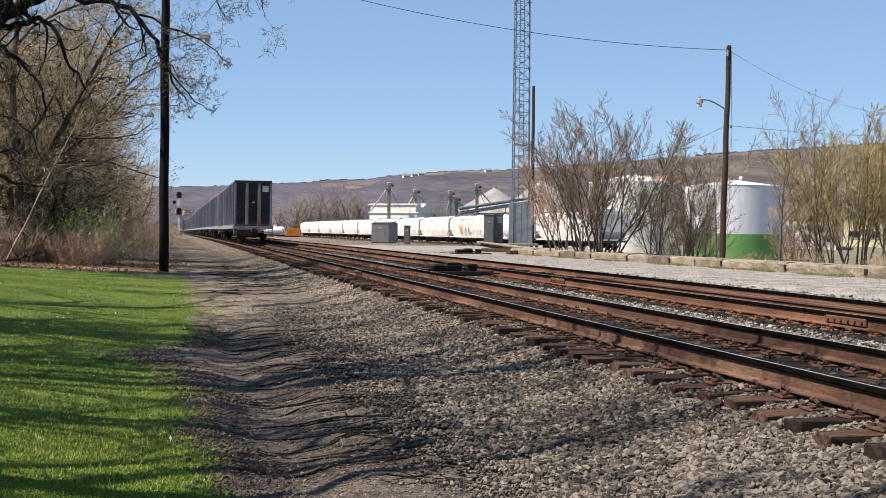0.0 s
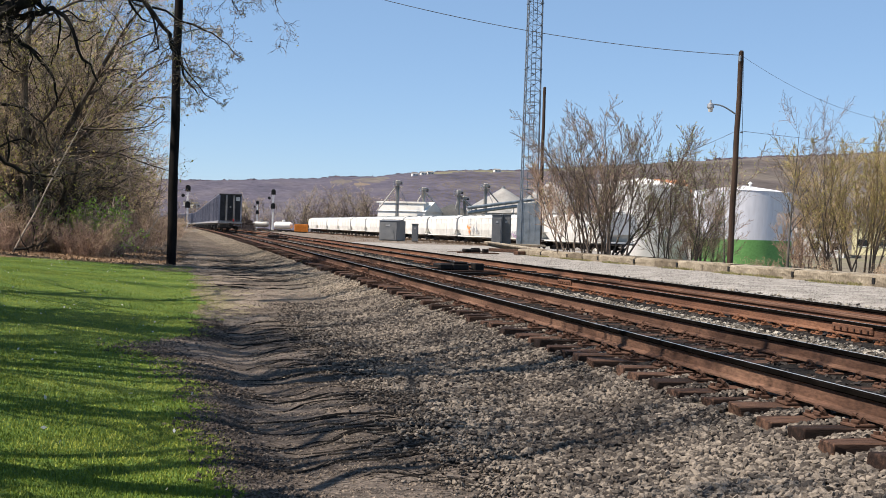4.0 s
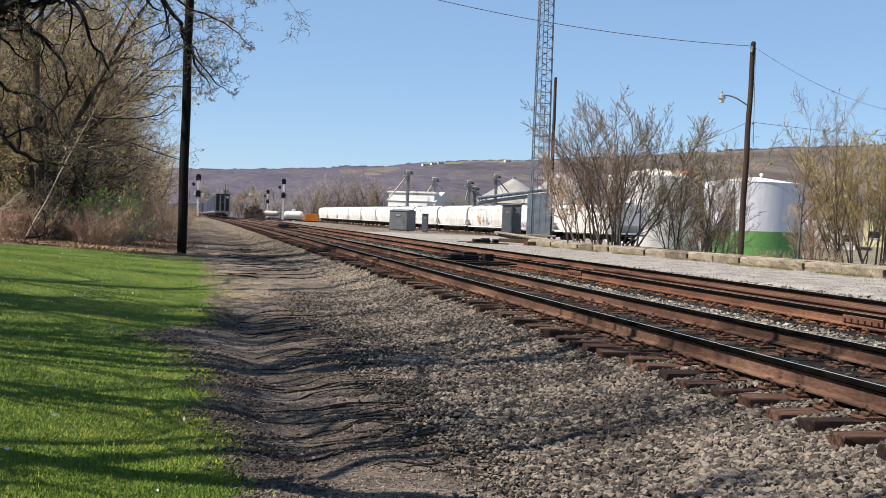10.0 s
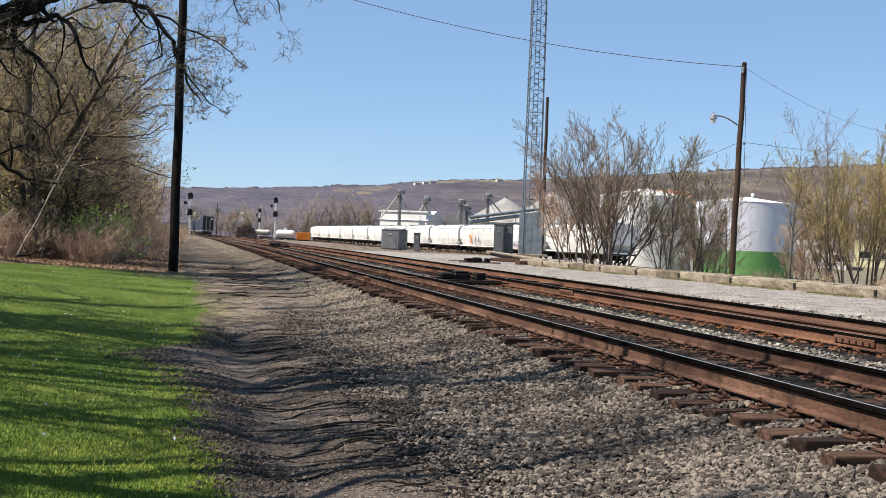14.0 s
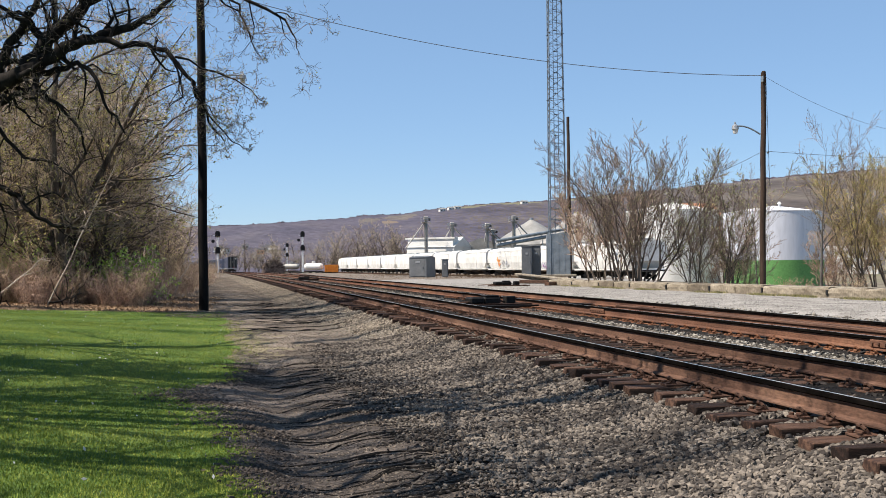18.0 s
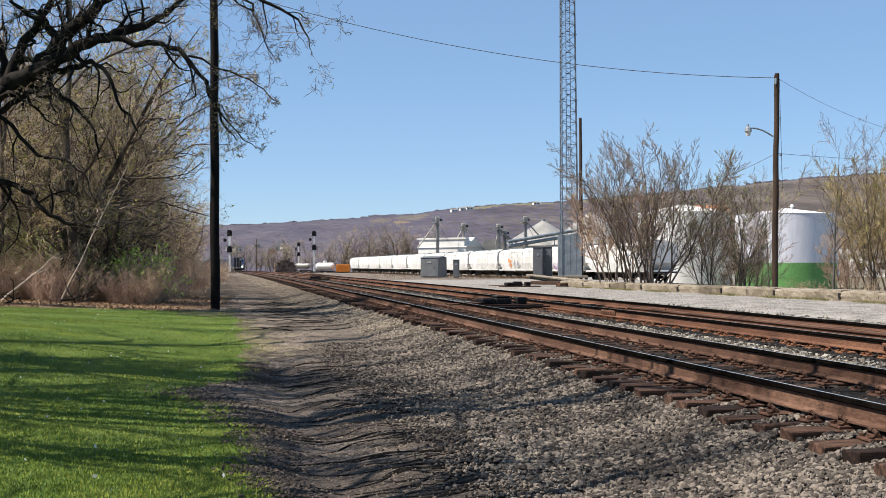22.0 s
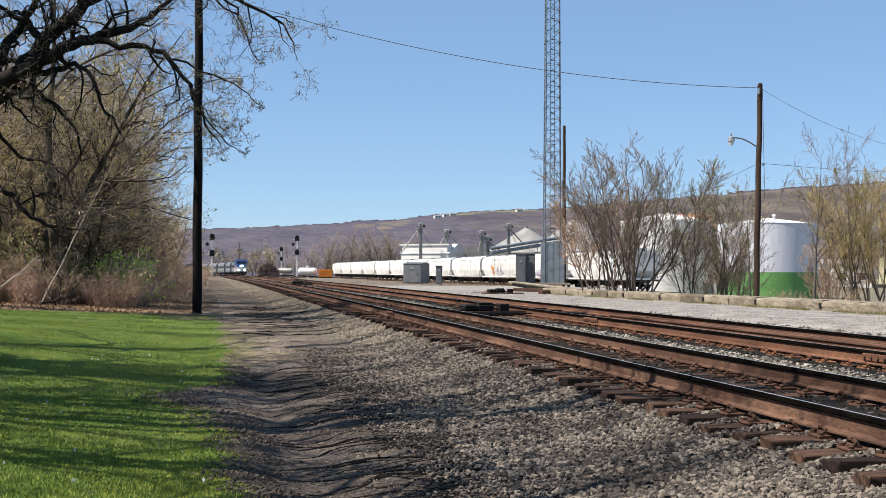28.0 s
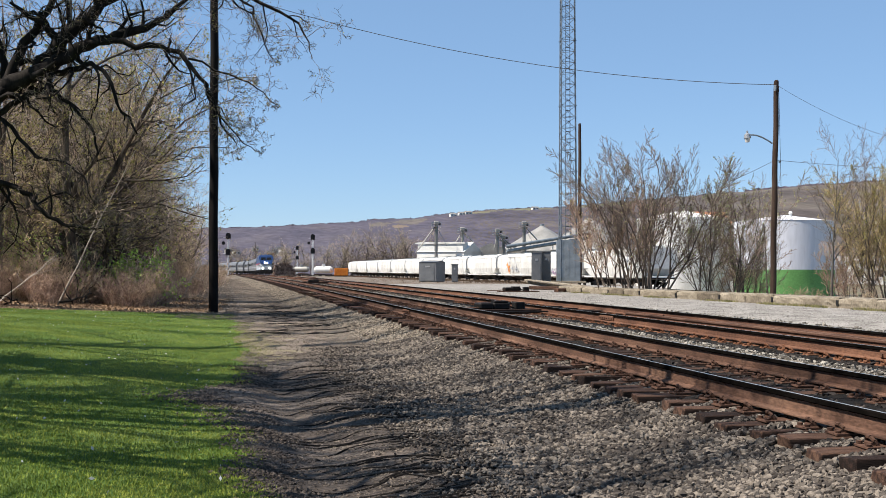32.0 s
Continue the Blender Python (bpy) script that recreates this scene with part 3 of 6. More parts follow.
def rail_mesh(name, line, side, mats):
    """line: rows of (x, y, z) of the rail's top; side: rows of the unit vector across."""
    n, k = len(line), len(RAIL)
    prof = np.array(RAIL)
    v = line[:, None, :] + prof[None, :, 0:1] * side[:, None, :] + np.array([0, 0, 1.0]) * prof[None, :, 1:2]
    i, j = np.meshgrid(np.arange(n - 1), np.arange(k), indexing="ij")
    j2 = (j + 1) % k
    f = np.stack([i * k + j, i * k + j2, (i + 1) * k + j2, (i + 1) * k + j], -1).reshape(-1, 4)[:, ::-1]
    # Bright strip on top, near-black on the head's sides and undersides.
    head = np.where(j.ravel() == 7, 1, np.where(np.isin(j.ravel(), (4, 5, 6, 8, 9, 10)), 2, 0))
    return raw_mesh(name, v.reshape(-1, 3), f.ravel(), 4, mats, False, head)


def track_line(centre, off, lift, y0, y1):
    y = np.concatenate([np.arange(y0, 60, 2.0), np.geomspace(60, y1, 70)])
    slope = np.gradient(-bend(y), y)
    side = np.stack([np.ones_like(y), -slope, np.zeros_like(y)], -1)
    side /= np.linalg.norm(side, axis=1, keepdims=True)
    c = np.stack([centre - bend(y), y, rise(y) + lift], -1)
    return c + side * off, side


TRACKS = {"near": (5.32, 0.0), "far": (9.14, 0.0)}
track_objs = {}
for key, (centre, lift) in TRACKS.items():
    tr = tagged(new("railroad_track"), "main line track with %s on dark wooden ties" % ("worn shiny-headed rails" if key == "near" else "rusty orange-brown rails"), "railroad track", "main line tracks", "structure")
    track_objs[key] = tr
    for off, tilt in ((-0.752, 0.0), (0.752, 0.0 if key == "near" else 0.045)):
        line, side = track_line(centre, off, lift + tilt, -12, 900)
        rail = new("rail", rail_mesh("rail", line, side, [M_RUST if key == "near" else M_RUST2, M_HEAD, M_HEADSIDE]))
        rail.parent = tr
# joint bars, spare rails and switch rods
def joint_bar(track, x, y, bolts=6):
    z = float(rise(y))
    jb = part("joint_bar", box(0.035, 0.16 * bolts, 0.1, (x - 0.03, y, z - 0.14), 0.01), M_RUST2, track_objs[track], "rusty bolted joint bar")
    for k in range(bolts):
        yy = y + 0.16 * (k - (bolts - 1) / 2)
        part("bolt", cyl(0.022, 0.022, (x - 0.07, yy, z - 0.09), (x - 0.03, yy, z - 0.09), 6), M_RUST, jb)


joint_bar("far", 8.39, 14.2)
joint_bar("far", 9.89, 27.5, 10)
joint_bar("near", 4.57, 30.6)
joint_bar("far", 8.39, 26.2)
for x, y0, y1, label in ((9.42, 4.0, 29.0, "rusty spare rail laid between the running rails"), (9.62, 7.0, 24.0, "second rusty spare rail laid on the ties")):
    y = np.arange(y0, y1, 1.0)
    ln = np.stack([x + 0.01 * np.sin(y), y, rise(y) - 0.025], -1)
    tagged(new("spare_rail", rail_mesh("spare_rail", ln, np.tile([1.0, 0, 0], (len(y), 1)), [M_RUST2, M_RUST, M_RUST])), label, "rail", "spare rails")
for k, y in enumerate((31.2, 31.9, 33.4, 35.0)):
    rod = tagged(mesh_obj("switch_rod", cyl(0.022, 0.022, (6.6, y, float(rise(y)) - 0.13), (9.95, y + 0.05, float(rise(y)) - 0.12), 8), M_GREASE), "greasy black switch rod under the rails", "switch rod", "switch rods")
for k in range(9):
    y = 29.5 + 0.99 * k
    tagged(mesh_obj("switch_tie", box(1.9, 0.22, 0.16, (7.3 + 0.1 * (k % 2), y, float(rise(y)) - 0.37), 0.01), M_TIE), "black oily long switch tie end", "switch tie", "switch ties")
yard = tagged(new("railroad_track"), "siding track under the parked hopper cars", "railroad track", kind="structure")
SIDE_WAY = Vector((-0.32, 20.0, 0)).normalized()


def siding(m):
    """A place on the siding, so many metres from the last visible coupling."""
    return (40.0 - 0.016 * m, 150.0 + m, -0.3 + 0.00325 * m)


for off in (-0.752, 0.752):
    c = np.array([siding(m) for m in np.linspace(-60, 420, 60)]) + np.array([off, 0, 0])
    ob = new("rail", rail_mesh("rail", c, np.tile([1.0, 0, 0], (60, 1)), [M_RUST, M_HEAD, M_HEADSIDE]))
    ob.parent = yard
bm = bmesh.new()
for k in range(160):
    x, y, z = siding(-58 + 0.6 * k * (1 + k / 60))
    box(2.6, 0.24, 0.16, (x, y, z - 0.33), into=bm)
tagged(part("siding_ties", bm, M_TIE, yard), kind="stuff")
lead = tagged(new("railroad_track"), "rusty lead track curving off toward the yard", "railroad track", kind="structure")
for off in (-0.752, 0.752):
    y = np.linspace(75, 330, 60)
    x = 9.14 + 13.5 * smooth(70, 420, y) + off
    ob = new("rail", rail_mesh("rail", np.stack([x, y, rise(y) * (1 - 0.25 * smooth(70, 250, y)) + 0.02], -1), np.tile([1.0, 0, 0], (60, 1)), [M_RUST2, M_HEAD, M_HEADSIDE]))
    ob.parent = lead


def switch_machine(at, rz=0, big=True):
    t = thing("switch_machine", at, "black greasy switch machine bolted beside the rails", "switch machine", "switch machines", rz=rz)
    part("motor_case", box(0.62, 0.42, 0.24, (0, 0, 0.08), 0.05), M_GREASE, t)
    part("gear_case", box(0.5, 0.55, 0.22, (-0.55, 0.05, 0.1), 0.05), M_GREASE, t)
    part("lid", box(0.5, 0.36, 0.06, (0, 0, 0.32), 0.02), M_GREASE, t)
    bm = box(2.6, 0.24, 0.14, (0.2, -0.3, -0.04), 0.01)
    box(2.6, 0.24, 0.14, (0.2, 0.35, -0.04), 0.01, into=bm)
    part("head_block", bm, M_TIE, t)
    bm = cyl(0.025, 0.025, (-0.7, -0.1, 0.16), (-1.9, -0.1, 0.12), 8)
    cyl(0.02, 0.02, (-0.7, 0.1, 0.16), (-1.9, 0.15, 0.12), 8, into=bm)
    part("throw_rod", bm, M_RUST, t)
    if big:
        part("junction_box", box(0.36, 0.3, 0.28, (0.75, 0.1, 0.06), 0.03), M_GREASE, t)
        part("conduit", cyl(0.03, 0.03, (0.75, 0.1, 0.1), (0.3, 0, 0.2), 8), M_GREASE, t)
    t.scale = (0.8, 0.8, 0.8)
    return t


switch_machine((7.25, 32.0, 0.0 - 0.17 + 0.13), 12)
switch_machine((14.9, 62.0, 0.02), 8)
switch_machine((7.4, 99.0, 0.2), 0, False)

# ---------- the curb of the old platform ----------
platform = tagged(new("platform"), "old raised platform with a broken concrete edge", "platform", kind="structure")
bm = bmesh.new()
rows_ = []
for i in range(32):
    y = 8 + i * 3.4
    e = 17.9 + max(0, y - 63) * 0.2
    z = 0.27 + 0.3 * float(rise(y)) * 0.9
    low = float(smooth(78, 66, y))
    rows_.append([bm.verts.new((e, y, z)), bm.verts.new((e + 1.2, y, z - 0.02)), bm.verts.new((e + 3.2, y, z - 0.2 - 0.75 * low))])
for a, b in zip(rows_, rows_[1:]):
    for k in range(2):
        bm.faces.new((a[k], a[k + 1], b[k + 1], b[k]))
part("platform_top", bm, M_BALLASTFAR, platform, "cracked grey gravel surface")


def curb_block(rng, ln):
    """A cast concrete block with broken arrises and a drain notch."""
    bm = box(0.46, ln - 0.008, 0.33)
    bmesh.ops.subdivide_edges(bm, edges=[e for e in bm.edges if abs(e.verts[0].co.y - e.verts[1].co.y) > ln * 0.5], cuts=7)
    bmesh.ops.subdivide_edges(bm, edges=[e for e in bm.edges if abs(e.verts[0].co.z - e.verts[1].co.z) > 0.2], cuts=3)
    for v in bm.verts:
        if v.co.z > 0.3 and v.co.x < 0:
            v.co += Vector((rng.uniform(0, 0.07), 0, -rng.uniform(0, 0.06)))
        else:
            v.co += Vector((rng.uniform(-0.015, 0.015), 0, rng.uniform(-0.01, 0.01)))
    return bm


rng = random.Random(4)
blocks = []
y = 18.0
i = 0
while y < 62:
    if i % 5 == 3:
        ln = 1.6
    else:
        ln = 2.15
    if len(blocks) < 6:
        me_b = mesh_obj("curb_block", curb_block(rng, 2.15), M_CONC, platform)
        blocks.append(me_b.data)
        ob = me_b
    else:
        ob = new("curb_block", blocks[i % 6])
        ob.parent = platform
    zc = 0.3 * float(rise(y)) - 0.02
    ob.matrix_basis = pose(17.72 + rng.uniform(-0.015, 0.015), y + 1.07, zc + rng.uniform(-0.035, -0.015), 0, rng.uniform(-0.8, 0.8), rng.uniform(-0.3, 0.3))
    y += 2.15
    i += 1
    if i % 2:
        dr = mesh_obj("drain_notch", box(0.03, 0.12, 0.16, (0, 0, 0)), M_BLACK, platform)
        dr.matrix_basis = pose(17.475, y, zc + 0.06)


# ---------- poles, wires, lamps ----------
def lamp_arm(t, z, reach, side, drop=0.1):
    """A curved bracket with a hooded street lamp."""
    pts = [(side * reach * s, 0, z + 0.28 * math.sin(s * math.pi * 0.62)) for s in [i / 8 for i in range(9)]]
    rad = [0.028] * 9
    ob = new("lamp_arm", tube_mesh("lamp_arm", [(pts, rad, 8)], M_GALV))
    ob.parent = t
    x, zz = pts[-1][0], pts[-1][2]
    bm = cyl(0.125, 0.11, (x, 0, zz - 0.1), (x, 0, zz + 0.02), 16)
    cyl(0.11, 0.05, (x, 0, zz + 0.02), (x, 0, zz + 0.07), 12, into=bm)
    cyl(0.036, 0.03, (x, 0, zz + 0.07), (x, 0, zz + 0.16), 8, into=bm)
    h = part("lamp_head", bm, M_LAMP, t)
    part("lamp_glass", cyl(0.07, 0.1, (x, 0, zz - 0.24), (x, 0, zz - 0.1), 16), M_LENS, h)


def pole(at, top, r0, r1, lean, material, label):
    """A round wooden pole; lean is where its top stands beside its foot."""
    t = thing("utility_pole", at, label, "utility pole", "utility poles")
    n = 14
    pts = [(lean[0] * k / n + 0.012 * math.sin(k * 1.3), lean[1] * k / n, top * k / n) for k in range(n + 1)]
    pts[0] = (0, 0, -0.3)
    rad = [r0 + (r1 - r0) * k / n for k in range(n + 1)]
    ob = new("shaft", tube_mesh("shaft", [(pts, rad, 14)], material))
    ob.parent = t
    part("cap", cyl(r1, r1 * 0.7, (lean[0], lean[1], top - 0.02), (lean[0], lean[1], top + 0.05), 14), material, t)
    return t


lp = pole((-0.3, 44.0, -0.39), 11.5, 0.168, 0.138, (-0.02, 0, 0), M_POLEDARK, "tall black wooden pole at the lawn's edge with street lamp")
lamp_arm(lp, 8.0, 1.42, 1)
rp = pole((18.72, 39.95, 0.31), 7.35, 0.108, 0.086, (0.16, 0, 0), M_POLE, "leaning weathered brown wooden pole with street lamp behind the curb")
lamp_arm(rp, 5.2, 0.92, -1)
bm = cyl(0.03, 0.03, (0.2, -0.11, 4.55), (0.2, -0.2, 4.55), 8)
part("insulator", bm, M_CABLE, rp)
part("bracket", box(0.05, 0.12, 0.2, (0.04, -0.14, 7.0), 0.01), M_GALV, rp)
part("ground_wire", cyl(0.008, 0.008, (0.22, -0.05, 7.2), (0.3, -0.05, 3.4), 5), M_CABLE, rp)


def wire(label, p, q, sag, r=0.012):
    pts = [(p[0] + (q[0] - p[0]) * s, p[1] + (q[1] - p[1]) * s, p[2] + (q[2] - p[2]) * s - sag * 4 * s * (1 - s)) for s in [i / 24 for i in range(25)]]
    return tagged(new("overhead_wire", tube_mesh("overhead_wire", [(pts, [r] * 25, 5)], M_CABLE)), label, "wire", "overhead wires")


wire("thin black wire strung from pole to pole over the tracks", (18.87, 39.95, 7.55), (-0.32, 44.0, 11.0), 0.75)
wire("thin black wire running from the pole toward the trees", (18.87, 39.95, 7.55), (28.0, 46.0, 6.3), 0.3, 0.006)
wire("thin black service wire behind the bare trees", (18.85, 39.95, 4.93), (34.0, 50.0, 5.7), 0.12, 0.008)
wire("thin black service wire into the bare bushes", (18.85, 39.95, 4.95), (20.6, 56.0, 4.7), 0.3, 0.008)


# ---------- radio tower and railroad cabinets ----------
def lattice_tower(at):
    t = thing("radio_tower", at, "slender three-legged galvanised lattice radio tower over a steel enclosure", "radio tower", rz=20)
    top, w0, w1 = 31.0, 1.06, 0.82
    ang = [math.radians(a) for a in (90, 210, 330)]

    def foot(k, z):
        w = w0 + (w1 - w0) * z / top
        return Vector((math.cos(ang[k]) * w, math.sin(ang[k]) * w, z))
    for k in range(3):
        part("tower_leg", cyl(0.062, 0.055, foot(k, 0), foot(k, top), 8), M_STEEL, t)
    bay = 1.02
    for i in range(int(top / bay)):
        z = i * bay
        for k in range(3):
            a, b = k, (k + 1) % 3
            part("brace", cyl(0.024, 0.024, foot(a, z), foot(b, z), 5, caps=False), M_STEEL, t)
            p, q = (a, b) if i % 2 else (b, a)
            part("diagonal_brace", cyl(0.016, 0.016, foot(p, z), foot(q, z + bay), 5, caps=False), M_STEEL, t)
            part("diagonal_brace", cyl(0.016, 0.016, foot(q, z), foot(p, z + bay), 5, caps=False), M_STEEL, t)
            if i % 6 == 4:
                part("splice_plate", box(0.2, 0.2, 0.06, foot(k, z)), M_STEEL, t)
    rung_ends = []
    for s in (0.3, 0.6):
        lo_, hi_ = foot(1, 3.6) * (1 - s) + foot(2, 3.6) * s, foot(1, top) * (1 - s) + foot(2, top) * s
        part("ladder_rail", cyl(0.034, 0.034, lo_, hi_, 6), M_STEEL, t)
        rung_ends.append((lo_, hi_))
    for i in range(28):
        p, q = [lo_.lerp(hi_, (i + 0.5) / 28) for lo_, hi_ in rung_ends]
        part("ladder_rung", cyl(0.04, 0.04, p, q, 5), M_CABLE, t)
    bm = cyl(0.025, 0.025, foot(2, 1) * 0.93, foot(2, 30) * 0.93, 6)
    part("feed_cable", bm, M_CABLE, t)
    return t


lattice_tower((31.42, 110.9, 0.3))
enc = thing("steel_enclosure", (31.45, 110.0, 0.3), "galvanised sheet-steel enclosure around the tower foot", "enclosure", rz=-14)
for sx in (-1, 1):
    part("side_panel", box(0.05, 1.9, 3.75, (sx * 1.06, 0.9, 0)), M_GALV, enc)
part("front_panel", box(2.12, 0.05, 3.8, (0, -0.05, 0), 0.01), M_GALV, enc)
part("rear_panel", box(2.12, 0.05, 3.75, (0, 1.87, 0)), M_GALV, enc)
for k in range(3):
    part("seam", box(0.05, 0.03, 3.8, (-0.55 + 0.55 * k, -0.08, 0)), M_GALV, enc)
part("foundation_pad", box(3.2, 3.2, 0.2, (0, 0.9, -0.18), 0.03), M_CONC, enc)
tp = pole((34.0, 115, 0.4), 15.1, 0.2, 0.14, (0.0, 0, 0), M_POLE, "plain brown wooden pole standing behind the radio tower")


def cabinet(name, at, sx, sy, sz, rz, label, peaked=False, doors=1):
    t = thing(name, at, label, "signal cabinet", "signal cabinets", rz=rz)
    part("body", box(sx, sy, sz, (0, 0, 0.12), 0.02), M_GREYBOX, t)
    part("plinth", box(sx * 0.94, sy * 0.94, 0.16, (0, 0, -0.04)), M_CONC, t)
    if peaked:
        bm = bmesh.new()
        h = 0.16
        e = sz + 0.121
        a = [bm.verts.new(c) for c in ((-sx / 2 - 0.06, -sy / 2 - 0.06, e), (sx / 2 + 0.06, -sy / 2 - 0.06, e), (sx / 2 + 0.06, sy / 2 + 0.06, e), (-sx / 2 - 0.06, sy / 2 + 0.06, e), (-sx / 2 - 0.06, 0, e + h), (sx / 2 + 0.06, 0, e + h))]
        for f in ((0, 1, 5, 4), (2, 3, 4, 5), (0, 4, 3), (1, 2, 5), (3, 2, 1, 0)):
            bm.faces.new([a[i] for i in f])
        part("roof", bm, M_GREYBOX, t)
    else:
        part("roof", box(sx + 0.1, sy + 0.1, 0.07, (0, 0, sz + 0.12), 0.02), M_GREYBOX, t)
    for k in range(doors):
        w = sx / doors * 0.8
        x = -sx / 2 + sx / doors * (k + 0.5)
        d = part("door", box(w, 0.03, sz * 0.86, (x, -sy / 2 - 0.012, 0.2), 0.008), M_GREYBOX, t)
        part("handle", box(0.05, 0.05, 0.18, (x + w * 0.38, -sy / 2 - 0.05, sz * 0.5)), M_STEEL, d)
    part("vent", box(sx * 0.25, 0.03, 0.18, (0, -sy / 2 - 0.04, sz * 0.78)), M_LAMP, t)
    return t


cabinet("signal_bungalow", (22.0, 129.5, 0.02), 2.0, 2.4, 2.05, -33, "grey steel signal bungalow with a low peaked roof", True)
cabinet("relay_cabinet", (23.6, 125.0, 0.02), 0.62, 0.6, 1.75, -14, "narrow grey steel relay cabinet beside the bungalow")
cabinet("equipment_cabinet", (29.0, 112.2, 0.02), 0.95, 1.3, 2.8, -16, "tall grey steel equipment cabinet beside the tower")
cabinet("equipment_cabinet", (30.1, 113.0, 0.02), 0.9, 1.3, 2.85, -16, "tall grey steel equipment cabinet beside the tower")
tagged(mesh_obj("timber", box(0.34, 5.2, 0.2, (0, 0, 0), 0.02), M_TIE), "long brown timber lying on the gravel", "timber").matrix_basis = pose(18.9, 68.0, 0.06, 0, 0, 24)
tagged(mesh_obj("timber", box(0.25, 3.2, 0.18, (0, 0, 0), 0.02), M_RUST), "rusty brown beam lying on the gravel", "timber").matrix_basis = pose(17.6, 62.0, 0.06, 0, 0, -34)
bm = bmesh.new()
for k in range(9):
    y0 = 62 + k * 6.6
    box(0.5, 6.5, 0.34, (17.75 + (k + 1) * 1.32, y0 + 3.2, 0.3 * float(rise(y0)) - 0.02), 0.03, rot=Matrix.Rotation(radians(-11.5), 4, "Z"), into=bm)
part("far_curb", bm, M_CONC, platform)


# ---------- signals ----------
def signal_mast(at, h, label):
    t = thing("railroad_signal", at, label, "railroad signal", "railroad signals")
    part("mast", cyl(0.1, 0.085, (0, 0, 0), (0, 0, h - 0.7), 8), M_MAST, t)
    part("base_case", box(0.5, 0.5, 0.9, (0, 0, 0), 0.03), M_MAST, t)
    for z in (h - 1.25, h - 4.6):
        bm = bmesh.new()
        n = 16
        prof = [(0.52 * math.cos(a), 0.52 * math.sin(a)) for a in [math.pi * k / n for k in range(n + 1)]] + [(-0.52, -0.85), (0.52, -0.85)]
        fr = [bm.verts.new((x, -0.12, z + zz)) for x, zz in prof]
        bk = [bm.verts.new((x, -0.07, z + zz)) for x, zz in prof]
        bm.faces.new(fr)
        bm.faces.new(bk[::-1])
        for k in range(len(prof)):
            bm.faces.new((fr[k], bk[k], bk[(k + 1) % len(prof)], fr[(k + 1) % len(prof)]))
        bmesh.ops.recalc_face_normals(bm, faces=bm.faces)
        b = part("target", bm, M_BLACK, t)
        for dz in (0.2, -0.2, -0.6):
            bm = cyl(0.14, 0.14, (0, -0.12, z + dz), (0, -0.36, z + dz), 10)
            part("hood", bm, M_BLACK, b)
        part("bracket_arm", box(1.3, 0.08, 0.08, (-0.35, 0.05, z - 0.5)), M_MAST, t)
    t2 = part("side_target", cyl(0.36, 0.36, (-0.95, -0.1, h - 2.9), (-0.95, -0.05, h - 2.9), 18), M_BLACK, t)
    part("hood", cyl(0.14, 0.14, (-0.95, -0.1, h - 2.9), (-0.95, -0.34, h - 2.9), 10), M_BLACK, t2)
    part("bracket_arm", box(1.0, 0.08, 0.08, (-0.5, 0.05, h - 2.9)), M_MAST, t)
    bm = bmesh.new()
    for sx in (-0.2, 0.2):
        cyl(0.03, 0.03, (sx, 0.25, 0), (sx, 0.25, h - 1), 5, into=bm)
    for k in range(int(h / 0.4) - 2):
        cyl(0.014, 0.014, (-0.2, 0.25, 0.4 * k + 0.3), (0.2, 0.25, 0.4 * k + 0.3), 4, into=bm)
    part("ladder", bm, M_MAST, t)
    part("platform_grate", box(1.0, 0.7, 0.05, (0, 0.3, h - 5.4)), M_MAST, t)
    return t


signal_mast((21.6, 300, 0.6), 10.6, "tall railroad signal with black hooded targets and ladder")
signal_mast((1.2, 260, 0.6), 9.5, "railroad signal with black hooded targets beside the line")
ms = signal_mast((25.6, 430, 0.6), 10.6, "distant railroad signal mast seen beside another signal")
tagged(mesh_obj("utility_pole", cyl(0.16, 0.11, (0, 0, 0), (0, 0, 11), 10), M_POLE), "distant thin wooden pole beyond the junction", "utility pole", "utility poles").matrix_basis = pose(10.9, 420, 0.4)

# ---------- stack of old ties ----------
tie_stack = thing("tie_stack", (12.7, 262, 0.25), "tall dark rough stack of old rusty-brown wooden ties", "tie stack", rz=4)
rng = random.Random(8)
for lv in range(12):
    wide = 4.5 - (0.3 * max(0, lv - 6) + (1.0 if lv > 9 else 0))
    n = int(wide / 0.25)
    shift = rng.uniform(-0.15, 0.15)
    for k in range(n):
        if lv > 7 and rng.random() < 0.15:
            continue
        m = rng.choice(["short", "long"])
        part("old_tie", box(0.235, 2.5 if m == "long" else 2.3, 0.215, (-wide / 2 + 0.25 * k + 0.12 + shift, rng.uniform(-0.25, 0.2), 0.245 * lv + rng.uniform(0, 0.03)), 0.02), M_RUSTPILE, tie_stack)
    if lv % 3 == 2:
        part("sticker_board", box(wide * 0.98, 0.2, 0.03, (shift, -0.6, 0.245 * lv + 0.218)), M_RUSTPILE, tie_stack)


# ---------- parked freight cars ----------
def bogie(bm, y, mi=0, half=0.75):
    for s in (-1, 1):
        for dy in (-0.87, 0.87):
            cyl(0.43, 0.43, (s * half - 0.06, y + dy, 0.43), (s * half + 0.06, y + dy, 0.43), 14, into=bm, mi=mi)
        box(0.16, 2.2, 0.22, (s * (half + 0.18), y, 0.42), 0.04, into=bm, mi=mi)
        box(0.2, 0.5, 0.34, (s * (half + 0.18), y, 0.3), 0.03, into=bm, mi=mi)
    box(1.6, 0.4, 0.3, (0, y, 0.4), into=bm, mi=mi)
    return bm


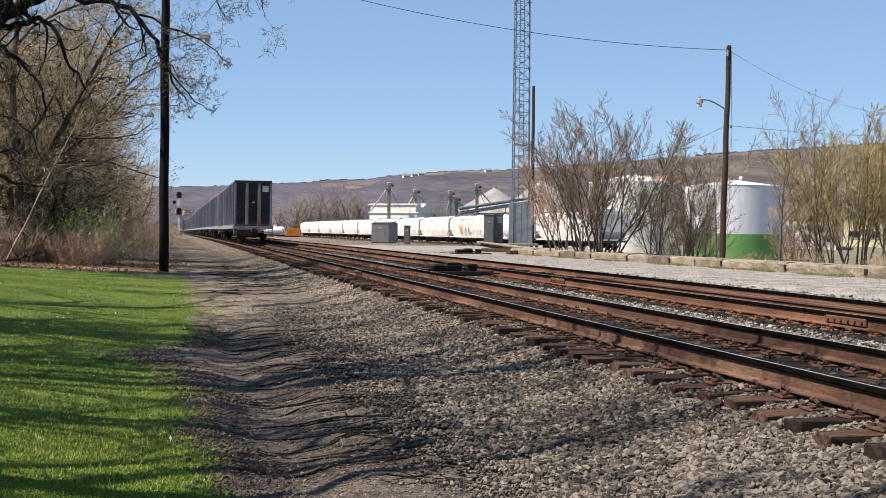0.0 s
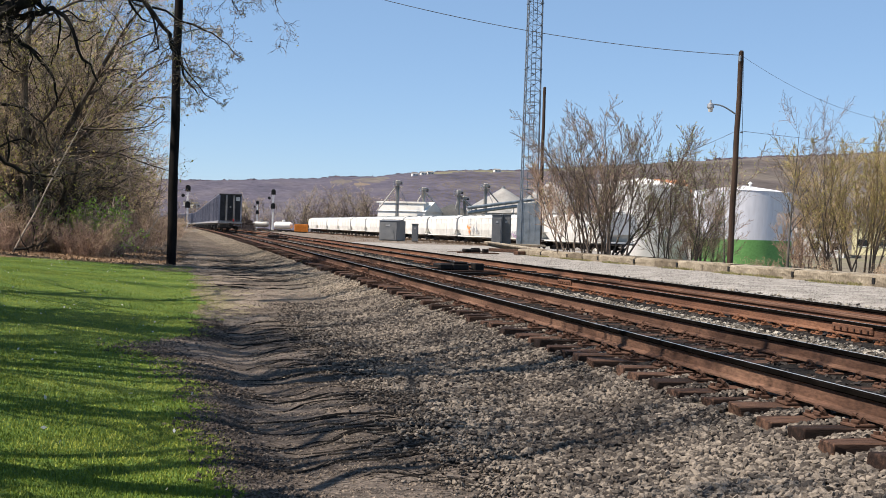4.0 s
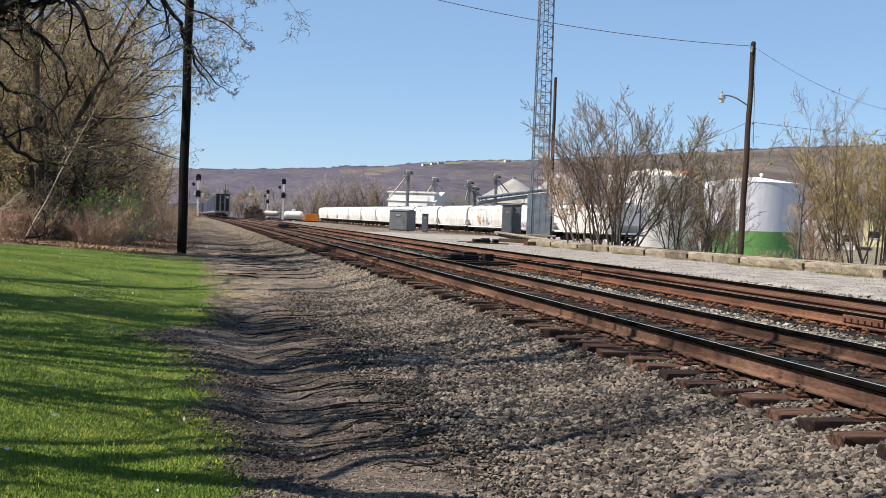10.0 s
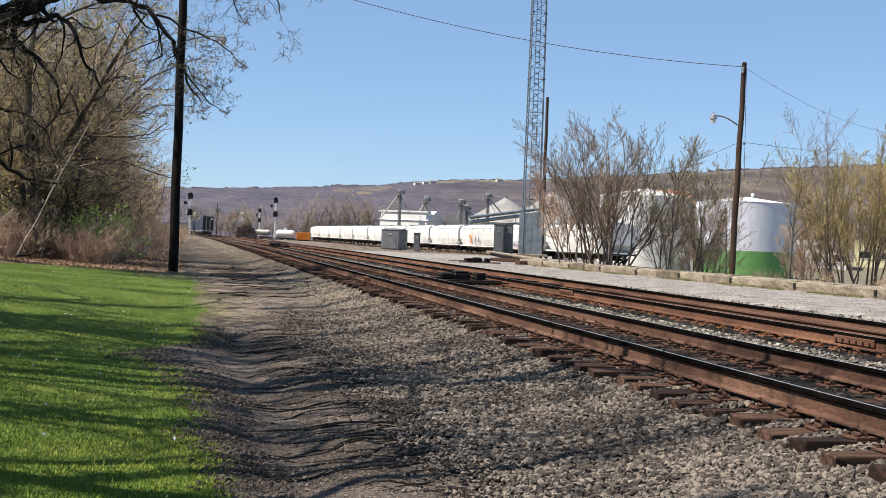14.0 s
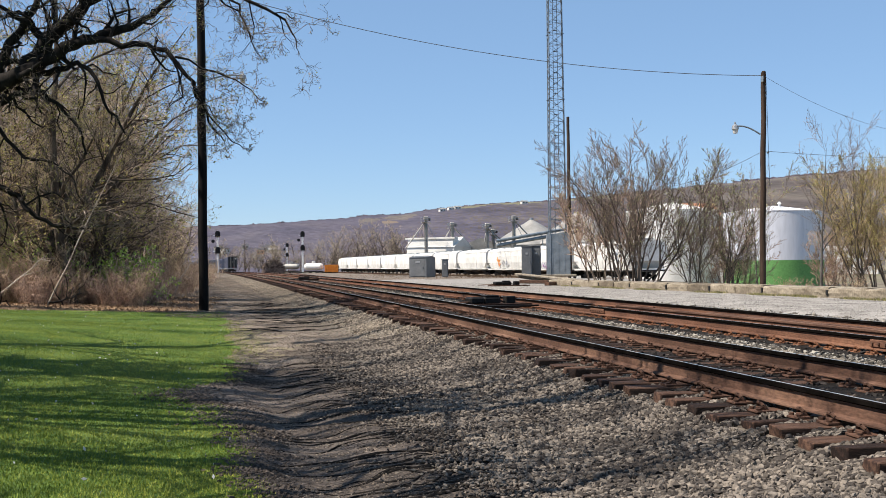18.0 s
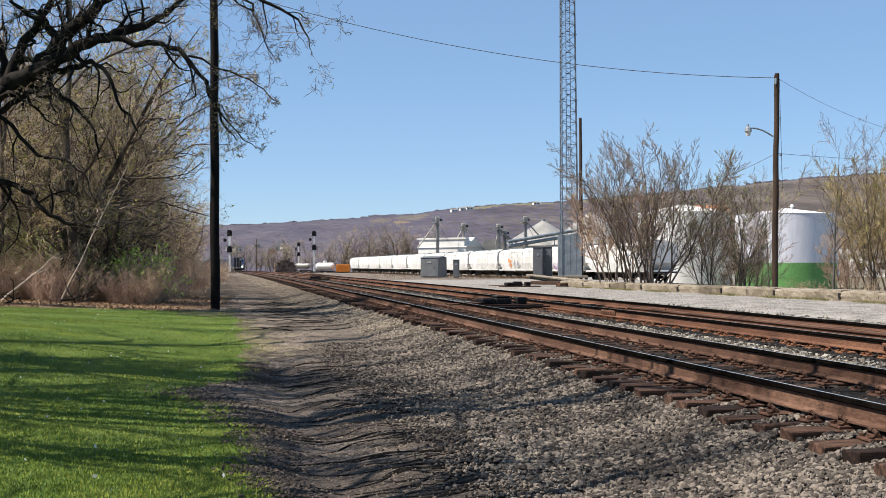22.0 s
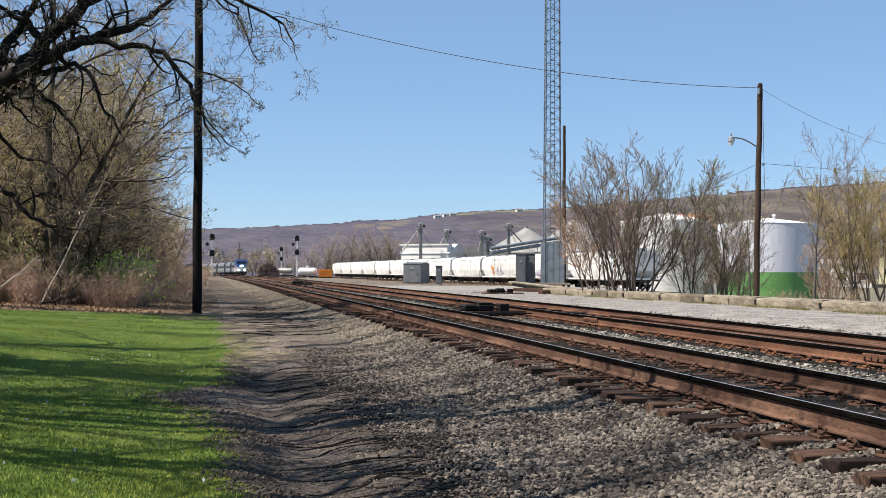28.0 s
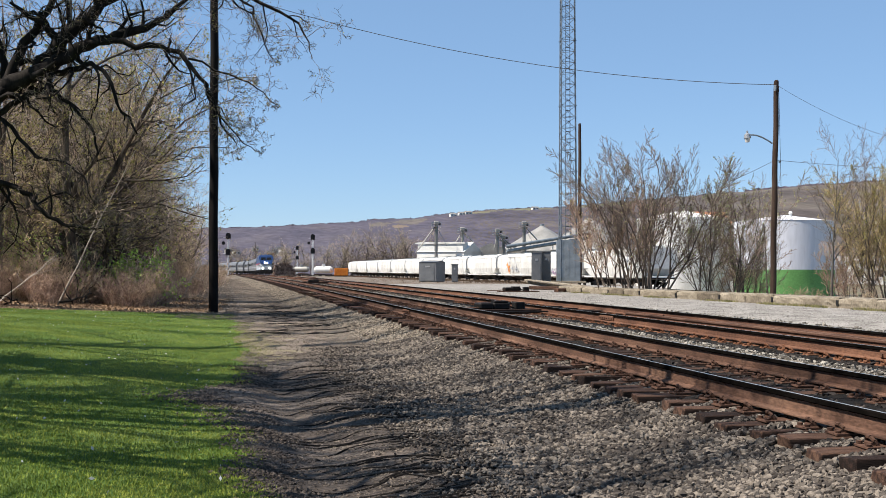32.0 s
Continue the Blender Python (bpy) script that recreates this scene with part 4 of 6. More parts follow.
def hopper_body(length=16.9):
    """A covered hopper's rounded shell with sloping ends."""
    bm = bmesh.new()
    half = [(0.9, 0.95), (1.45, 1.35), (1.58, 2.2), (1.6, 3.1), (1.52, 3.8), (1.25, 4.15), (0.6, 4.33)]
    prof = [(x, z) for x, z in half] + [(-x, z) for x, z in reversed(half)]
    st = [(-length / 2, 2.1), (-length / 2 + 0.05, 2.1), (-length / 2 + 1.6, 0.95), (length / 2 - 1.6, 0.95), (length / 2 - 0.05, 2.1), (length / 2, 2.1)]
    rings = []
    for y, lo in st:
        rings.append([bm.verts.new((x, y, max(z, lo) if z < 2.2 else z)) for x, z in prof])
    n = len(prof)
    for a, b in zip(rings, rings[1:]):
        for k in range(n):
            bm.faces.new((a[k], a[(k + 1) % n], b[(k + 1) % n], b[k]))
    bm.faces.new(rings[0][::-1])
    bm.faces.new(rings[-1])
    bmesh.ops.recalc_face_normals(bm, faces=bm.faces)
    return bm


def hopper_car():
    t = thing("hopper_car", (0, 0, 0), "parked white covered hopper freight car, streaked with grime", "freight car", "parked hopper cars")
    part("shell", hopper_body(17.5), M_WHITE, t)
    part("running_board", box(0.9, 16.8, 0.06, (0, 0, 4.42)), M_GALV, t)
    for k in range(4):
        part("roof_hatch", box(0.85, 2.6, 0.12, (0, -6 + 4 * k, 4.31), 0.03), M_WHITE, t)
    for s in (-1, 1):
        part("top_chord", box(0.1, 16.8, 0.14, (s * 1.5, 0, 3.82)), M_OFFWHITE, t)
        for k in range(5):
            part("side_seam", box(0.035, 0.07, 2.5, (s * 1.6, -6.4 + 3.2 * k, 1.35)), M_OFFWHITE, t)
    part("side_sill", box(3.1, 17.5, 0.16, (0, 0, 1.12), 0.02), M_WHITE, t)
    for s in (-1, 1):
        part("truck", bogie(bmesh.new(), s * 6.6), M_UNDER, t)
        bm = bmesh.new()
        for sx in (-1.3, 1.3):
            cyl(0.03, 0.03, (sx, s * 8.5, 0.9), (sx, s * 8.5, 4.2), 5, into=bm)
        for k in range(8):
            cyl(0.02, 0.02, (-1.55, s * 8.5, 1.2 + 0.38 * k), (-1.05, s * 8.5, 1.2 + 0.38 * k), 4, into=bm)
        part("end_ladder", bm, M_GALV, t)
        part("end_platform", box(2.8, 1.2, 0.14, (0, s * 8.3, 1.0)), M_UNDER, t)
        part("coupler", box(0.25, 0.9, 0.25, (0, s * 9.0, 0.75)), M_UNDER, t)
    for k in range(3):
        bm = bmesh.new()
        a = [bm.verts.new((sx * 1.2, -5.0 + 5 * k + sy * 1.7, 1.0)) for sx, sy in ((-1, -1), (1, -1), (1, 1), (-1, 1))]
        b = [bm.verts.new((sx * 0.4, -5.0 + 5 * k + sy * 0.5, 0.35)) for sx, sy in ((-1, -1), (1, -1), (1, 1), (-1, 1))]
        for i in range(4):
            bm.faces.new((a[i], a[(i + 1) % 4], b[(i + 1) % 4], b[i]))
        bm.faces.new(b)
        bmesh.ops.recalc_face_normals(bm, faces=bm.faces)
        part("discharge_chute", bm, M_UNDER, t)
    return t


side_angle = math.degrees(math.atan2(-SIDE_WAY.x, SIDE_WAY.y))


hop = hopper_car()
hop.matrix_basis = pose(*siding(10), 0, 0, side_angle)
hop.scale = (1, 1.087, 0.9)
for k in (-2, -1, 1, 2, 3, 4, 5, 6, 7, 8, 9):
    copy_thing(hop, pose(*siding(10 + 20 * k), 0, 0, side_angle))
# paint marks on the nearest cars
gm = thing("paint_marks", siding(10), "orange and grey sprayed paint marks on a hopper side", "graffiti", rz=side_angle)
for i, (yy, zz, w, h, mt) in enumerate(((-2.6, 1.5, 1.3, 0.9, M_GRAF1), (-3.6, 2.2, 0.8, 0.5, M_GRAF1), (1.2, 1.6, 1.6, 1.3, M_GRAF2), (-0.6, 1.5, 1.2, 0.7, M_GRAF2), (-2.2, 2.6, 0.5, 0.9, M_GRAF2))):
    bm = bmesh.new()
    rng = random.Random(i)
    for j in range(9):
        a = rng.uniform(0, 3.1)
        box(0.012, w * rng.uniform(0.3, 0.7), 0.12, (-1.612, -yy + rng.uniform(-w, w) / 2, zz + rng.uniform(0, h)), rot=Matrix.Rotation(a, 4, "X"), into=bm)
    part("paint_mark", bm, mt, gm)


def tank_car(at, ln, r, rz, label, material):
    t = thing("tank_car", at, label, "freight car", "parked tank cars", rz=rz)
    bm = cyl(r, r, (0, -ln / 2 + 0.5, 2.3), (0, ln / 2 - 0.5, 2.3), 20)
    for s in (-1, 1):
        cyl(r, r * 0.6, (0, s * (ln / 2 - 0.5), 2.3), (0, s * ln / 2, 2.3), 20, into=bm)
    part("tank", bm, material, t)
    part("dome", cyl(0.5, 0.45, (0, 0, 2.3 + r - 0.05), (0, 0, 2.3 + r + 0.5), 12), material, t)
    part("sill", box(0.9, ln, 0.3, (0, 0, 0.8)), M_UNDER, t)
    for s in (-1, 1):
        part("truck", bogie(bmesh.new(), s * ln * 0.36), M_UNDER, t)
    return t


tank_car((21.3, 338, -0.25), 4.3, 0.75, 70, "small grey-white tank car parked far along the yard", M_METALROOF)
tank_car((26.8, 332, -0.4), 5.0, 0.95, 72, "white tank car parked far along the yard", M_WHITE)
bn = thing("roll_off_bin", (31.4, 330, 0.1), "orange steel bin parked by the hopper cars", "bin", rz=-6)
part("shell", box(3.6, 2.4, 1.95, (0, 0, 0.3), 0.04), M_ORANGE, bn)
for k in range(6):
    part("rib", box(0.1, 2.55, 1.9, (-1.6 + 0.64 * k, 0, 0.3)), M_ORANGE, bn)
part("skid", box(3.4, 2.2, 0.3, (0, 0, 0)), M_UNDER, bn)


# ---------- grain elevator and works behind the cars ----------
def gable(w, d, h, ridge, axis="x"):
    """A plain building block with a pitched roof; the ridge runs along axis."""
    bm = box(w, d, h)
    rf = bmesh.new()
    o = 0.25
    if axis == "x":
        c = [(-w / 2 - o, -d / 2 - o, h), (w / 2 + o, -d / 2 - o, h), (w / 2 + o, d / 2 + o, h), (-w / 2 - o, d / 2 + o, h), (-w / 2 - o, 0, h + ridge), (w / 2 + o, 0, h + ridge)]
    else:
        c = [(w / 2 + o, -d / 2 - o, h), (w / 2 + o, d / 2 + o, h), (-w / 2 - o, d / 2 + o, h), (-w / 2 - o, -d / 2 - o, h), (0, -d / 2 - o, h + ridge), (0, d / 2 + o, h + ridge)]
    v = [rf.verts.new((x, y, z + 0.01)) for x, y, z in c]
    for f in ((0, 1, 5, 4), (2, 3, 4, 5), (3, 0, 4), (1, 2, 5), (3, 2, 1, 0)):
        rf.faces.new([v[i] for i in f])
    bmesh.ops.recalc_face_normals(rf, faces=rf.faces)
    return bm, rf


def building(name, at, w, d, h, ridge, wall, roof, label, axis="x", rz=0, windows=0, group="works buildings"):
    t = thing(name, at, label, "building", group, rz=rz)
    a, b = gable(w, d, h, ridge, axis)
    part("wall", a, wall, t)
    part("roof", b, roof, t)
    for k in range(windows):
        x = -w / 2 + w * (k + 0.5) / windows
        wd = part("window", box(w / windows * 0.45, 0.1, 1.1, (x, -d / 2 - 0.03, h * 0.45)), M_GLASS, t)
        part("frame", box(w / windows * 0.5, 0.06, 0.1, (x, -d / 2 - 0.08, h * 0.45 - 0.1)), M_OFFWHITE, wd)
    return t


ev = building("grain_shed", (54.5, 296, 0), 12.6, 10, 6.2, 2.4, M_OFFWHITE, M_OFFWHITE, "cream-coloured steel grain shed behind the hopper cars", rz=-36)
part("eave_band", box(13.2, 0.3, 0.35, (0, -5.1, 8.1)), M_WHITE, ev)
part("upper_wall", box(12.0, 3.0, 2.3, (0, -3.5, 6.2)), M_OFFWHITE, ev)
building("grain_shed", (66.0, 302, 0), 14, 12, 5.5, 3.0, M_METALROOF, M_METALROOF, "grey steel-roofed shed behind the hopper cars", "y", -10)
for x, y, r, eave, top in ((82.0, 312, 11.0, 6.8, 13.4), (93.0, 306, 12.5, 7.0, 15.3)):
    gb = thing("grain_bin", (x, y, 0), "broad pale grey grain bin with a conical roof", "grain bin", "grain bins")
    part("bin_wall", cyl(r, r, (0, 0, 0), (0, 0, eave), 40), M_METALROOF, gb)
    part("bin_roof", cyl(r + 0.3, 0.5, (0, 0, eave), (0, 0, top), 40), M_METALROOF, gb)
    part("roof_vent", cyl(0.5, 0.5, (0, 0, top - 0.2), (0, 0, top + 0.5), 10), M_GALV, gb)


def elevator_leg(at, h, label, chutes):
    t = thing("elevator_leg", at, label, "grain elevator", "grain elevator legs")
    bm = bmesh.new()
    for sx in (-0.3, 0.3):
        for sy in (-0.3, 0.3):
            box(0.1, 0.1, h - 1.2, (sx, sy, 0), into=bm)
    for k in range(int(h / 1.4)):
        box(0.7, 0.7, 0.06, (0, 0, 1.4 * k + 0.5), into=bm)
    part("leg_frame", bm, M_METALROOF, t)
    part("leg_casing", box(0.4, 0.36, h - 0.8, (0, 0, 0), 0.02), M_METALROOF, t)
    part("head", box(1.1, 0.9, 0.9, (0, 0, h - 1.2), 0.15), M_METALROOF, t)
    part("motor", box(0.5, 0.6, 0.5, (0.8, 0, h - 1.3), 0.08), M_UNDER, t)
    part("head_platform", box(2.2, 1.8, 0.1, (0, 0, h - 1.75)), M_METALROOF, t)
    for sx in (-1.05, 1.05):
        for sy in (-0.85, 0.85):
            part("rail_post", box(0.07, 0.07, 1.1, (sx, sy, h - 1.66)), M_GALV, t)
    for dz in (-0.62, -1.1):
        bm = box(2.2, 0.05, 0.06, (0, -0.85, h + dz))
        box(2.2, 0.05, 0.06, (0, 0.85, h + dz), into=bm)
        box(0.05, 1.7, 0.06, (-1.05, 0, h + dz), into=bm)
        box(0.05, 1.7, 0.06, (1.05, 0, h + dz), into=bm)
        part("handrail", bm, M_GALV, t)
    part("leg_ladder", box(0.16, 0.06, h - 2.0, (0.12, -0.42, 0.2)), M_GALV, t)
    part("guy_strut", cyl(0.05, 0.05, (0.3, 0, h - 2.0), (2.6, 0, h - 6.2), 6), M_GALV, t)
    for tx, tz in chutes:
        part("chute", cyl(0.16, 0.16, (0, 0, h - 1.3), (tx, 0, tz), 8), M_METALROOF, t)
    return t


elevator_leg((49.9, 288, 0.3), 13.4, "tall steel grain elevator leg with a slanting chute", [(-4.9, 5.6)])
elevator_leg((57.4, 294, 0.3), 12.2, "steel grain elevator leg above the cream shed", [(-1.6, 8.3), (3, 8)])
elevator_leg((65.2, 290, 0.3), 11.8, "steel grain elevator leg with two chutes", [(4.0, 6.0), (-0.8, 6.5)])
elevator_leg((66.9, 291, 0.3), 10.4, "shorter steel grain elevator leg", [(3.5, 6.4)])
elevator_leg((71.8, 290, 0.3), 13.6, "tall steel grain elevator leg with a square head", [(3.5, 8.6)])
cv = thing("conveyor", (66.5, 286, 6.3), "long inclined grey conveyor gallery on trusses", "conveyor")
for z in (0, 1.1):
    part("gallery", cyl(0.4, 0.4, (0, 0, z), (22.5, 4, z + 3.6), 10), M_GALV, cv)
bm = bmesh.new()
for k in range(12):
    s = k / 12
    cyl(0.06, 0.06, (22.5 * s, 4 * s, 3.6 * s), (22.5 * (s + 0.04), 4 * (s + 0.04), 3.6 * (s + 0.04) + 1.1), 5, into=bm)
part("truss", bm, M_GALV, cv)
for k in range(3):
    part("trestle", cyl(0.12, 0.12, (5 + 7 * k, 1 + 1.2 * k, 1 + 1.1 * k), (5 + 7 * k, 1 + 1.2 * k, -6.3), 6), M_GALV, cv)


# ---------- the storage tank and buildings behind the bushes ----------
tk = thing("storage_tank", (63.0, 131.5, -1.5), "large silver cylindrical storage tank with a green base band", "storage tank")
R = 5.55
part("tank_wall", cyl(R, R, (0, 0, 3.0), (0, 0, 8.45), 56), M_TANK, tk)
part("green_band", cyl(R + 0.01, R + 0.01, (0, 0, 0), (0, 0, 3.0), 56), M_TANKGREEN, tk)
part("tank_roof", cyl(R + 0.05, 0.4, (0, 0, 8.45), (0, 0, 9.2), 56), M_TANK, tk)
part("vent", cyl(0.14, 0.14, (-0.4, -2.5, 8.7), (-0.4, -2.5, 9.35), 10), M_WHITE, tk)
part("vent_hood", cyl(0.26, 0.1, (-0.4, -2.5, 9.3), (-0.4, -2.5, 9.55), 10), M_WHITE, tk)
for a in range(0, 360, 40):
    c, s = math.cos(radians(a)), math.sin(radians(a))
    part("weld_seam", box(0.04, 0.04, 5.4, (c * (R - 0.01), s * (R - 0.01), 3.0)), M_TANK, tk)
tk2 = thing("storage_tank", (55.3, 143, -1.5), "wide white storage tank partly hidden by bare bushes", "storage tank")
part("tank_wall", cyl(5.6, 5.6, (0, 0, 0), (0, 0, 9.2), 48), M_WHITE, tk2)
part("tank_roof", cyl(5.6, 0.3, (0, 0, 9.2), (0, 0, 10.2), 48), M_WHITE, tk2)
part("vent", cyl(0.2, 0.2, (0, 0, 10.1), (0, 0, 10.8), 8), M_WHITE, tk2)
building("warehouse", (59.5, 158, -1.4), 24, 12, 4.6, 0.7, M_WHITE, M_METALROOF, "long low white warehouse behind the bare bushes", rz=-18, windows=0)
wl = thing("paint_marks", siding(-10), "purple and grey sprayed paint low on a hopper side", "graffiti", rz=side_angle)
rng = random.Random(2)
for k in range(34):
    bm = bmesh.new()
    for j in range(4):
        box(0.02, rng.uniform(0.1, 0.45), rng.uniform(0.06, 0.3), (-1.56 - 0.004 * (k % 3), rng.uniform(-6, 6), rng.uniform(1.15, 1.9)), rot=Matrix.Rotation(rng.uniform(-0.8, 0.8), 4, "X"), into=bm)
    part("paint_mark", bm, (M_GRAF2, M_GRAF3, M_GRAF2)[k % 3], wl)
building("brick_house", (121, 300, 6), 12, 10, 8, 3, M_BRICK, M_BRICK, "orange-roofed house beyond the white tank", windows=3, group="far houses")
building("white_building", (100, 185, -1.5), 12, 8, 4.6, 0.8, M_WHITE, M_METALROOF, "low white building behind the bare roadside trees", rz=-30, windows=4)
building("yellow_house", (117, 190, -1.5), 10, 8, 6.4, 2.0, M_YELLOW, M_ROOF, "pale yellow house behind the bare roadside trees", rz=-30, windows=3, group="far houses")
pv = thing("parked_trailer", (88, 172, -1.5), "white box trailer parked beside the white building", "trailer", rz=20)
part("box_body", box(7, 2.5, 2.7, (0, 0, 1.1), 0.04), M_WHITE, pv)
part("chassis", box(6.8, 1.0, 0.3, (0, 0, 0.8)), M_UNDER, pv)
for s in (-2.4, 2.0, 3.0):
    for q in (-1.0, 1.0):
        part("wheel", cyl(0.5, 0.5, (s, q - 0.15, 0.5), (s, q + 0.15, 0.5), 14), M_BLACK, pv)

# houses in the far town
rng = random.Random(12)
for k, (deg, yy) in enumerate(((2.2, 890), (2.45, 930), (2.75, 900), (2.6, 980), (0.6, 920), (0.3, 960), (1.5, 1000))):
    aa = radians(deg)
    building("town_house", (math.tan(aa) * yy, yy, float(hill_ground(deg, yy / math.cos(aa))) - 2.3), rng.uniform(4, 6), 5, rng.uniform(2.4, 3.4), 1.5,
             rng.choice([M_WHITE, M_METALROOF, M_BRICK, M_METALROOF]), rng.choice([M_ROOF, M_METALROOF]), "pale house in the far town below the hill", "x", rng.uniform(-30, 30), 2, "far houses")
for k, (a, el) in enumerate(((10.6, 0.0485), (11.0, 0.0487), (11.3, 0.0488), (14.4, 0.0512), (22.8, 0.058), (28.0, 0.063))):
    yy = 1540 * math.cos(radians(a))
    building("hilltop_house", (math.sin(radians(a)) * 1540, yy, float(hill_ground(a, 1540.0)) - 3), 8, 6, 3.5, 1.5, M_WHITE, M_METALROOF, "white farm buildings high on the hill", "x", 10, 2, "hill houses")


# ---------- trees ----------
def finish_tree(t, thick, thin, leaves, rng, bark, twig, leaf, leaf_size):
    ob = new("trunk", tube_mesh("trunk", thick, bark))
    ob.parent = t
    ob = tagged(new("crown", tube_mesh("crown", thin, twig, False)), kind="stuff")
    ob.parent = t
    if len(leaves):
        ob = tagged(new("foliage", leaf_mesh("foliage", leaves, leaf_size, rng, leaf)), kind="stuff")
        ob.parent = t
    return t


def pick(rng, tips, share):
    tips = np.asarray(tips)
    return tips[rng.random(len(tips)) < share]


def split_tubes(tubes, limit):
    thick = [t for t in tubes if t[1][0] >= limit]
    thin = [t for t in tubes if t[1][0] < limit]
    return thick, thin


TWIG_MIN = 0.006
# the big tree at the lawn's far corner, its limbs reaching over the path
BIG_LIMBS = [
    ((0.46, 0.3, 3), [(-9.30, 42.00, 0.27), (-9.28, 42.00, 2.01), (-9.31, 42.00, 3.52), (-9.24, 42.00, 4.91), (-9.19, 42.00, 6.30), (-9.16, 42.00, 7.93), (-9.11, 42.00, 10.02), (-9.00, 42.00, 12.47)]),
    ((0.42, 0.06, 13), [(-9.34, 42.00, 3.75), (-8.51, 41.87, 4.61), (-7.91, 41.75, 5.69), (-7.54, 41.62, 6.49), (-6.67, 41.49, 7.11), (-5.75, 41.36, 7.50), (-5.27, 41.24, 7.83), (-4.29, 41.11, 8.33), (-3.43, 40.98, 8.65), (-2.51, 40.85, 8.87), (-1.82, 40.73, 9.26), (-1.00, 40.60, 10.05)]),
    ((0.3, 0.1, 10), [(-5.92, 41.80, 7.45), (-5.33, 41.68, 8.31), (-4.91, 41.56, 8.81), (-4.08, 41.44, 9.56), (-3.55, 41.32, 10.53), (-3.06, 41.20, 11.78)]),
    ((0.2, 0.06, 8), [(-6.96, 41.90, 7.11), (-6.60, 41.82, 7.92), (-6.18, 41.74, 8.66), (-5.65, 41.66, 9.47), (-5.45, 41.58, 10.44), (-4.80, 41.50, 11.83)]),
    ((0.14, 0.04, 8), [(-7.21, 42.00, 7.07), (-7.04, 42.10, 7.84), (-7.28, 42.20, 8.62), (-7.69, 42.30, 9.34), (-7.81, 42.40, 10.36)]),
    ((0.12, 0.02, 13), [(-4.23, 41.00, 8.35), (-3.53, 40.83, 8.46), (-2.39, 40.65, 8.32), (-1.37, 40.48, 8.09), (-0.92, 40.30, 7.47), (-0.50, 40.12, 6.73), (-0.14, 39.95, 6.26), (0.02, 39.77, 5.58), (0.40, 39.60, 5.11)]),
    ((0.12, 0.03, 8), [(-5.78, 41.60, 7.51), (-4.96, 41.43, 7.54), (-4.38, 41.27, 7.72), (-3.91, 41.10, 7.58), (-3.56, 40.93, 7.09), (-3.22, 40.77, 6.15), (-2.71, 40.60, 5.44)]),
    ((0.11, 0.03, 8), [(-7.32, 41.90, 6.06), (-6.49, 41.72, 6.56), (-5.67, 41.54, 6.95), (-4.86, 41.36, 6.46), (-4.17, 41.18, 5.63), (-3.94, 41.00, 4.80)]),
    ((0.12, 0.03, 9), [(-7.96, 41.90, 4.66), (-7.32, 41.76, 3.93), (-6.57, 41.61, 3.74), (-6.02, 41.47, 3.32), (-5.52, 41.33, 2.78), (-4.87, 41.19, 2.49), (-3.97, 41.04, 2.41), (-3.28, 40.90, 2.53)]),
    ((0.07, 0.015, 6), [(-7.91, 41.80, 4.54), (-7.73, 41.60, 3.31), (-8.11, 41.40, 2.81), (-8.57, 41.20, 2.64)]),
    ((0.08, 0.015, 9), [(-7.63, 41.80, 6.40), (-6.71, 41.60, 5.68), (-5.90, 41.40, 4.70), (-4.98, 41.20, 4.53), (-4.40, 41.00, 4.09), (-4.10, 40.80, 3.29)]),
    ((0.3, 0.1, 7), [(-9.00, 42.00, 12.47), (-8.80, 41.80, 14.20), (-8.90, 41.90, 16.00), (-8.30, 41.60, 18.50)]),
    ((0.24, 0.09, 9), [(-9.10, 42.00, 10.90), (-8.70, 40.20, 13.40), (-8.50, 37.60, 15.40), (-8.00, 34.60, 17.20)]),
    ((0.2, 0.08, 9), [(-8.90, 41.90, 15.60), (-8.20, 39.60, 17.00), (-7.70, 37.00, 17.80), (-7.60, 34.00, 18.60)]),
    ((0.16, 0.07, 8), [(-8.60, 38.60, 14.60), (-7.60, 36.40, 14.40), (-7.20, 33.60, 14.80), (-6.60, 31.60, 15.60)]),
    ((0.18, 0.05, 8), [(-9.05, 42.00, 11.20), (-9.60, 43.80, 13.20), (-9.30, 45.60, 14.60), (-9.60, 48.00, 16.80)]),
    ((0.16, 0.05, 8), [(-9.00, 42.00, 12.40), (-10.20, 40.80, 14.40), (-10.60, 39.20, 16.60), (-11.40, 37.40, 18.40)]),
    ((0.16, 0.05, 8), [(-8.85, 41.85, 14.00), (-7.80, 43.20, 15.20), (-7.60, 44.80, 15.60), (-6.90, 46.40, 16.80)]),
    ((0.12, 0.012, 12), [(-4.03, 41.50, 9.69), (-1.59, 41.00, 10.72), (0.60, 40.50, 10.08), (2.40, 40.00, 9.07), (2.72, 39.50, 8.06)]),
    ((0.05, 0.01, 9), [(0.10, 40.60, 10.30), (0.95, 40.30, 9.60), (1.25, 40.00, 8.60), (1.50, 39.70, 7.90)]),
    ((0.04, 0.01, 9), [(-1.10, 40.00, 7.81), (0.19, 39.77, 7.31), (1.07, 39.53, 6.84), (1.68, 39.30, 6.30)]),
    ((0.035, 0.01, 8), [(-0.54, 39.80, 6.79), (0.07, 39.60, 5.75), (0.60, 39.40, 5.11), (1.02, 39.20, 4.79)]),
]
rng = np.random.default_rng(5)
big = thing("shade_tree", (-8.86, 42.0, 0.3), "large old tree with bark coloured backlit-dark, spreading limbs and first yellow-green buds", "tree")
tubes, tips = [], []
origin = np.array([-8.86, 42.0, 0.3])
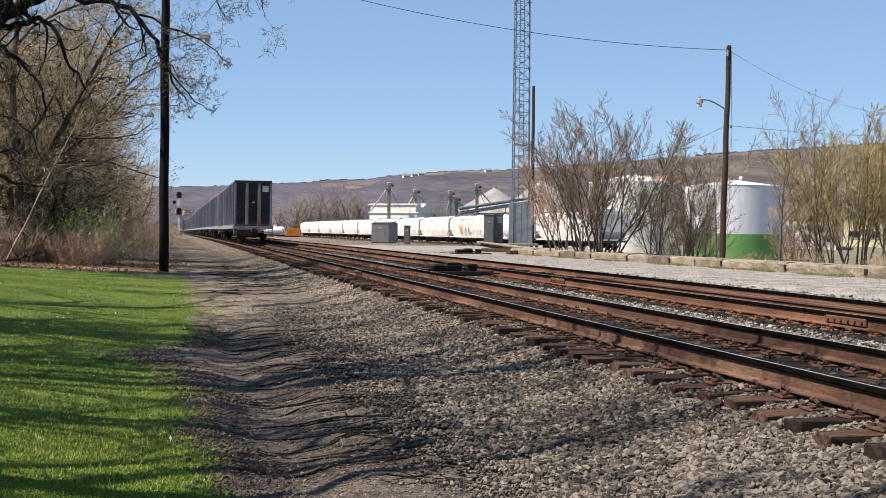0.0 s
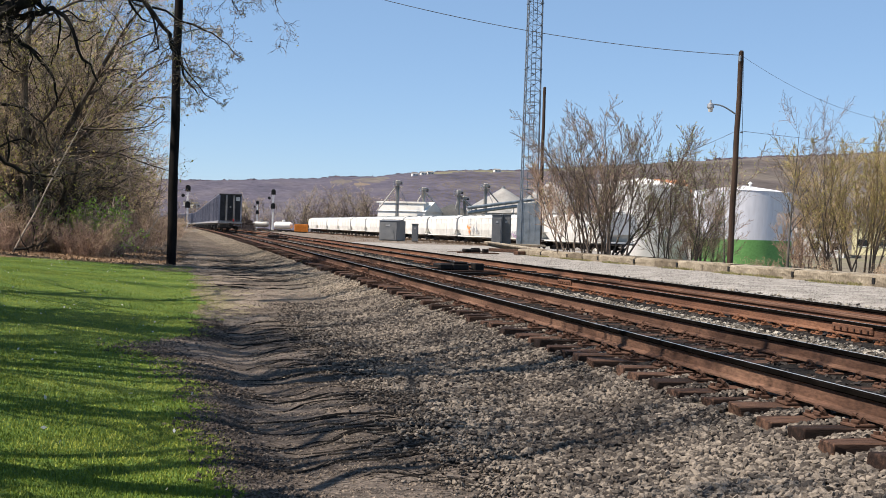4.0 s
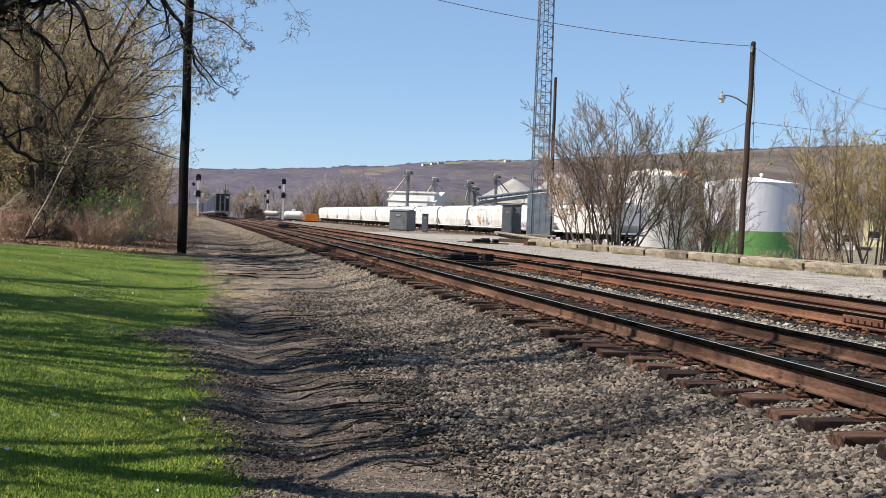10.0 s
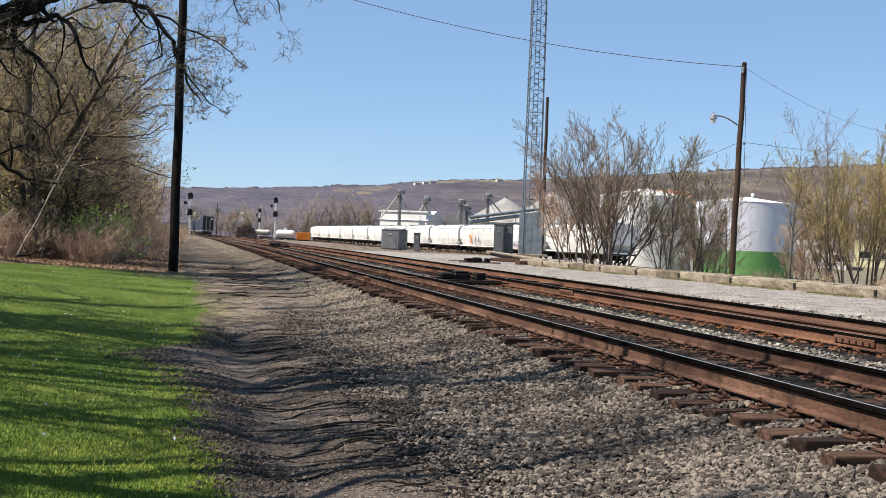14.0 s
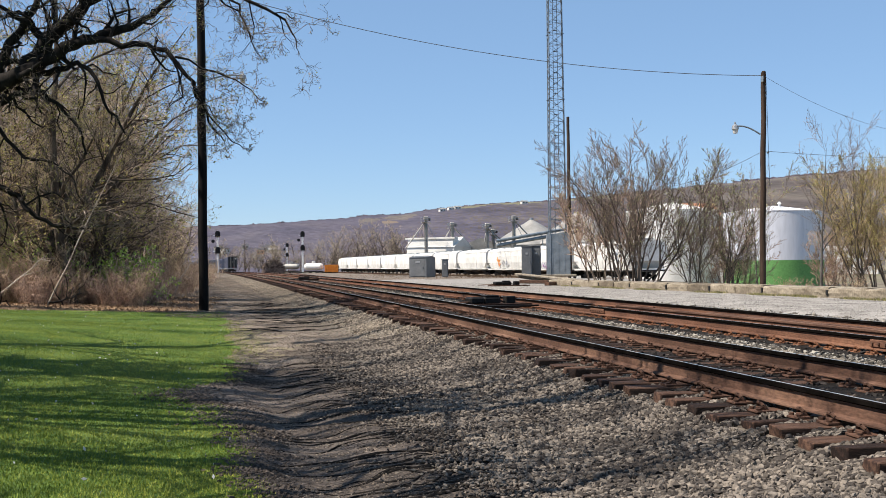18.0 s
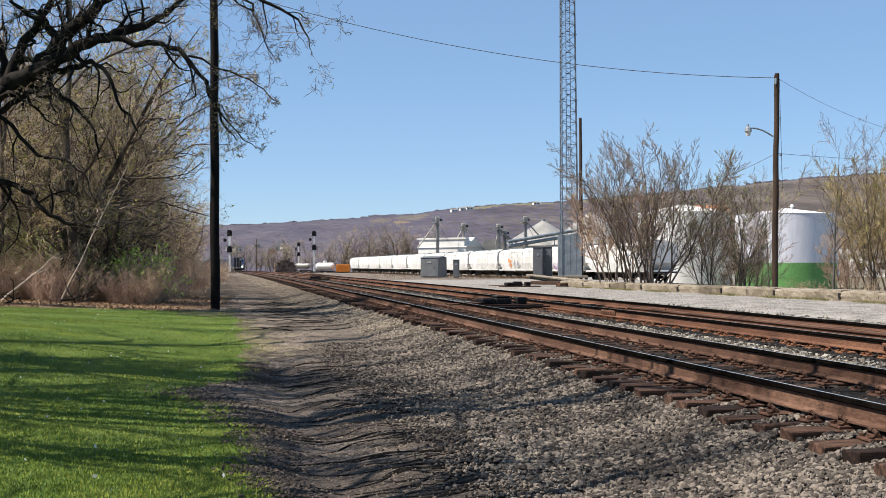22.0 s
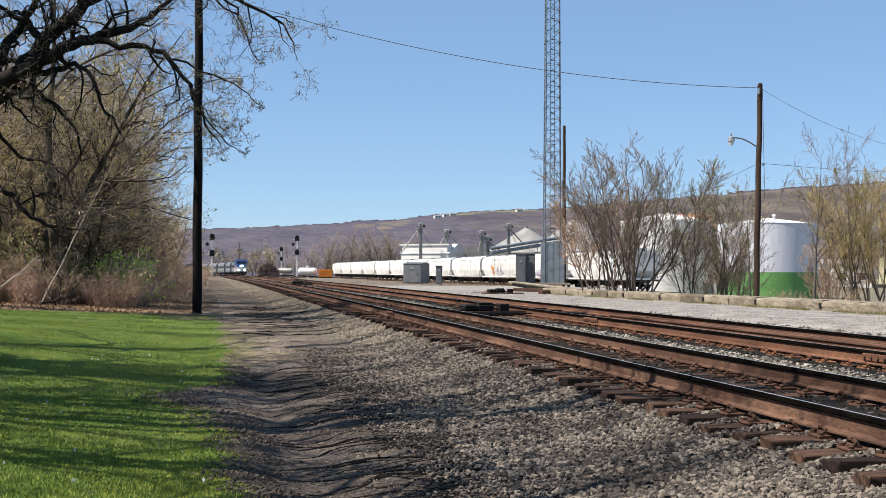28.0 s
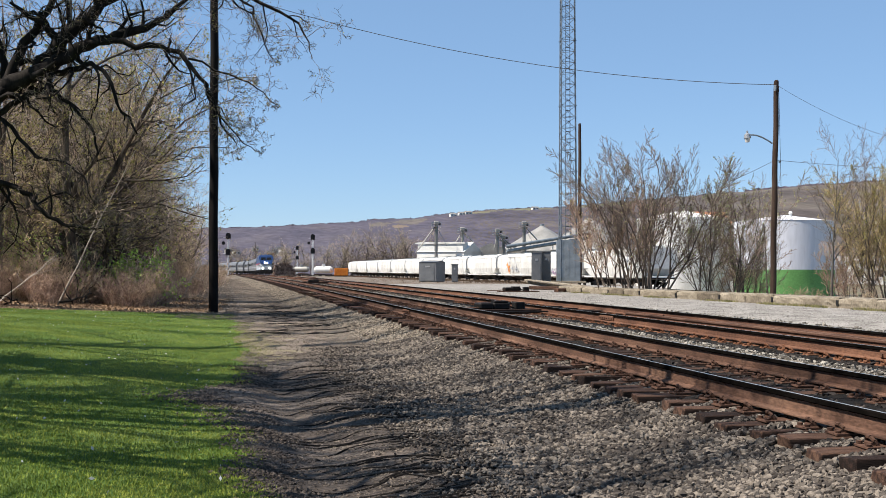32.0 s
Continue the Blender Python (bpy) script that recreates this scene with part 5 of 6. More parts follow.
for (r0, r1, side_n), pts in BIG_LIMBS:
    p = np.array(pts) - origin
    fine = [p[0]]
    for a, b in zip(p, p[1:]):
        for s in (0.33, 0.67, 1.0):
            fine.append(a * (1 - s) + b * s + (rng.normal(size=3) * 0.045 if s < 1 else 0))
    fine = np.array(fine)
    rad = np.linspace(r0, r1, len(fine))
    tubes.append((fine, rad, 10 if r0 > 0.15 else 7))
    if side_n:
        reach = np.linalg.norm(np.diff(fine, axis=0), axis=1).sum()
        sprout(rng, fine, rad, 0, [(side_n, 0.8, min(0.4, 2.3 / reach), 0.8, -0.15, 0.12), (5, 0.75, 0.6, 0.75, -0.1, 0.15), (4, 0.75, 0.6, 0.7, 0.0, 0.15), (3, 0.7, 0.6, 0.6, 0.1, 0.2)], tubes, tips)
tubes.append(([(0, 0, 0.4), (0, 0, -0.25), (0.05, 0, -0.9)], [0.4, 0.46, 0.5], 10))
for k in range(9):
    a = k * 0.7
    tubes.append(([(0.2 * math.cos(a), 0.2 * math.sin(a), 0.7), (0.42 * math.cos(a), 0.42 * math.sin(a), 0.05), (0.8 * math.cos(a + 0.1), 0.8 * math.sin(a + 0.1), -0.28), (1.5 * math.cos(a + 0.3), 1.5 * math.sin(a + 0.3), -0.45)], [0.16, 0.17, 0.13, 0.05], 7))
thick, thin = split_tubes(tubes, 0.02)
finish_tree(big, thick, thin, pick(rng, tips, 0.22), rng, M_BARKBACKLIT, M_TWIGBIG, M_BUD, 0.04)


def wild_tree(seed, height, label, twig, leaf, leaf_share, leaf_size, spread=0.55, wiggle=0.28, name="bare_tree", stems=1, cat="tree", lean=0.0, cfg=None, r0=None, bark=None, blunt=1.0):
    """A leafless or barely budding tree, grown from one stem or from many."""
    rng = np.random.default_rng(seed)
    t = thing(name, (0, 0, 0), label, cat, "wild trees")
    tubes, tips = [], []
    for s in range(stems):
        a = rng.uniform(0, 6.28)
        out = 0.5 * wiggle if stems == 1 else rng.uniform(0.04, 0.5)
        h = height * rng.uniform(0.82, 1.0) * (1.02 - 0.9 * out * out) if stems > 1 else height
        base = np.array([math.cos(a), math.sin(a), 0]) * (0 if stems == 1 else rng.uniform(0.1, 1.0)) + np.array([0, 0, -0.2])
        pts = wander(rng, base, (math.cos(a) * out + lean, math.sin(a) * out, 1), h, 9, wiggle, 0.25)
        rr = r0 or height * (0.014 if stems == 1 else 0.006)
        rad = (rr - 0.008) * np.linspace(1, 0, 10) ** blunt + 0.008
        tubes.append((pts, rad, 8 if stems == 1 else 6))
        sprout(rng, pts, rad, 0, cfg or [(20, spread + 0.25, 0.34, 0.45, 0.2, 0.12), (10, 0.65, 0.42, 0.45, 0.05, 0.12), (9, 0.65, 0.45, 0.45, 0.0, 0.1)], tubes, tips)
    thick, thin = split_tubes(tubes, min(0.016, 0.8 * rr))
    return finish_tree(t, thick, thin, pick(rng, tips, leaf_share), rng, bark or (M_BARKWOOD if name != "shrub" else twig), twig, leaf, leaf_size)


def plant(src, x, y, rz, s=1.0, first=False, dz=-0.05):
    m = pose(x, y, float(ground_z(x, y)) + dz, 0, 0, rz)
    if first:
        src.matrix_basis = m
        src.scale = (s, s, s)
        return src
    src2 = copy_thing(src, m)
    src2.scale = (s, s, s)
    return src2


TWIG_MIN = 0.005
woods = [
    wild_tree(11, 13.5, "tall bare grey-brown woodland tree in early spring", M_TWIG, M_BUD, 0.35, 0.08, wiggle=0.36),
    wild_tree(12, 12.0, "bare grey-brown woodland tree with olive buds", M_TWIGTAN, M_BUD, 0.3, 0.08, wiggle=0.36),
    wild_tree(13, 14.5, "tall slim bare woodland tree in early spring", M_TWIG, M_BUDDARK, 0.10, 0.07, 0.45),
    wild_tree(14, 11.0, "bare crooked woodland tree tangled with vines", M_TWIG, M_BUD, 0.3, 0.08, 0.7, 0.4),
    wild_tree(15, 9.5, "small tan budding tree at the wood's edge", M_TWIGTAN, M_BUD, 0.4, 0.07, 0.6),
]
LOW_CFG = [(15, 0.8, 0.42, 0.45, 0.2, 0.12), (7, 0.65, 0.42, 0.45, 0.05, 0.12), (5, 0.65, 0.5, 0.45, 0.0, 0.1)]
TWIG_MIN = 0.009
far_woods = [
    wild_tree(16, 13.0, "bare grey-brown woodland tree along the line", M_TWIG, M_BUD, 0.2, 0.12, cfg=LOW_CFG),
    wild_tree(17, 11.5, "bare tan woodland tree along the line", M_TWIGTAN, M_BUD, 0.35, 0.12, cfg=LOW_CFG),
    wild_tree(18, 12.0, "bare brown woodland tree with spreading twigs", M_TWIGDARK, M_BUD, 0.1, 0.1, 0.65, cfg=LOW_CFG),
]
BRUSH_CFG = [(8, 0.55, 0.42, 0.5, 0.1, 0.15), (5, 0.6, 0.45, 0.5, 0.0, 0.1)]
brush = [
    wild_tree(21, 2.6, "tangled reddish-brown leafless brush at the wood's edge", M_TWIGRED, M_BUD, 0.02, 0.05, name="shrub", stems=18, cat="shrub", cfg=BRUSH_CFG, r0=0.014),
    wild_tree(22, 2.0, "low tangled brown leafless brush", M_TWIGRED, M_BUD, 0.03, 0.05, name="shrub", stems=18, cat="shrub", cfg=BRUSH_CFG, r0=0.012),
    wild_tree(23, 3.2, "pale tan leafless brush and saplings", M_TWIGTAN, M_BUD, 0.12, 0.05, name="shrub", stems=16, cat="shrub", cfg=BRUSH_CFG, r0=0.016),
]
GREENS = ((-9.9, 49.5, 0.95), (-10.8, 50.5, 1.1), (-10.4, 48.6, 0.6), (-8.0, 50.0, 0.62), (-8.9, 51.0, 0.7), (-5.9, 50.4, 0.55), (-6.6, 51.4, 0.65), (-7.3, 52.0, 0.8))
green = wild_tree(31, 2.4, "bright green leafing shrub among bare brush", M_TWIG, M_GREENLEAF, 1.0, 0.11, name="shrub", stems=18, cat="shrub", cfg=BRUSH_CFG, r0=0.012)
green_low = wild_tree(32, 3.6, "tall leafing green undergrowth beneath bare trees", M_TWIG, M_GREENLEAF, 0.9, 0.09, name="shrub", stems=16, cat="shrub", cfg=BRUSH_CFG, r0=0.016)


def wood_edge(y):
    """The wood's edge creeps toward the track as it recedes."""
    return np.interp(y, [44, 60, 90, 117, 200, 330, 480], [-2.9, -1.7, -0.9, -0.6, -0.8, -2.9, -14.5])


rnd = random.Random(77)
started = set()


def put(src, *a, **k):
    plant(src, *a, first=src.name not in started, **k)
    started.add(src.name)


for i in range(34):                         # the wood's face beside the lawn
    y = 47 + 26 * (i / 34) ** 1.2 + rnd.uniform(-1, 1)
    x = float(wood_edge(y)) - 2.4 - 0.05 * (y - 47) - 10.5 * rnd.random() ** 1.1
    put(rnd.choice(woods), x, y, rnd.uniform(0, 360), rnd.uniform(0.7, 1.1))
for x, y, k, sc in ((-5.2, 48.2, 4, 0.85), (-4.9, 51.0, 4, 0.95), (-5.6, 53, 3, 0.9), (-4.9, 55.5, 4, 1.0), (-4.7, 59.5, 1, 0.8), (-5.2, 63, 4, 1.0), (-6.2, 49.2, 3, 0.95), (-5.4, 51.5, 1, 0.9), (-4.4, 67, 1, 0.85), (-6.6, 56, 1, 0.95)):
    put(woods[k], x, y, x * 97 + y * 31, sc)     # round crowns that bulge out over the brush
for i in range(36):                         # behind it
    y = 56 + 45 * i / 36 + rnd.uniform(-3, 3)
    put(rnd.choice(far_woods), float(wood_edge(y)) - 5 - rnd.uniform(0, 13), y, rnd.uniform(0, 360), rnd.uniform(0.85, 1.2))
for i in range(80):                         # along the line
    y = 72 + 230 * (i / 80) ** 1.4 + rnd.uniform(-1.5, 1.5)
    x = float(wood_edge(y)) - rnd.choice([4.2, 5.2, 7.0, 9.0]) - rnd.uniform(0, 2.0)
    put(rnd.choice(far_woods), x, y, rnd.uniform(0, 360), rnd.uniform(0.75, 1.1))
for i in range(90):                         # brush along the edge
    y = 46.5 + 200 * (i / 90) ** 1.8 + rnd.uniform(-0.7, 0.7)
    put(brush[(0, 1, 0, 2)[i % 4]], float(wood_edge(y)) - rnd.uniform(-0.1, 1.8), y, rnd.uniform(0, 360), rnd.uniform(0.55, 0.9) * (0.7 if y < 57 else 1.0))
for i in range(70):
    y = 44.8 + rnd.uniform(0, 9)
    x = -2.6 - rnd.uniform(0, 10)
    put(brush[(0, 1, 1, 2)[i % 4]], x, y + 1.8, rnd.uniform(0, 360), rnd.uniform(0.4, 0.8) * (0.62 if -5.0 < x < -2.4 else 1.0))
for i in range(20):                         # pale saplings before the dark of the wood
    put(brush[(2, 0)[i % 2]], -4.6 - rnd.uniform(0, 9.5), 45.6 + rnd.uniform(0, 3.0), rnd.uniform(0, 360), rnd.uniform(0.5, 0.8))
for x, y, s in ((-3.35, 49.6, 0.98), (-3.7, 50.4, 0.8)):
    put(green, x, y, rnd.uniform(0, 360), s)
for i in range(16):
    put(green_low, -6.0 - rnd.uniform(0, 15), 48.0 + rnd.uniform(0, 4), rnd.uniform(0, 360), rnd.uniform(0.4, 0.75))
    put(green_low, -7.0 - rnd.uniform(0, 9), 52 + rnd.uniform(0, 16), rnd.uniform(0, 360), rnd.uniform(0.6, 1.1))
for x, y, s in GREENS:
    put(green_low, x, y, x * 77, s)
# the row beside the lawn whose shade falls over the path
TWIG_MIN = 0.012
SHADE_CFG = [(10, 0.5, 0.42, 0.45, 0.35, 0.33), (8, 0.6, 0.45, 0.5, 0.1, 0.15), (7, 0.6, 0.45, 0.5, 0.0, 0.1)]
shade_row = [wild_tree(61 + k, 15.0 + k, "tall spreading bare tree beside the lawn", M_BARKBACKLIT, M_BUD, 0.2, 0.06, 0.4, 0.2, cfg=SHADE_CFG, r0=0.2 + 0.05 * k, bark=M_BARKBACKLIT, blunt=0.6) for k in range(3)]
for k, (x, y, sc) in enumerate(((-4.4, 6.6, 0.6), (-5.6, 8.6, 0.72), (-5.0, 10.0, 0.6), (-5.6, 12.3, 1.05), (-7.4, 13.6, 1.1), (-6.6, 15.6, 0.8), (-7.0, 17.2, 1.05), (-8.6, 18.6, 1.1), (-5.6, 5.0, 0.6), (-9.4, 16.2, 1.0), (-8.6, 14.4, 0.8), (-10.6, 18.2, 0.95), (-7.6, 11.4, 0.7), (-7.2, 15.0, 0.6), (-7.6, 16.6, 0.62), (-7.9, 18.6, 0.6), (-6.6, 13.2, 0.55), (-9.2, 13.4, 0.7), (-9.6, 19.6, 0.8), (-6.0, 9.4, 0.5))):
    put(shade_row[k % 3], x, y, 83 * k + 20, sc)

# Unseen trees added out of view; their high crowns shade the bank.
bank_shade_tree = wild_tree(66, 21.0, "unseen slender bare tree added to shade the bank", M_BARKBACKLIT, M_BUD, 0.1, 0.06, 0.3, 0.08, cfg=[(12, 0.4, 0.3, 0.35, 0.5, 0.62), (6, 0.5, 0.42, 0.45, 0.2, 0.15), (4, 0.5, 0.4, 0.4, 0.1, 0.1)], r0=0.17, bark=M_BARKBACKLIT, blunt=0.45)
for k, (x, y) in enumerate(((-11.2, 29.6), (-10.8, 32.0), (-11.6, 34.0), (-10.9, 36.2), (-11.4, 38.4), (-12.4, 40.2))):
    put(bank_shade_tree, x, y, 77 * k, 0.95 + 0.03 * (k % 3))

TWIG_MIN = 0.006
# multi-stemmed bushes behind the curb
CLUMP = [(13, 0.55, 0.3, 0.2, 0.35, 0.22), (8, 0.55, 0.45, 0.22, 0.25, 0.12), (6, 0.55, 0.42, 0.22, 0.15, 0.1)]
TWIG_MIN = 0.0075
clumps = [
    wild_tree(41, 7.6, "tall multi-stemmed bare bush behind the concrete curb", M_TWIGDARK, M_BUDGREEN, 0.16, 0.036, name="shrub", stems=17, cat="bush", wiggle=0.25, bark=M_BARKGREY, cfg=CLUMP, r0=0.05),
    wild_tree(42, 7.2, "tall multi-stemmed bush with olive spring buds", M_TWIGDARK, M_BUDGREEN, 0.6, 0.04, name="shrub", stems=10, cat="bush", wiggle=0.25, bark=M_BARKGREY, cfg=CLUMP, r0=0.045),
    wild_tree(43, 5.6, "reddish bare bush behind the concrete curb", M_TWIGRED, M_BUD, 0.1, 0.05, name="shrub", stems=14, cat="bush", wiggle=0.2, bark=M_BARKGREY, cfg=CLUMP, r0=0.035),
    wild_tree(44, 7.4, "tan-olive budding young trees beyond the yard", M_TWIGOLIVE, M_BUD, 0.7, 0.042, name="shrub", stems=9, cat="bush", wiggle=0.25, bark=M_BARKGREY, cfg=CLUMP, r0=0.05),
]
for x, y, k, s, rz in ((19.5, 55, 0, 1.02, 0), (18.4, 56.2, 2, 0.95, 140), (23.3, 55, 1, 1.07, 200), (24.6, 56, 2, 0.82, 100)):
    put(clumps[k], x, y, rz, s, dz=0.0)
for x, y, k, s, rz in ((34.6, 60, 3, 1.06, 20), (36.6, 61, 3, 1.25, 90), (33.4, 62, 2, 0.78, 10), (38.4, 60, 3, 1.2, 200), (40.2, 61, 3, 1.15, 130)):
    put(clumps[k], x, y, rz, s, dz=0.0)
lone = wild_tree(51, 9.6, "slim pale-barked bare tree with upswept branches", M_TWIGDARK, M_BUDDARK, 0.1, 0.05, 0.3, 0.035, cfg=[(18, 0.75, 0.42, 0.25, 0.5, 0.3), (8, 0.55, 0.45, 0.35, 0.3, 0.15), (5, 0.5, 0.45, 0.4, 0.2, 0.1)], r0=0.095, bark=M_PALEBARK)
put(lone, 31.4, 60, 0, 0.88, dz=0.0)
put(lone, 35.2, 63, 130, 0.92, dz=0.0)
put(lone, 30.6, 66, 220, 0.7, dz=0.0)
for k, x in enumerate((25.6, 26.4, 29.8, 32.0, 33.5)):
    put(brush[2], x, 52 + (k % 3), 50 * k, 0.5, dz=0.1)
# trees beyond the yard
for i in range(46):
    a = rnd.uniform(5.4, 9.6)
    r = rnd.uniform(420, 520)
    put(far_woods[(0, 2, 2)[i % 3]], math.tan(radians(a)) * r, r, rnd.uniform(0, 360), rnd.uniform(1.0, 1.5))
for i in range(70):
    a = rnd.uniform(-0.5, 6.0)
    r = rnd.uniform(450, 620)
    put(far_woods[i % 3], math.tan(radians(a)) * r, r, rnd.uniform(0, 360), rnd.uniform(0.45, 0.95))

for i in range(60):                         # pale trees among the far houses
    a = rnd.uniform(-0.6, 5.4)
    r = rnd.uniform(640, 960)
    t = copy_thing(far_woods[i % 3], pose(math.tan(radians(a)) * r, r, float(hill_ground(a, r / math.cos(radians(a)))) - 2.4, 0, 0, rnd.uniform(0, 360)))
    t.scale = [rnd.uniform(0.5, 1.0)] * 3

# dead wood under the trees
def dead_branch(name, label, a, b, r, material, forks=3, seed=0):
    rng = np.random.default_rng(seed)
    a, b = np.array(a), np.array(b)
    pts = [a + (b - a) * s + rng.normal(size=3) * 0.05 * (0 < s < 1) for s in np.linspace(0, 1, 8)]
    pts = [a + (b - a) * s + (p - a - (b - a) * s) * (1.0 if forks else 0.3) for p, s in zip(pts, np.linspace(0, 1, 8))]
    tb = [(np.array(pts), np.linspace(r, r * 0.35, 8), 6)]
    for k in range(forks):
        p = pts[3 + k % 4]
        tb.append((wander(rng, p, (b - a) + rng.normal(size=3) * 1.2, 0.9, 4, 0.4), np.linspace(r * 0.45, 0.008, 5), 4))
    return tagged(new(name, tube_mesh(name, tb, material)), label, "branch", "fallen branches")


dead_branch("fallen_branch", "pale barkless pole leaning among the brush", (-5.72, 44.9, -0.28), (-3.05, 44.95, 5.35), 0.034, M_DEADWOOD, 0)
dead_branch("fallen_branch", "grey dead branch lying against the brush", (-7.6, 44.6, -0.12), (-5.8, 45.6, 1.6), 0.04, M_DEADWOOD, 4, 1)
dead_branch("fallen_branch", "grey dead branch on the leaf litter", (-5.6, 44.4, -0.15), (-4.5, 44.9, 0.25), 0.05, M_BARKBACKLIT, 5, 2)
dead_branch("fallen_branch", "small dead branch on the lawn's edge", (-7.3, 42.6, -0.1), (-6.6, 42.4, 0.12), 0.04, M_BARKBACKLIT, 5, 3)
dead_branch("fallen_branch", "white forked dead sapling in the brush", (-1.9, 62, -0.2), (-0.9, 62, 1.9), 0.04, M_DEADWOOD, 3, 4)

# crowns that roughen the hill and its skyline
rng = np.random.default_rng(9)
n = 16000
ca = rng.uniform(-1, 38, n)
near = 2100 - 22 * np.clip(ca, -10, 40)
tt = 1.003 - 0.06 * rng.random(n) ** 1.5
bare = (np.sin(ca * 1.9 + 0.6) * np.sin((520 + tt * (near - 520)) * 0.013 + ca * 0.8) > 0.8) & (ca > 8)
bare |= (np.abs(tt - 0.8) < 0.045) & (ca > 7) & (np.sin(ca * 1.3) > -0.2) & (rng.random(n) < 0.7)
ca, cr = ca[~bare], (520 + tt * (near - 520))[~bare]
n = len(ca)
size = rng.uniform(0.7, 2.2, (n, 1, 1)) * np.interp(ca, np.linspace(-1, 38, 260), rng.uniform(0.45, 1.3, 260))[:, None, None]
phi = rng.uniform(0, 6.28, n)
ring = np.stack([np.stack([np.cos(phi + k * 2.094), np.sin(phi + k * 2.094), np.full(n, 0.0)], -1) for k in range(3)], 1)
unit = np.concatenate([ring, np.stack([rng.normal(size=n) * 0.4, rng.normal(size=n) * 0.4, rng.uniform(0.75, 1.4, n)], -1)[:, None]], 1)
cv_ = np.stack([np.sin(np.radians(ca)) * cr, np.cos(np.radians(ca)) * cr, hill_ground(ca, cr) - 2.6], -1)[:, None] + unit * size * np.array([1.1, 1.1, 1.2])
tri = np.array([[0, 1, 3], [1, 2, 3], [2, 0, 3]])
cf = (np.arange(n)[:, None, None] * 4 + tri[None]).reshape(-1)
tagged(new("hill_woods", raw_mesh("hill_woods", cv_.reshape(-1, 3), cf, 3, M_HAZYCROWN)), "leafless brown woods covering the valley side", "woods", kind="stuff")


# ---------- trains ----------
def container_box(last):
    """A ribbed waste container, 2.5 m wide and 3.05 m high."""
    w, h, ln = 1.25, 3.05, 6.35
    bm = box(2 * w - 0.2, ln - 0.1, h - 0.1, (0, 0, 0.05))
    for k in range(8):
        for s in (-1, 1):
            box(0.16, 0.24, h - 0.2, (s * (w - 0.05), -ln / 2 + 0.3 + k * (ln - 0.6) / 7, 0.1), into=bm, mi=1 if k % 3 == 1 else 0)
    for z in (0.0, h - 0.16):
        box(2 * w, ln, 0.16, (0, 0, z), into=bm)
    return bm


def flat_car(last=False):
    t = thing("container_car", (0, 0, 0), "grimy flat car loaded with dark blue ribbed containers", "freight car", "departing container train")
    part("deck", box(2.7, 26.4, 0.2, (0, 13.6, 0.98), 0.02), M_DECK, t, "pale grey steel side sill")
    part("centre_sill", box(0.7, 25, 0.5, (0, 13.6, 0.5)), M_UNDER, t)
    for y in (2.6, 24.6):
        part("truck", bogie(bmesh.new(), y), M_UNDER, t)
    me_c = None
    for k in range(4):
        if me_c is None:
            ob = part("container", container_box(last), [M_CONT, M_CONTRIB], t)
            me_c = ob.data
        else:
            ob = new("container", me_c)
            ob.parent = t
        ob.matrix_basis = pose(0, 3.9 + 6.46 * k, 1.2)
    part("coupler", box(0.3, 0.9, 0.3, (0, 0.2, 0.72), 0.04), M_UNDER, t)
    part("coupler", box(0.3, 0.9, 0.3, (0, 26.9, 0.72), 0.04), M_UNDER, t)
    bm = cyl(0.03, 0.03, (-1.3, 0.5, 0.5), (-1.3, 0.5, 1.15), 5)
    cyl(0.03, 0.03, (1.3, 0.5, 0.5), (1.3, 0.5, 1.15), 5, into=bm)
    cyl(0.025, 0.025, (-1.3, 0.45, 0.75), (1.3, 0.45, 0.75), 5, into=bm)
    part("end_rail", bm, M_DECK, t)
    return t


CAR = 27.6
cars = [flat_car(True)]
for k in range(11):
    cars.append(copy_thing(cars[0], pose(0, 60 + CAR * k, 0)))
tail = cars[0]
tail["label"] = "last flat car with dark open-ribbed container end"
tail.name = "container_car"
part("container_end", box(2.3, 0.06, 2.85, (0, 0.66, 1.3)), M_CONTEND, tail, "grimy black recessed container end")
for x, w in ((-1.19, 0.13), (-0.42, 0.2), (0.4, 0.2), (1.19, 0.13)):
    part("end_post", box(w, 0.12, 2.9, (x, 0.62, 1.27), 0.01), M_CONTPOST if w > 0.15 else M_CONT, tail)
part("end_header", box(2.5, 0.14, 0.16, (0, 0.61, 4.1), 0.01), M_CONTEND, tail)
part("placard", box(0.42, 0.03, 0.42, (0.82, 0.59, 3.5)), M_LENS, tail, "white placard")
part("end_lamp", box(0.16, 0.04, 0.08, (0.02, 0.6, 2.75)), M_LENS, tail)
part("red_marker", box(0.14, 0.1, 0.28, (0.35, 0.1, 1.2)), M_REDSTRIPE, tail, "red rear marker")
part("end_sill", box(2.7, 0.12, 0.2, (0, 0.36, 0.98)), M_DECK, tail)
part("end_casting", box(1.5, 0.3, 0.5, (-0.4, 0.4, 0.45), 0.05), M_UNDER, tail)


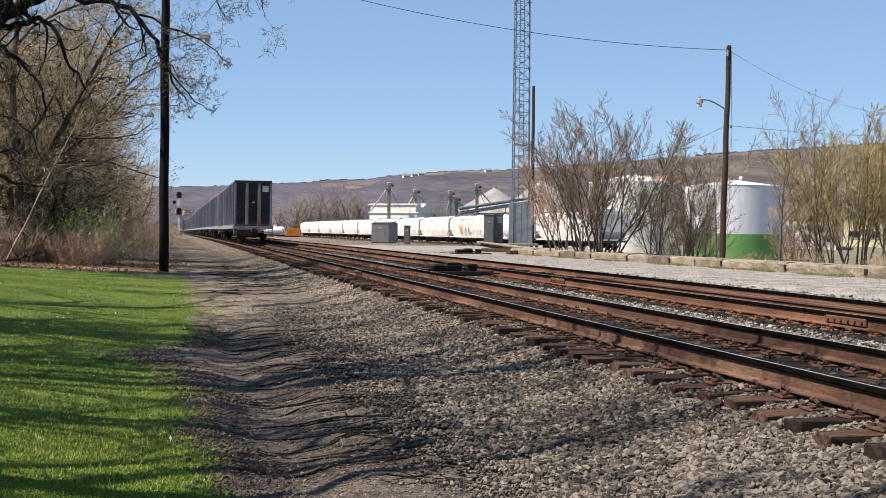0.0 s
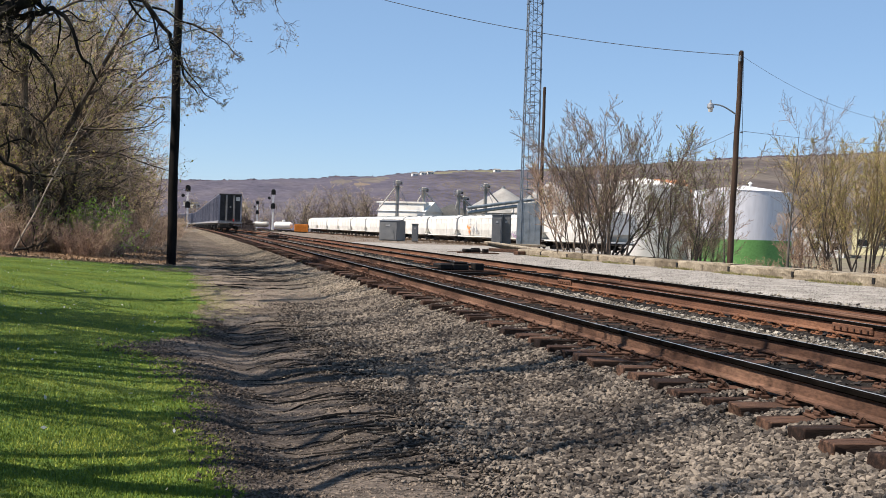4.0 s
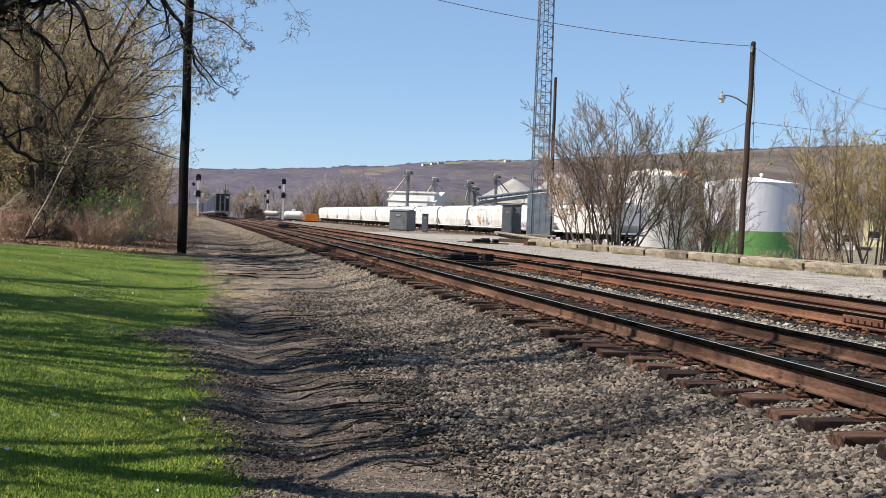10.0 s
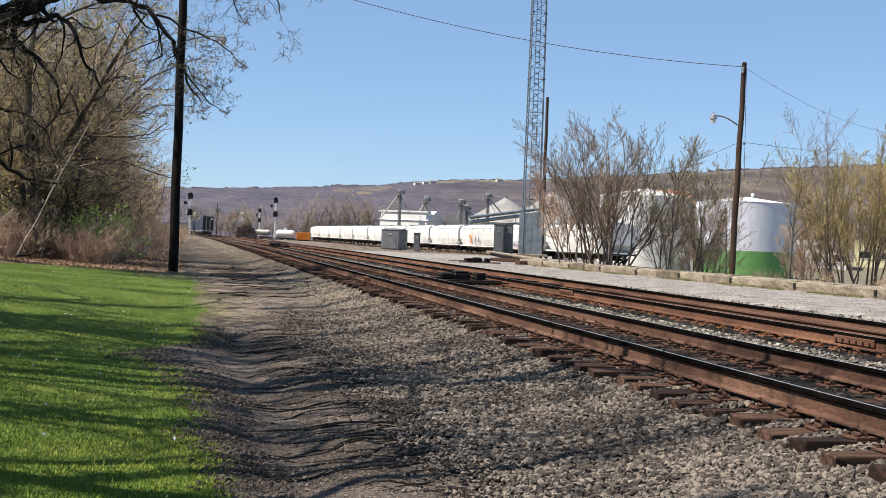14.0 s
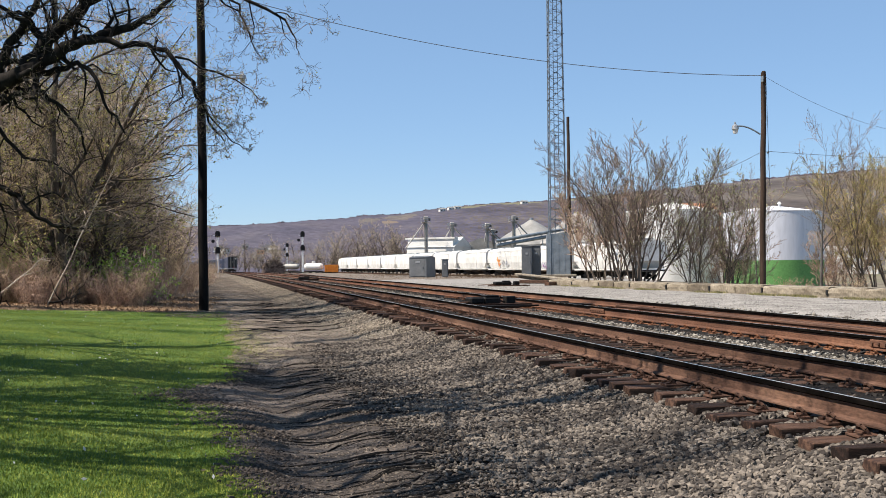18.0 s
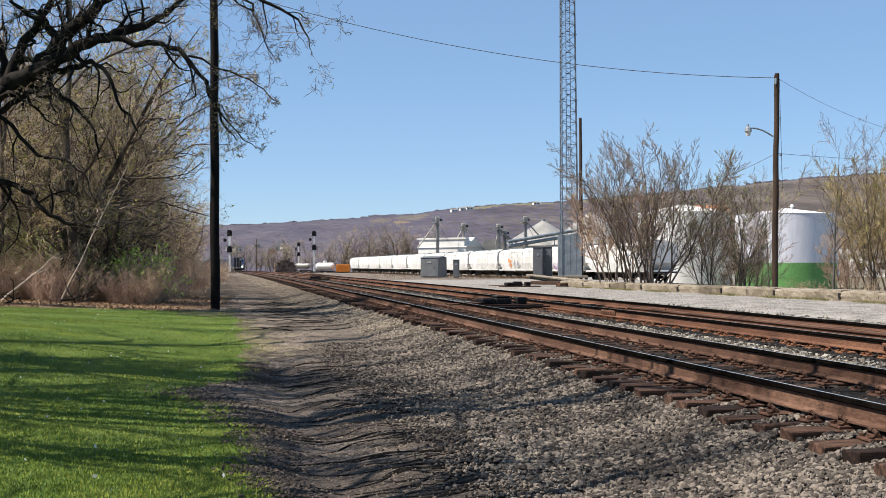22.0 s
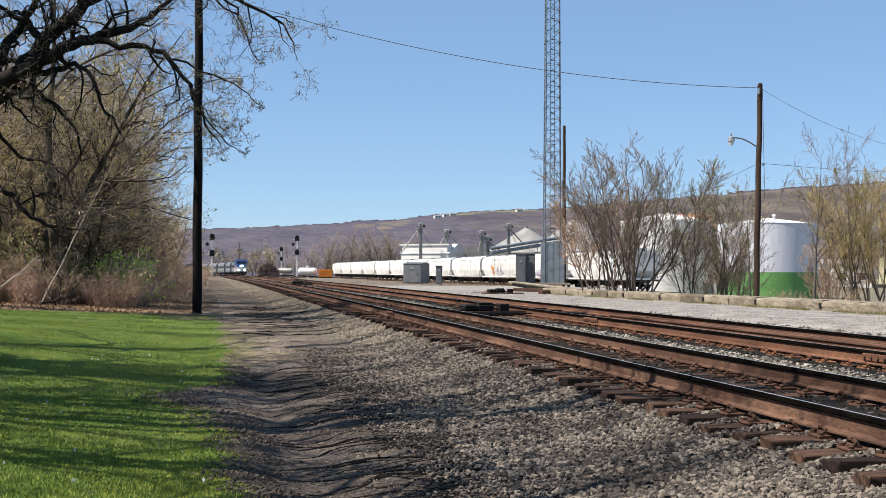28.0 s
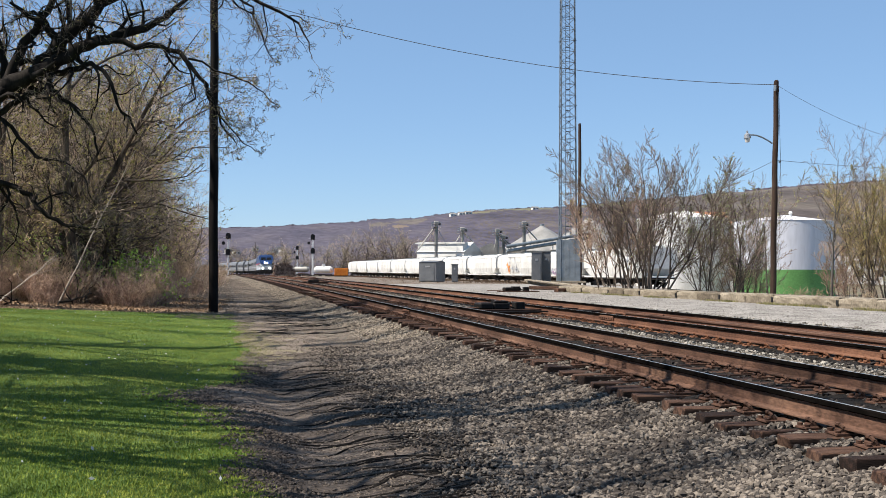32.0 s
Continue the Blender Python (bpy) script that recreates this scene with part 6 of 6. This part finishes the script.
def locomotive():
    t = thing("locomotive", (0, 0, 0), "blue and silver passenger locomotive with lit headlights", "locomotive")
    # nose at y = 0, body behind it toward +y
    side = [(0.0, 1.15), (-0.02, 1.9), (0.55, 2.75), (1.75, 4.0), (2.6, 4.35), (21.0, 4.35), (21.0, 1.15)]

    def shell(lo, hi, name, m, w):
        pts = []
        for (y0, z0), (y1, z1) in zip(side, side[1:] + side[:1]):
            for s in range(6):
                f = s / 6
                pts.append((y0 + (y1 - y0) * f, z0 + (z1 - z0) * f))
        cut = [(y, min(max(z, lo), hi)) for y, z in pts]
        bm = bmesh.new()

        def width(y, z):
            return w * (0.72 + 0.28 * min(1, max(0, y) / 1.4)) * (1.0 - 0.28 * max(0, (z - 3.7) / 0.65) ** 2)
        L_ = [bm.verts.new((-width(y, z), y, z)) for y, z in cut]
        R_ = [bm.verts.new((width(y, z), y, z)) for y, z in cut]
        n = len(cut)
        for k in range(n):
            try:
                bm.faces.new((L_[k], L_[(k + 1) % n], R_[(k + 1) % n], R_[k]))
            except ValueError:
                pass
        bm.faces.new(L_[::-1])
        bm.faces.new(R_)
        bmesh.ops.remove_doubles(bm, verts=bm.verts, dist=0.001)
        bmesh.ops.recalc_face_normals(bm, faces=bm.faces)
        return part(name, bm, m, t)
    shell(2.4, 4.35, "upper_body", M_BLUE, 1.52)
    shell(1.15, 2.39, "lower_body", M_SILVER, 1.525)
    part("red_stripe", box(3.08, 18.5, 0.14, (0, 11.5, 2.33)), M_REDSTRIPE, t)
    for s in (-1, 1):
        bm = bmesh.new()
        v = [bm.verts.new((s * x, y - 0.03, z + 0.02)) for x, y, z in ((0.08, 0.98, 3.2), (1.15, 0.98, 3.2), (1.02, 1.5, 3.74), (0.08, 1.5, 3.74))]
        bm.faces.new(v if s > 0 else v[::-1])
        bmesh.ops.solidify(bm, geom=bm.faces[:], thickness=0.03)
        part("windshield", bm, M_GLASS, t)
        part("headlight", cyl(0.16, 0.16, (s * 0.22, 0.32, 2.62), (s * 0.22, 0.12, 2.6), 14), M_HEADLIGHT, t, "glowing white headlight")
        part("ditch_light", cyl(0.15, 0.15, (s * 0.72, 0.1, 1.5), (s * 0.72, -0.06, 1.5), 14), M_HEADLIGHT, t, "glowing white ditch light")
        part("side_window", box(0.03, 0.8, 0.6, (s * 1.5, 2.4, 3.1)), M_GLASS, t)
        part("step_well", box(0.25, 0.5, 0.7, (s * 1.2, 0.7, 0.45)), M_UNDER, t)
    bm = box(2.7, 0.35, 0.62, (0, 0.15, 0.35), 0.06)
    part("pilot", bm, M_UNDER, t)
    part("coupler", box(0.35, 0.7, 0.35, (0, -0.2, 0.75), 0.05), M_UNDER, t)
    part("underframe", box(2.6, 19.5, 0.5, (0, 10.8, 0.8)), M_UNDER, t)
    for y in (4.4, 16.8):
        part("truck", bogie(bmesh.new(), y), M_UNDER, t)
    part("roof_fan", box(1.6, 4, 0.12, (0, 13, 4.33)), M_UNDER, t)
    return t


def passenger_car():
    t = thing("passenger_car", (0, 0, 0), "stainless steel passenger coach with a dark window band", "passenger car", "arriving passenger train")
    half = [(1.5, 1.0), (1.55, 1.4), (1.55, 3.2), (1.35, 3.8), (0.8, 4.1)]
    prof = half + [(-x, z) for x, z in reversed(half)]
    part("car_shell", extrude(prof, 0.3, 25.8), M_STAINLESS, t)
    for s in (-1, 1):
        for k in range(9):
            part("window", box(0.03, 1.7, 0.62, (s * 1.555, 2.2 + 2.6 * k, 2.35)), M_GLASS, t)
        part("flute_band", box(0.03, 25.2, 0.14, (s * 1.56, 13, 1.7)), M_SILVER, t)
    part("underframe", box(2.2, 20, 0.5, (0, 13, 0.55)), M_UNDER, t)
    for y in (3.4, 22.6):
        part("truck", bogie(bmesh.new(), y), M_UNDER, t)
    part("diaphragm", box(1.6, 0.5, 2.6, (0, 0.1, 1.2)), M_UNDER, t)
    return t


loco = locomotive()
coach = passenger_car()
coaches = [coach] + [copy_thing(coach, pose(0, 700 + 26 * k, 0)) for k in range(8)]


def on_track(centre, y):
    """The pose of a vehicle whose near end stands at y along a track."""
    s = 2 * max(y - 345.0, 0) / 1600
    return pose(centre - float(bend(y)), y, float(rise(y)), 0, 0, math.degrees(math.atan(s)))


def along(start, metres):
    """The y of a point so many metres further along the bending track."""
    y, left = start, metres
    while left > 0:
        step = min(1.0, left)
        y += step / math.sqrt(1 + (2 * max(y - 345.0, 0) / 1600) ** 2)
        left -= step
    return y


TIMES = [0, 2, 4, 6, 8, 10, 12, 14, 16, 18, 20, 22, 24, 26, 28, 30, 32]


# ---------- grass ----------
rng = np.random.default_rng(3)


def blades(n, x0, x1, y0, y1, h, w):
    y = y0 * (y1 / y0) ** rng.random(n)
    x = x0 + (x1 - x0) * rng.random(n)
    x = np.where(x < -0.34 * y - 1.0, -rng.random(n) * (0.34 * y + 1.0) + 0.4, x)
    ok = (x < lawn_edge(y) + rng.normal(size=n) * 0.07) & (y < lawn_end(x) + rng.normal(size=n) * 0.4)
    x, y = x[ok], y[ok]
    n = len(x)
    z = ground_z(x, y)
    hh = h * rng.uniform(0.5, 1.35, n)
    a = rng.uniform(0, 6.28, n)
    tip = np.stack([x + np.cos(a) * hh * 1.2 * rng.random(n), y + np.sin(a) * hh * 1.2 * rng.random(n), z + hh], -1)
    b = rng.uniform(0, 6.28, n)
    ww = w * (1 + y / 25)
    d = np.stack([np.cos(b) * ww, np.sin(b) * ww, np.zeros(n)], -1)
    base = np.stack([x, y, z - 0.01], -1)
    return np.stack([base - d, base + d, tip], 1).reshape(-1, 3)


def sparse(n):
    """Thin yellowing grass straying over the worn ground beside the lawn."""
    y = 20 + 16 * rng.random(n)
    x = lawn_edge(y) + np.abs(rng.normal(size=n)) * 0.3
    z, a, hh = ground_z(x, y), rng.uniform(0, 6.28, n), rng.uniform(0.015, 0.04, n)
    d = np.stack([np.cos(a), np.sin(a), np.zeros(n)], -1) * 0.008
    base = np.stack([x, y, z - 0.01], -1)
    return np.stack([base - d, base + d, base + np.stack([np.cos(a) * hh, np.sin(a) * hh, hh], -1)], 1).reshape(-1, 3)


def tufts(n, per):
    """Longer grass in scattered tufts."""
    y = np.repeat(6 * (42 / 6) ** rng.random(n), per) + 0.05 * rng.normal(size=n * per)
    x = np.repeat(0.5 - rng.random(n) * 14, per) + 0.05 * rng.normal(size=n * per)
    ok = (x > -0.34 * y - 1.0) & (x < lawn_edge(y) + 0.05) & (y < lawn_end(x))
    x, y = x[ok], y[ok]
    z, a, hh = ground_z(x, y), rng.uniform(0, 6.28, len(x)), rng.uniform(0.02, 0.055, len(x))
    tip = np.stack([x + np.cos(a) * hh * 0.8, y + np.sin(a) * hh * 0.8, z + hh], -1)
    d = np.stack([-np.sin(a), np.cos(a), np.zeros(len(x))], -1) * 0.005
    base = np.stack([x, y, z - 0.01], -1)
    return np.stack([base - d, base + d, tip], 1).reshape(-1, 3)


gv = np.concatenate([blades(480000, -16, 0.6, 5.5, 46, 0.018, 0.0036), tufts(1500, 14), sparse(2600)])
tagged(new("lawn_grass", raw_mesh("lawn_grass", gv, np.arange(len(gv)), 3, M_BLADE)), "short bright green mown grass with longer tufts", "grass", kind="stuff")
fx = rng.uniform(-10, 0.2, 700)
fy = rng.uniform(6, 40, 700)
ok = fx > -0.34 * fy - 0.8
fp = np.stack([fx[ok], fy[ok], ground_z(fx[ok], fy[ok]) + 0.05], -1)
tagged(new("lawn_flowers", leaf_mesh("lawn_flowers", fp, 0.028, rng, M_LENS)), "tiny white flowers scattered in the grass", "flowers", kind="stuff")
lx = rng.uniform(-14, 0.5, 22000)
ly = 37 + rng.random(22000) ** 1.3 * 26
lp_ = np.stack([lx, ly, ground_z(lx, ly) + 0.03], -1)
lp_ = lp_[(lx < lawn_edge(ly) - 0.5 + 0.03 * (ly - 43)) & (ly > lawn_end(lx) - 0.4)]
tagged(new("fallen_leaves", leaf_mesh("fallen_leaves", lp_, 0.055, rng, M_LITTER)), "dry brown leaves under the trees", "leaves", kind="stuff")

wy = 104 + 90 * rng.random(16000)
wx = 40 + 6 * rng.normal(size=16000) - 8 * rng.random(16000)
ok = (np.sin(wx * 0.5) + np.sin(wy * 0.23) > -0.3) & (wx > 12 + (wy - 104) * 0.1)
wx, wy = wx[ok], wy[ok]
wz = ground_z(wx, wy)
hh = rng.uniform(0.05, 0.3, len(wx))
wv = np.stack([np.stack([wx - 0.025, wy, wz], -1), np.stack([wx + 0.025, wy, wz], -1), np.stack([wx + rng.normal(size=len(wx)) * 0.15, wy, wz + hh], -1)], 1).reshape(-1, 3)
tagged(new("yard_weeds", raw_mesh("yard_weeds", wv, np.arange(len(wv)), 3, M_LITTER)), "dry brown weeds across the yard by the hopper cars", "weeds", kind="stuff")

# ---------- ballast and gravel ----------
g = (1 + 5 ** 0.5) / 2
ICO = np.array([(-1, g, 0), (1, g, 0), (-1, -g, 0), (1, -g, 0), (0, -1, g), (0, 1, g), (0, -1, -g), (0, 1, -g), (g, 0, -1), (g, 0, 1), (-g, 0, -1), (-g, 0, 1)]) / 1.9
ICOF = np.array([(0, 11, 5), (0, 5, 1), (0, 1, 7), (0, 7, 10), (0, 10, 11), (1, 5, 9), (5, 11, 4), (11, 10, 2), (10, 7, 6), (7, 1, 8), (3, 9, 4), (3, 4, 2), (3, 2, 6), (3, 6, 8), (3, 8, 9), (4, 9, 5), (2, 4, 11), (6, 2, 10), (8, 6, 7), (9, 8, 1)])
OCT = np.array([(1, 0, 0), (-1, 0, 0), (0, 1, 0), (0, -1, 0), (0, 0, 1), (0, 0, -1)], float)
OCTF = np.array([(0, 2, 4), (2, 1, 4), (1, 3, 4), (3, 0, 4), (2, 0, 5), (1, 2, 5), (3, 1, 5), (0, 3, 5)])


CUBE = np.array([(-1, -1, -1), (1, -1, -1), (1, 1, -1), (-1, 1, -1), (-1, -1, 1), (1, -1, 1), (1, 1, 1), (-1, 1, 1)]) * 0.62
CUBEF = np.array([(0, 2, 1), (0, 3, 2), (4, 5, 6), (4, 6, 7), (0, 1, 5), (0, 5, 4), (1, 2, 6), (1, 6, 5), (2, 3, 7), (2, 7, 6), (3, 0, 4), (3, 4, 7)])


def stones(name, label, x, y, lift, size, material, shape=(ICO, ICOF)):
    n = len(x)
    s0, f0 = shape
    k = len(s0)
    v = (s0[None] + rng.normal(size=(n, k, 3)) * (0.2 if k == 8 else 0.14 if k == 12 else 0.0)) * rng.uniform(0.62, 1.25, (n, k, 1)) * rng.uniform(0.6, 1.3, (n, 1, 3)) * np.asarray(size)[:, None, None]
    a, b = rng.uniform(0, 6.28, n), rng.uniform(0, 6.28, n)
    ca_, sa_, cb_, sb_ = np.cos(a), np.sin(a), np.cos(b), np.sin(b)
    vx, vy, vz = v[..., 0], v[..., 1], v[..., 2]
    vy, vz = vy * cb_[:, None] - vz * sb_[:, None], vy * sb_[:, None] + vz * cb_[:, None]
    vx, vy = vx * ca_[:, None] - vy * sa_[:, None], vx * sa_[:, None] + vy * ca_[:, None]
    z = ground_z(x, y) + lift
    v = np.stack([vx + x[:, None], vy + y[:, None], vz * 0.8 + z[:, None]], -1).reshape(-1, 3)
    f = (np.arange(n)[:, None, None] * k + f0[None]).reshape(-1)
    return tagged(new(name, raw_mesh(name, v, f, 3, material)), label, "gravel", kind="stuff")


def spread_y(n, y0, y1):
    return y0 * (y1 / y0) ** rng.random(n)


def off_ties(x, y, centre, start):
    """Whether a place lies clear of a track's ties."""
    return (np.abs(x - centre) > 1.36) | (np.abs(((y - start) / 0.495 + 0.5) % 1 - 0.5) > 0.34)


n = 76000                                    # the near shoulder, coarse grey stone
y = spread_y(n, 5.0, 24)
x = 4.5 - 2.6 * rng.random(n) ** 1.05 + 0.24 * rng.normal(size=n)
ok = off_ties(x, y, 5.32, 3.0)
x, y = x[ok], y[ok]
n = len(x)
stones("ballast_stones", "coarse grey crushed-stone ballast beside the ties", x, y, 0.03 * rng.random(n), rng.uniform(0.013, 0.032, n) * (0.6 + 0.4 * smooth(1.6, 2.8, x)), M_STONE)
n = 74000                                    # and farther along it
y = spread_y(n, 18, 230)
x = 4.5 - (1.35 + 0.35 * smooth(40, 60, y)) * rng.random(n) ** 0.95 + 0.12 * rng.normal(size=n)
ok = off_ties(x, y, 5.32, 3.0)
x, y = x[ok], y[ok]
n = len(x)
stones("ballast_stones", "crushed-stone ballast on the shoulder along the line", x, y, 0.012 * rng.random(n), rng.uniform(0.014, 0.034, n) * (1 + np.maximum(y - 60, 0) / 110), M_STONESUNLIT, (OCT, OCTF))
n = 52000                                    # in and between the tracks
y = spread_y(n, 6.5, 230)
x = 4.1 + 8.2 * rng.random(n)
inner = ((np.abs(x - 5.32) < 1.35) | (np.abs(x - 9.14) < 1.35))
on_tie = ~(off_ties(x, y, 5.32, 3.0) & off_ties(x, y, 9.14, 10.0))
x, y = x[~on_tie], y[~on_tie]
inner = inner[~on_tie]
for sel, m, lab in ((inner & (y < 48), M_STONEDARK, "dark ballast between the rails"), (inner & (y >= 48), M_STONESUNLIT, "paler ballast between the rails farther along"), (~inner, M_STONELIGHT, "pale crushed-stone ballast between the two tracks")):
    stones("ballast_stones", lab, x[sel], y[sel], 0.02 * rng.random(sel.sum()) - 0.012 * (m is M_STONEDARK), rng.uniform(0.02, 0.042, sel.sum()) * (1 + np.maximum(y[sel] - 60, 0) / 110), m, (CUBE, CUBEF))
n = 22000                                    # finer stone filling the space between the tracks
y = spread_y(n, 8, 60)
x = np.where(rng.random(n) < 0.6, 6.75 + 1.05 * rng.random(n), 10.5 + 1.6 * rng.random(n))
stones("ballast_stones", "fine pale crushed stone filling the space between the tracks", x, y, 0.012 * rng.random(n), rng.uniform(0.012, 0.027, n), M_STONELIGHT, (OCT, OCTF))
n = 30000
y = spread_y(n, 14, 75)
x = 11.6 + 6.0 * rng.random(n)
stones("lot_gravel", "loose pale gravel on the yard", x, y, 0.0, rng.uniform(0.008, 0.022, n), M_LOT, (OCT, OCTF))
n = 5200                                     # weeds along the foot of the curb
y = spread_y(n, 20, 62)
x = 17.42 - 0.35 * rng.random(n) ** 2 + 0.1 * np.sin(y * 2.2)
keep = np.sin(y * 1.1) + np.sin(y * 0.37 + 1) > -0.2
x, y = x[keep], y[keep]
z = ground_z(x, y)
hh = rng.uniform(0.03, 0.1, len(x))
a_ = rng.uniform(0, 6.28, len(x))
wv = np.stack([np.stack([x - 0.012, y, z], -1), np.stack([x + 0.012, y, z], -1), np.stack([x + np.cos(a_) * hh * 0.5, y + np.sin(a_) * hh * 0.5, z + hh], -1)], 1).reshape(-1, 3)
tagged(new("curb_weeds", raw_mesh("curb_weeds", wv, np.arange(len(wv)), 3, M_WEED)), "dry yellow-green weeds along the curb", "weeds", kind="stuff")
n = 56000                                    # small stone on the path
y = spread_y(n, 5.2, 220)
x = 0.35 + 2.6 * rng.random(n) ** 0.75
keep = (y > 17 + 3 * rng.random(n)) | (x > 1.9) | (rng.random(n) < 0.6)
x, y = x[keep], y[keep]
n = len(x)
near_ = y < 24
stones("path_gravel", "small dark cinders on the dirt path", x[near_], y[near_], 0.0, rng.uniform(0.006, 0.018, near_.sum()), M_DIRT, (OCT, OCTF))
x, y = x[~near_], y[~near_]
n = len(x)
stones("path_gravel", "small loose gravel and cinders on the dirt path", x, y, 0.0, rng.uniform(0.006, 0.018, n) * (1 + y / 90), M_DIRT, (OCT, OCTF))
n = 9000
y = spread_y(n, 6, 20)
x = lawn_edge(y) + 0.06 + 0.13 * rng.normal(size=n) * (1 + 0.8 * np.exp(-((y - 14.2) / 2.2) ** 2))
stones("soil_clods", "dark clods along the torn edge of the lawn", x, y, 0.004, rng.uniform(0.006, 0.03, n) * rng.uniform(0.5, 1.0, n), M_CINDERSHADE)

n = 34000
y = spread_y(n, 5.6, 23)
x = 0.3 + 2.5 * rng.random(n)
ok = x > lawn_edge(y)
x, y = x[ok], y[ok]
light_ = rng.random(len(x)) < 0.25
for sel, m, lab in ((light_, M_STONE, "small grey stones pressed into the cinder path"), (~light_, M_CINDERSHADE, "fine black cinders covering the path")):
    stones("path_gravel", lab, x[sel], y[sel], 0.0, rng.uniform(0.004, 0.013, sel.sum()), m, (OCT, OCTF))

n = 12000
y = spread_y(n, 38, 170)
x = -1.4 + 2.0 * rng.random(n)
stones("path_gravel", "dull dirt and gravel along the brush", x, y, 0.0, rng.uniform(0.01, 0.028, n) * (1 + y / 120), M_DIRT, (OCT, OCTF))

shade_strips = []                                   # near-black strips across the path, drawn as branch shade
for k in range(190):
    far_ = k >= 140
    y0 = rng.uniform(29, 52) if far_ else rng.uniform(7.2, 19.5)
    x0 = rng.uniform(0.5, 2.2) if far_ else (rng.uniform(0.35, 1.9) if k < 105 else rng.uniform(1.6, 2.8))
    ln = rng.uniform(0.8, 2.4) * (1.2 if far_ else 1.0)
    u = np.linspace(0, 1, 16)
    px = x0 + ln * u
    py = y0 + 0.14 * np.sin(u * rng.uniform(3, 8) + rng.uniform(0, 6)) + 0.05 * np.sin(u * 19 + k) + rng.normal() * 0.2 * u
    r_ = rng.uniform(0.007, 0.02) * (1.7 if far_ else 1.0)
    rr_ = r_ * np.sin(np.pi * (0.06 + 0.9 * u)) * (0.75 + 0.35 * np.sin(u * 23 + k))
    shade_strips.append((np.stack([px, py, ground_z(px, py) + 0.1 * rr_], -1), rr_ + 0.002, 5))
tagged(new("path_shade_strips", tube_mesh("path_shade_strips", shade_strips, M_BALLASTSHADE)), "thin dark strips imitating branch shade across the dirt path", "soil", kind="stuff")

# ---------- ties, plates and clips ----------
rt = random.Random(21)
plate_bm = box(0.36, 0.19, 0.02, (0, 0, 0), 0.004)
for s in (-1, 1):
    cyl(0.018, 0.024, (s * 0.155, 0.06, 0.012), (s * 0.155, 0.06, 0.042), 6, into=plate_bm)
    cyl(0.018, 0.024, (s * 0.155, -0.065, 0.012), (s * 0.155, -0.065, 0.036), 6, into=plate_bm)
    box(0.05, 0.09, 0.03, (s * 0.105, 0.0, 0.015), 0.006, into=plate_bm)
    arch = [(s * (0.085 + 0.035 * math.sin(u)), -0.062 * math.cos(u), 0.03 + 0.05 * math.sin(u)) for u in (-0.3, 0.5, 1.2, 1.95, 2.65, 3.45)]
    for p0, p1 in zip(arch, arch[1:]):
        cyl(0.015, 0.015, p0, p1, 6, into=plate_bm)
plates = {}
for key, mt in (("near", M_RUST), ("far", M_RUSTCLIP)):
    me = bpy.data.meshes.new("tie_plate")
    plate_bm.to_mesh(me)
    me.materials.append(mt)
    plates[key] = me
plate_bm.free()
tie_meshes = []
for k in range(6):
    bm = box(2.6, 0.225, 0.16, (0, 0, -0.16))
    bmesh.ops.subdivide_edges(bm, edges=[e for e in bm.edges if abs(e.verts[0].co.x - e.verts[1].co.x) > 1], cuts=6)
    for v in bm.verts:
        v.co += Vector((rt.uniform(-0.03, 0.03) if abs(v.co.x) > 1.2 else 0, rt.uniform(-0.012, 0.012), rt.uniform(-0.012, 0.004)))
    bmesh.ops.bevel(bm, geom=bm.edges[:], offset=0.008, segments=1, affect="EDGES")
    me = bpy.data.meshes.new("tie")
    bm.to_mesh(me)
    bm.free()
    me.materials.append(M_TIE)
    tie_meshes.append(me)


def lay_ties(key, y0, y1, plated):
    centre, lift = TRACKS[key]
    y = y0
    while y < y1:
        tie = new("tie", tie_meshes[rt.randrange(6)])
        tie.parent = track_objs[key]
        tie.matrix_basis = pose(centre + rt.uniform(-0.09, 0.06), y + rt.uniform(-0.03, 0.03), float(rise(y)) - 0.21 + rt.uniform(-0.02, 0.0), rt.uniform(-3, 3), -1.0 if key == "far" else rt.uniform(-0.8, 0.5), rt.uniform(-1.6, 1.6))
        if y < plated:
            for s in (-0.752, 0.752):
                p = new("tie_plate", plates[key])
                p.parent = tie
                p.matrix_basis = pose(s, 0, 0.0)
        y += 0.495


lay_ties("near", 3.0, 66, 44)
lay_ties("far", 10.0, 66, 44)
for key in ("near", "far"):                   # farther ties, too small to tell apart
    centre, lift = TRACKS[key]
    y = np.arange(66, 345, 0.495)
    V = []
    for yy in y:
        z = float(rise(yy)) - 0.2
        V.append([(centre + sx * 1.3, yy + sy * 0.11, z + sz) for sz in (-0.15, 0) for sx, sy in ((-1, -1), (1, -1), (1, 1), (-1, 1))])
    V = np.array(V).reshape(-1, 3)
    fq = np.array([(4, 5, 6, 7), (0, 1, 5, 4), (1, 2, 6, 5), (2, 3, 7, 6), (3, 0, 4, 7)])
    F = (np.arange(len(y))[:, None, None] * 8 + fq[None]).reshape(-1)
    ob = tagged(new("far_ties", raw_mesh("far_ties", V, F, 4, M_TIE)), kind="stuff")
    ob.parent = track_objs[key]


# ---------- what moves ----------
def motions():
    for k, car in enumerate(cars):
        walk(car, [(t, on_track(5.32, along(84.0 + 13.7 * t, CAR * k))) for t in TIMES])
    walk(loco, [(t, on_track(9.14, 262.0 + 16.0 * (32 - t))) for t in TIMES])
    for k, car in enumerate(coaches):
        walk(car, [(t, on_track(9.14, along(262.0 + 16.0 * (32 - t), 22.2 + 26.2 * k))) for t in TIMES])


motions()
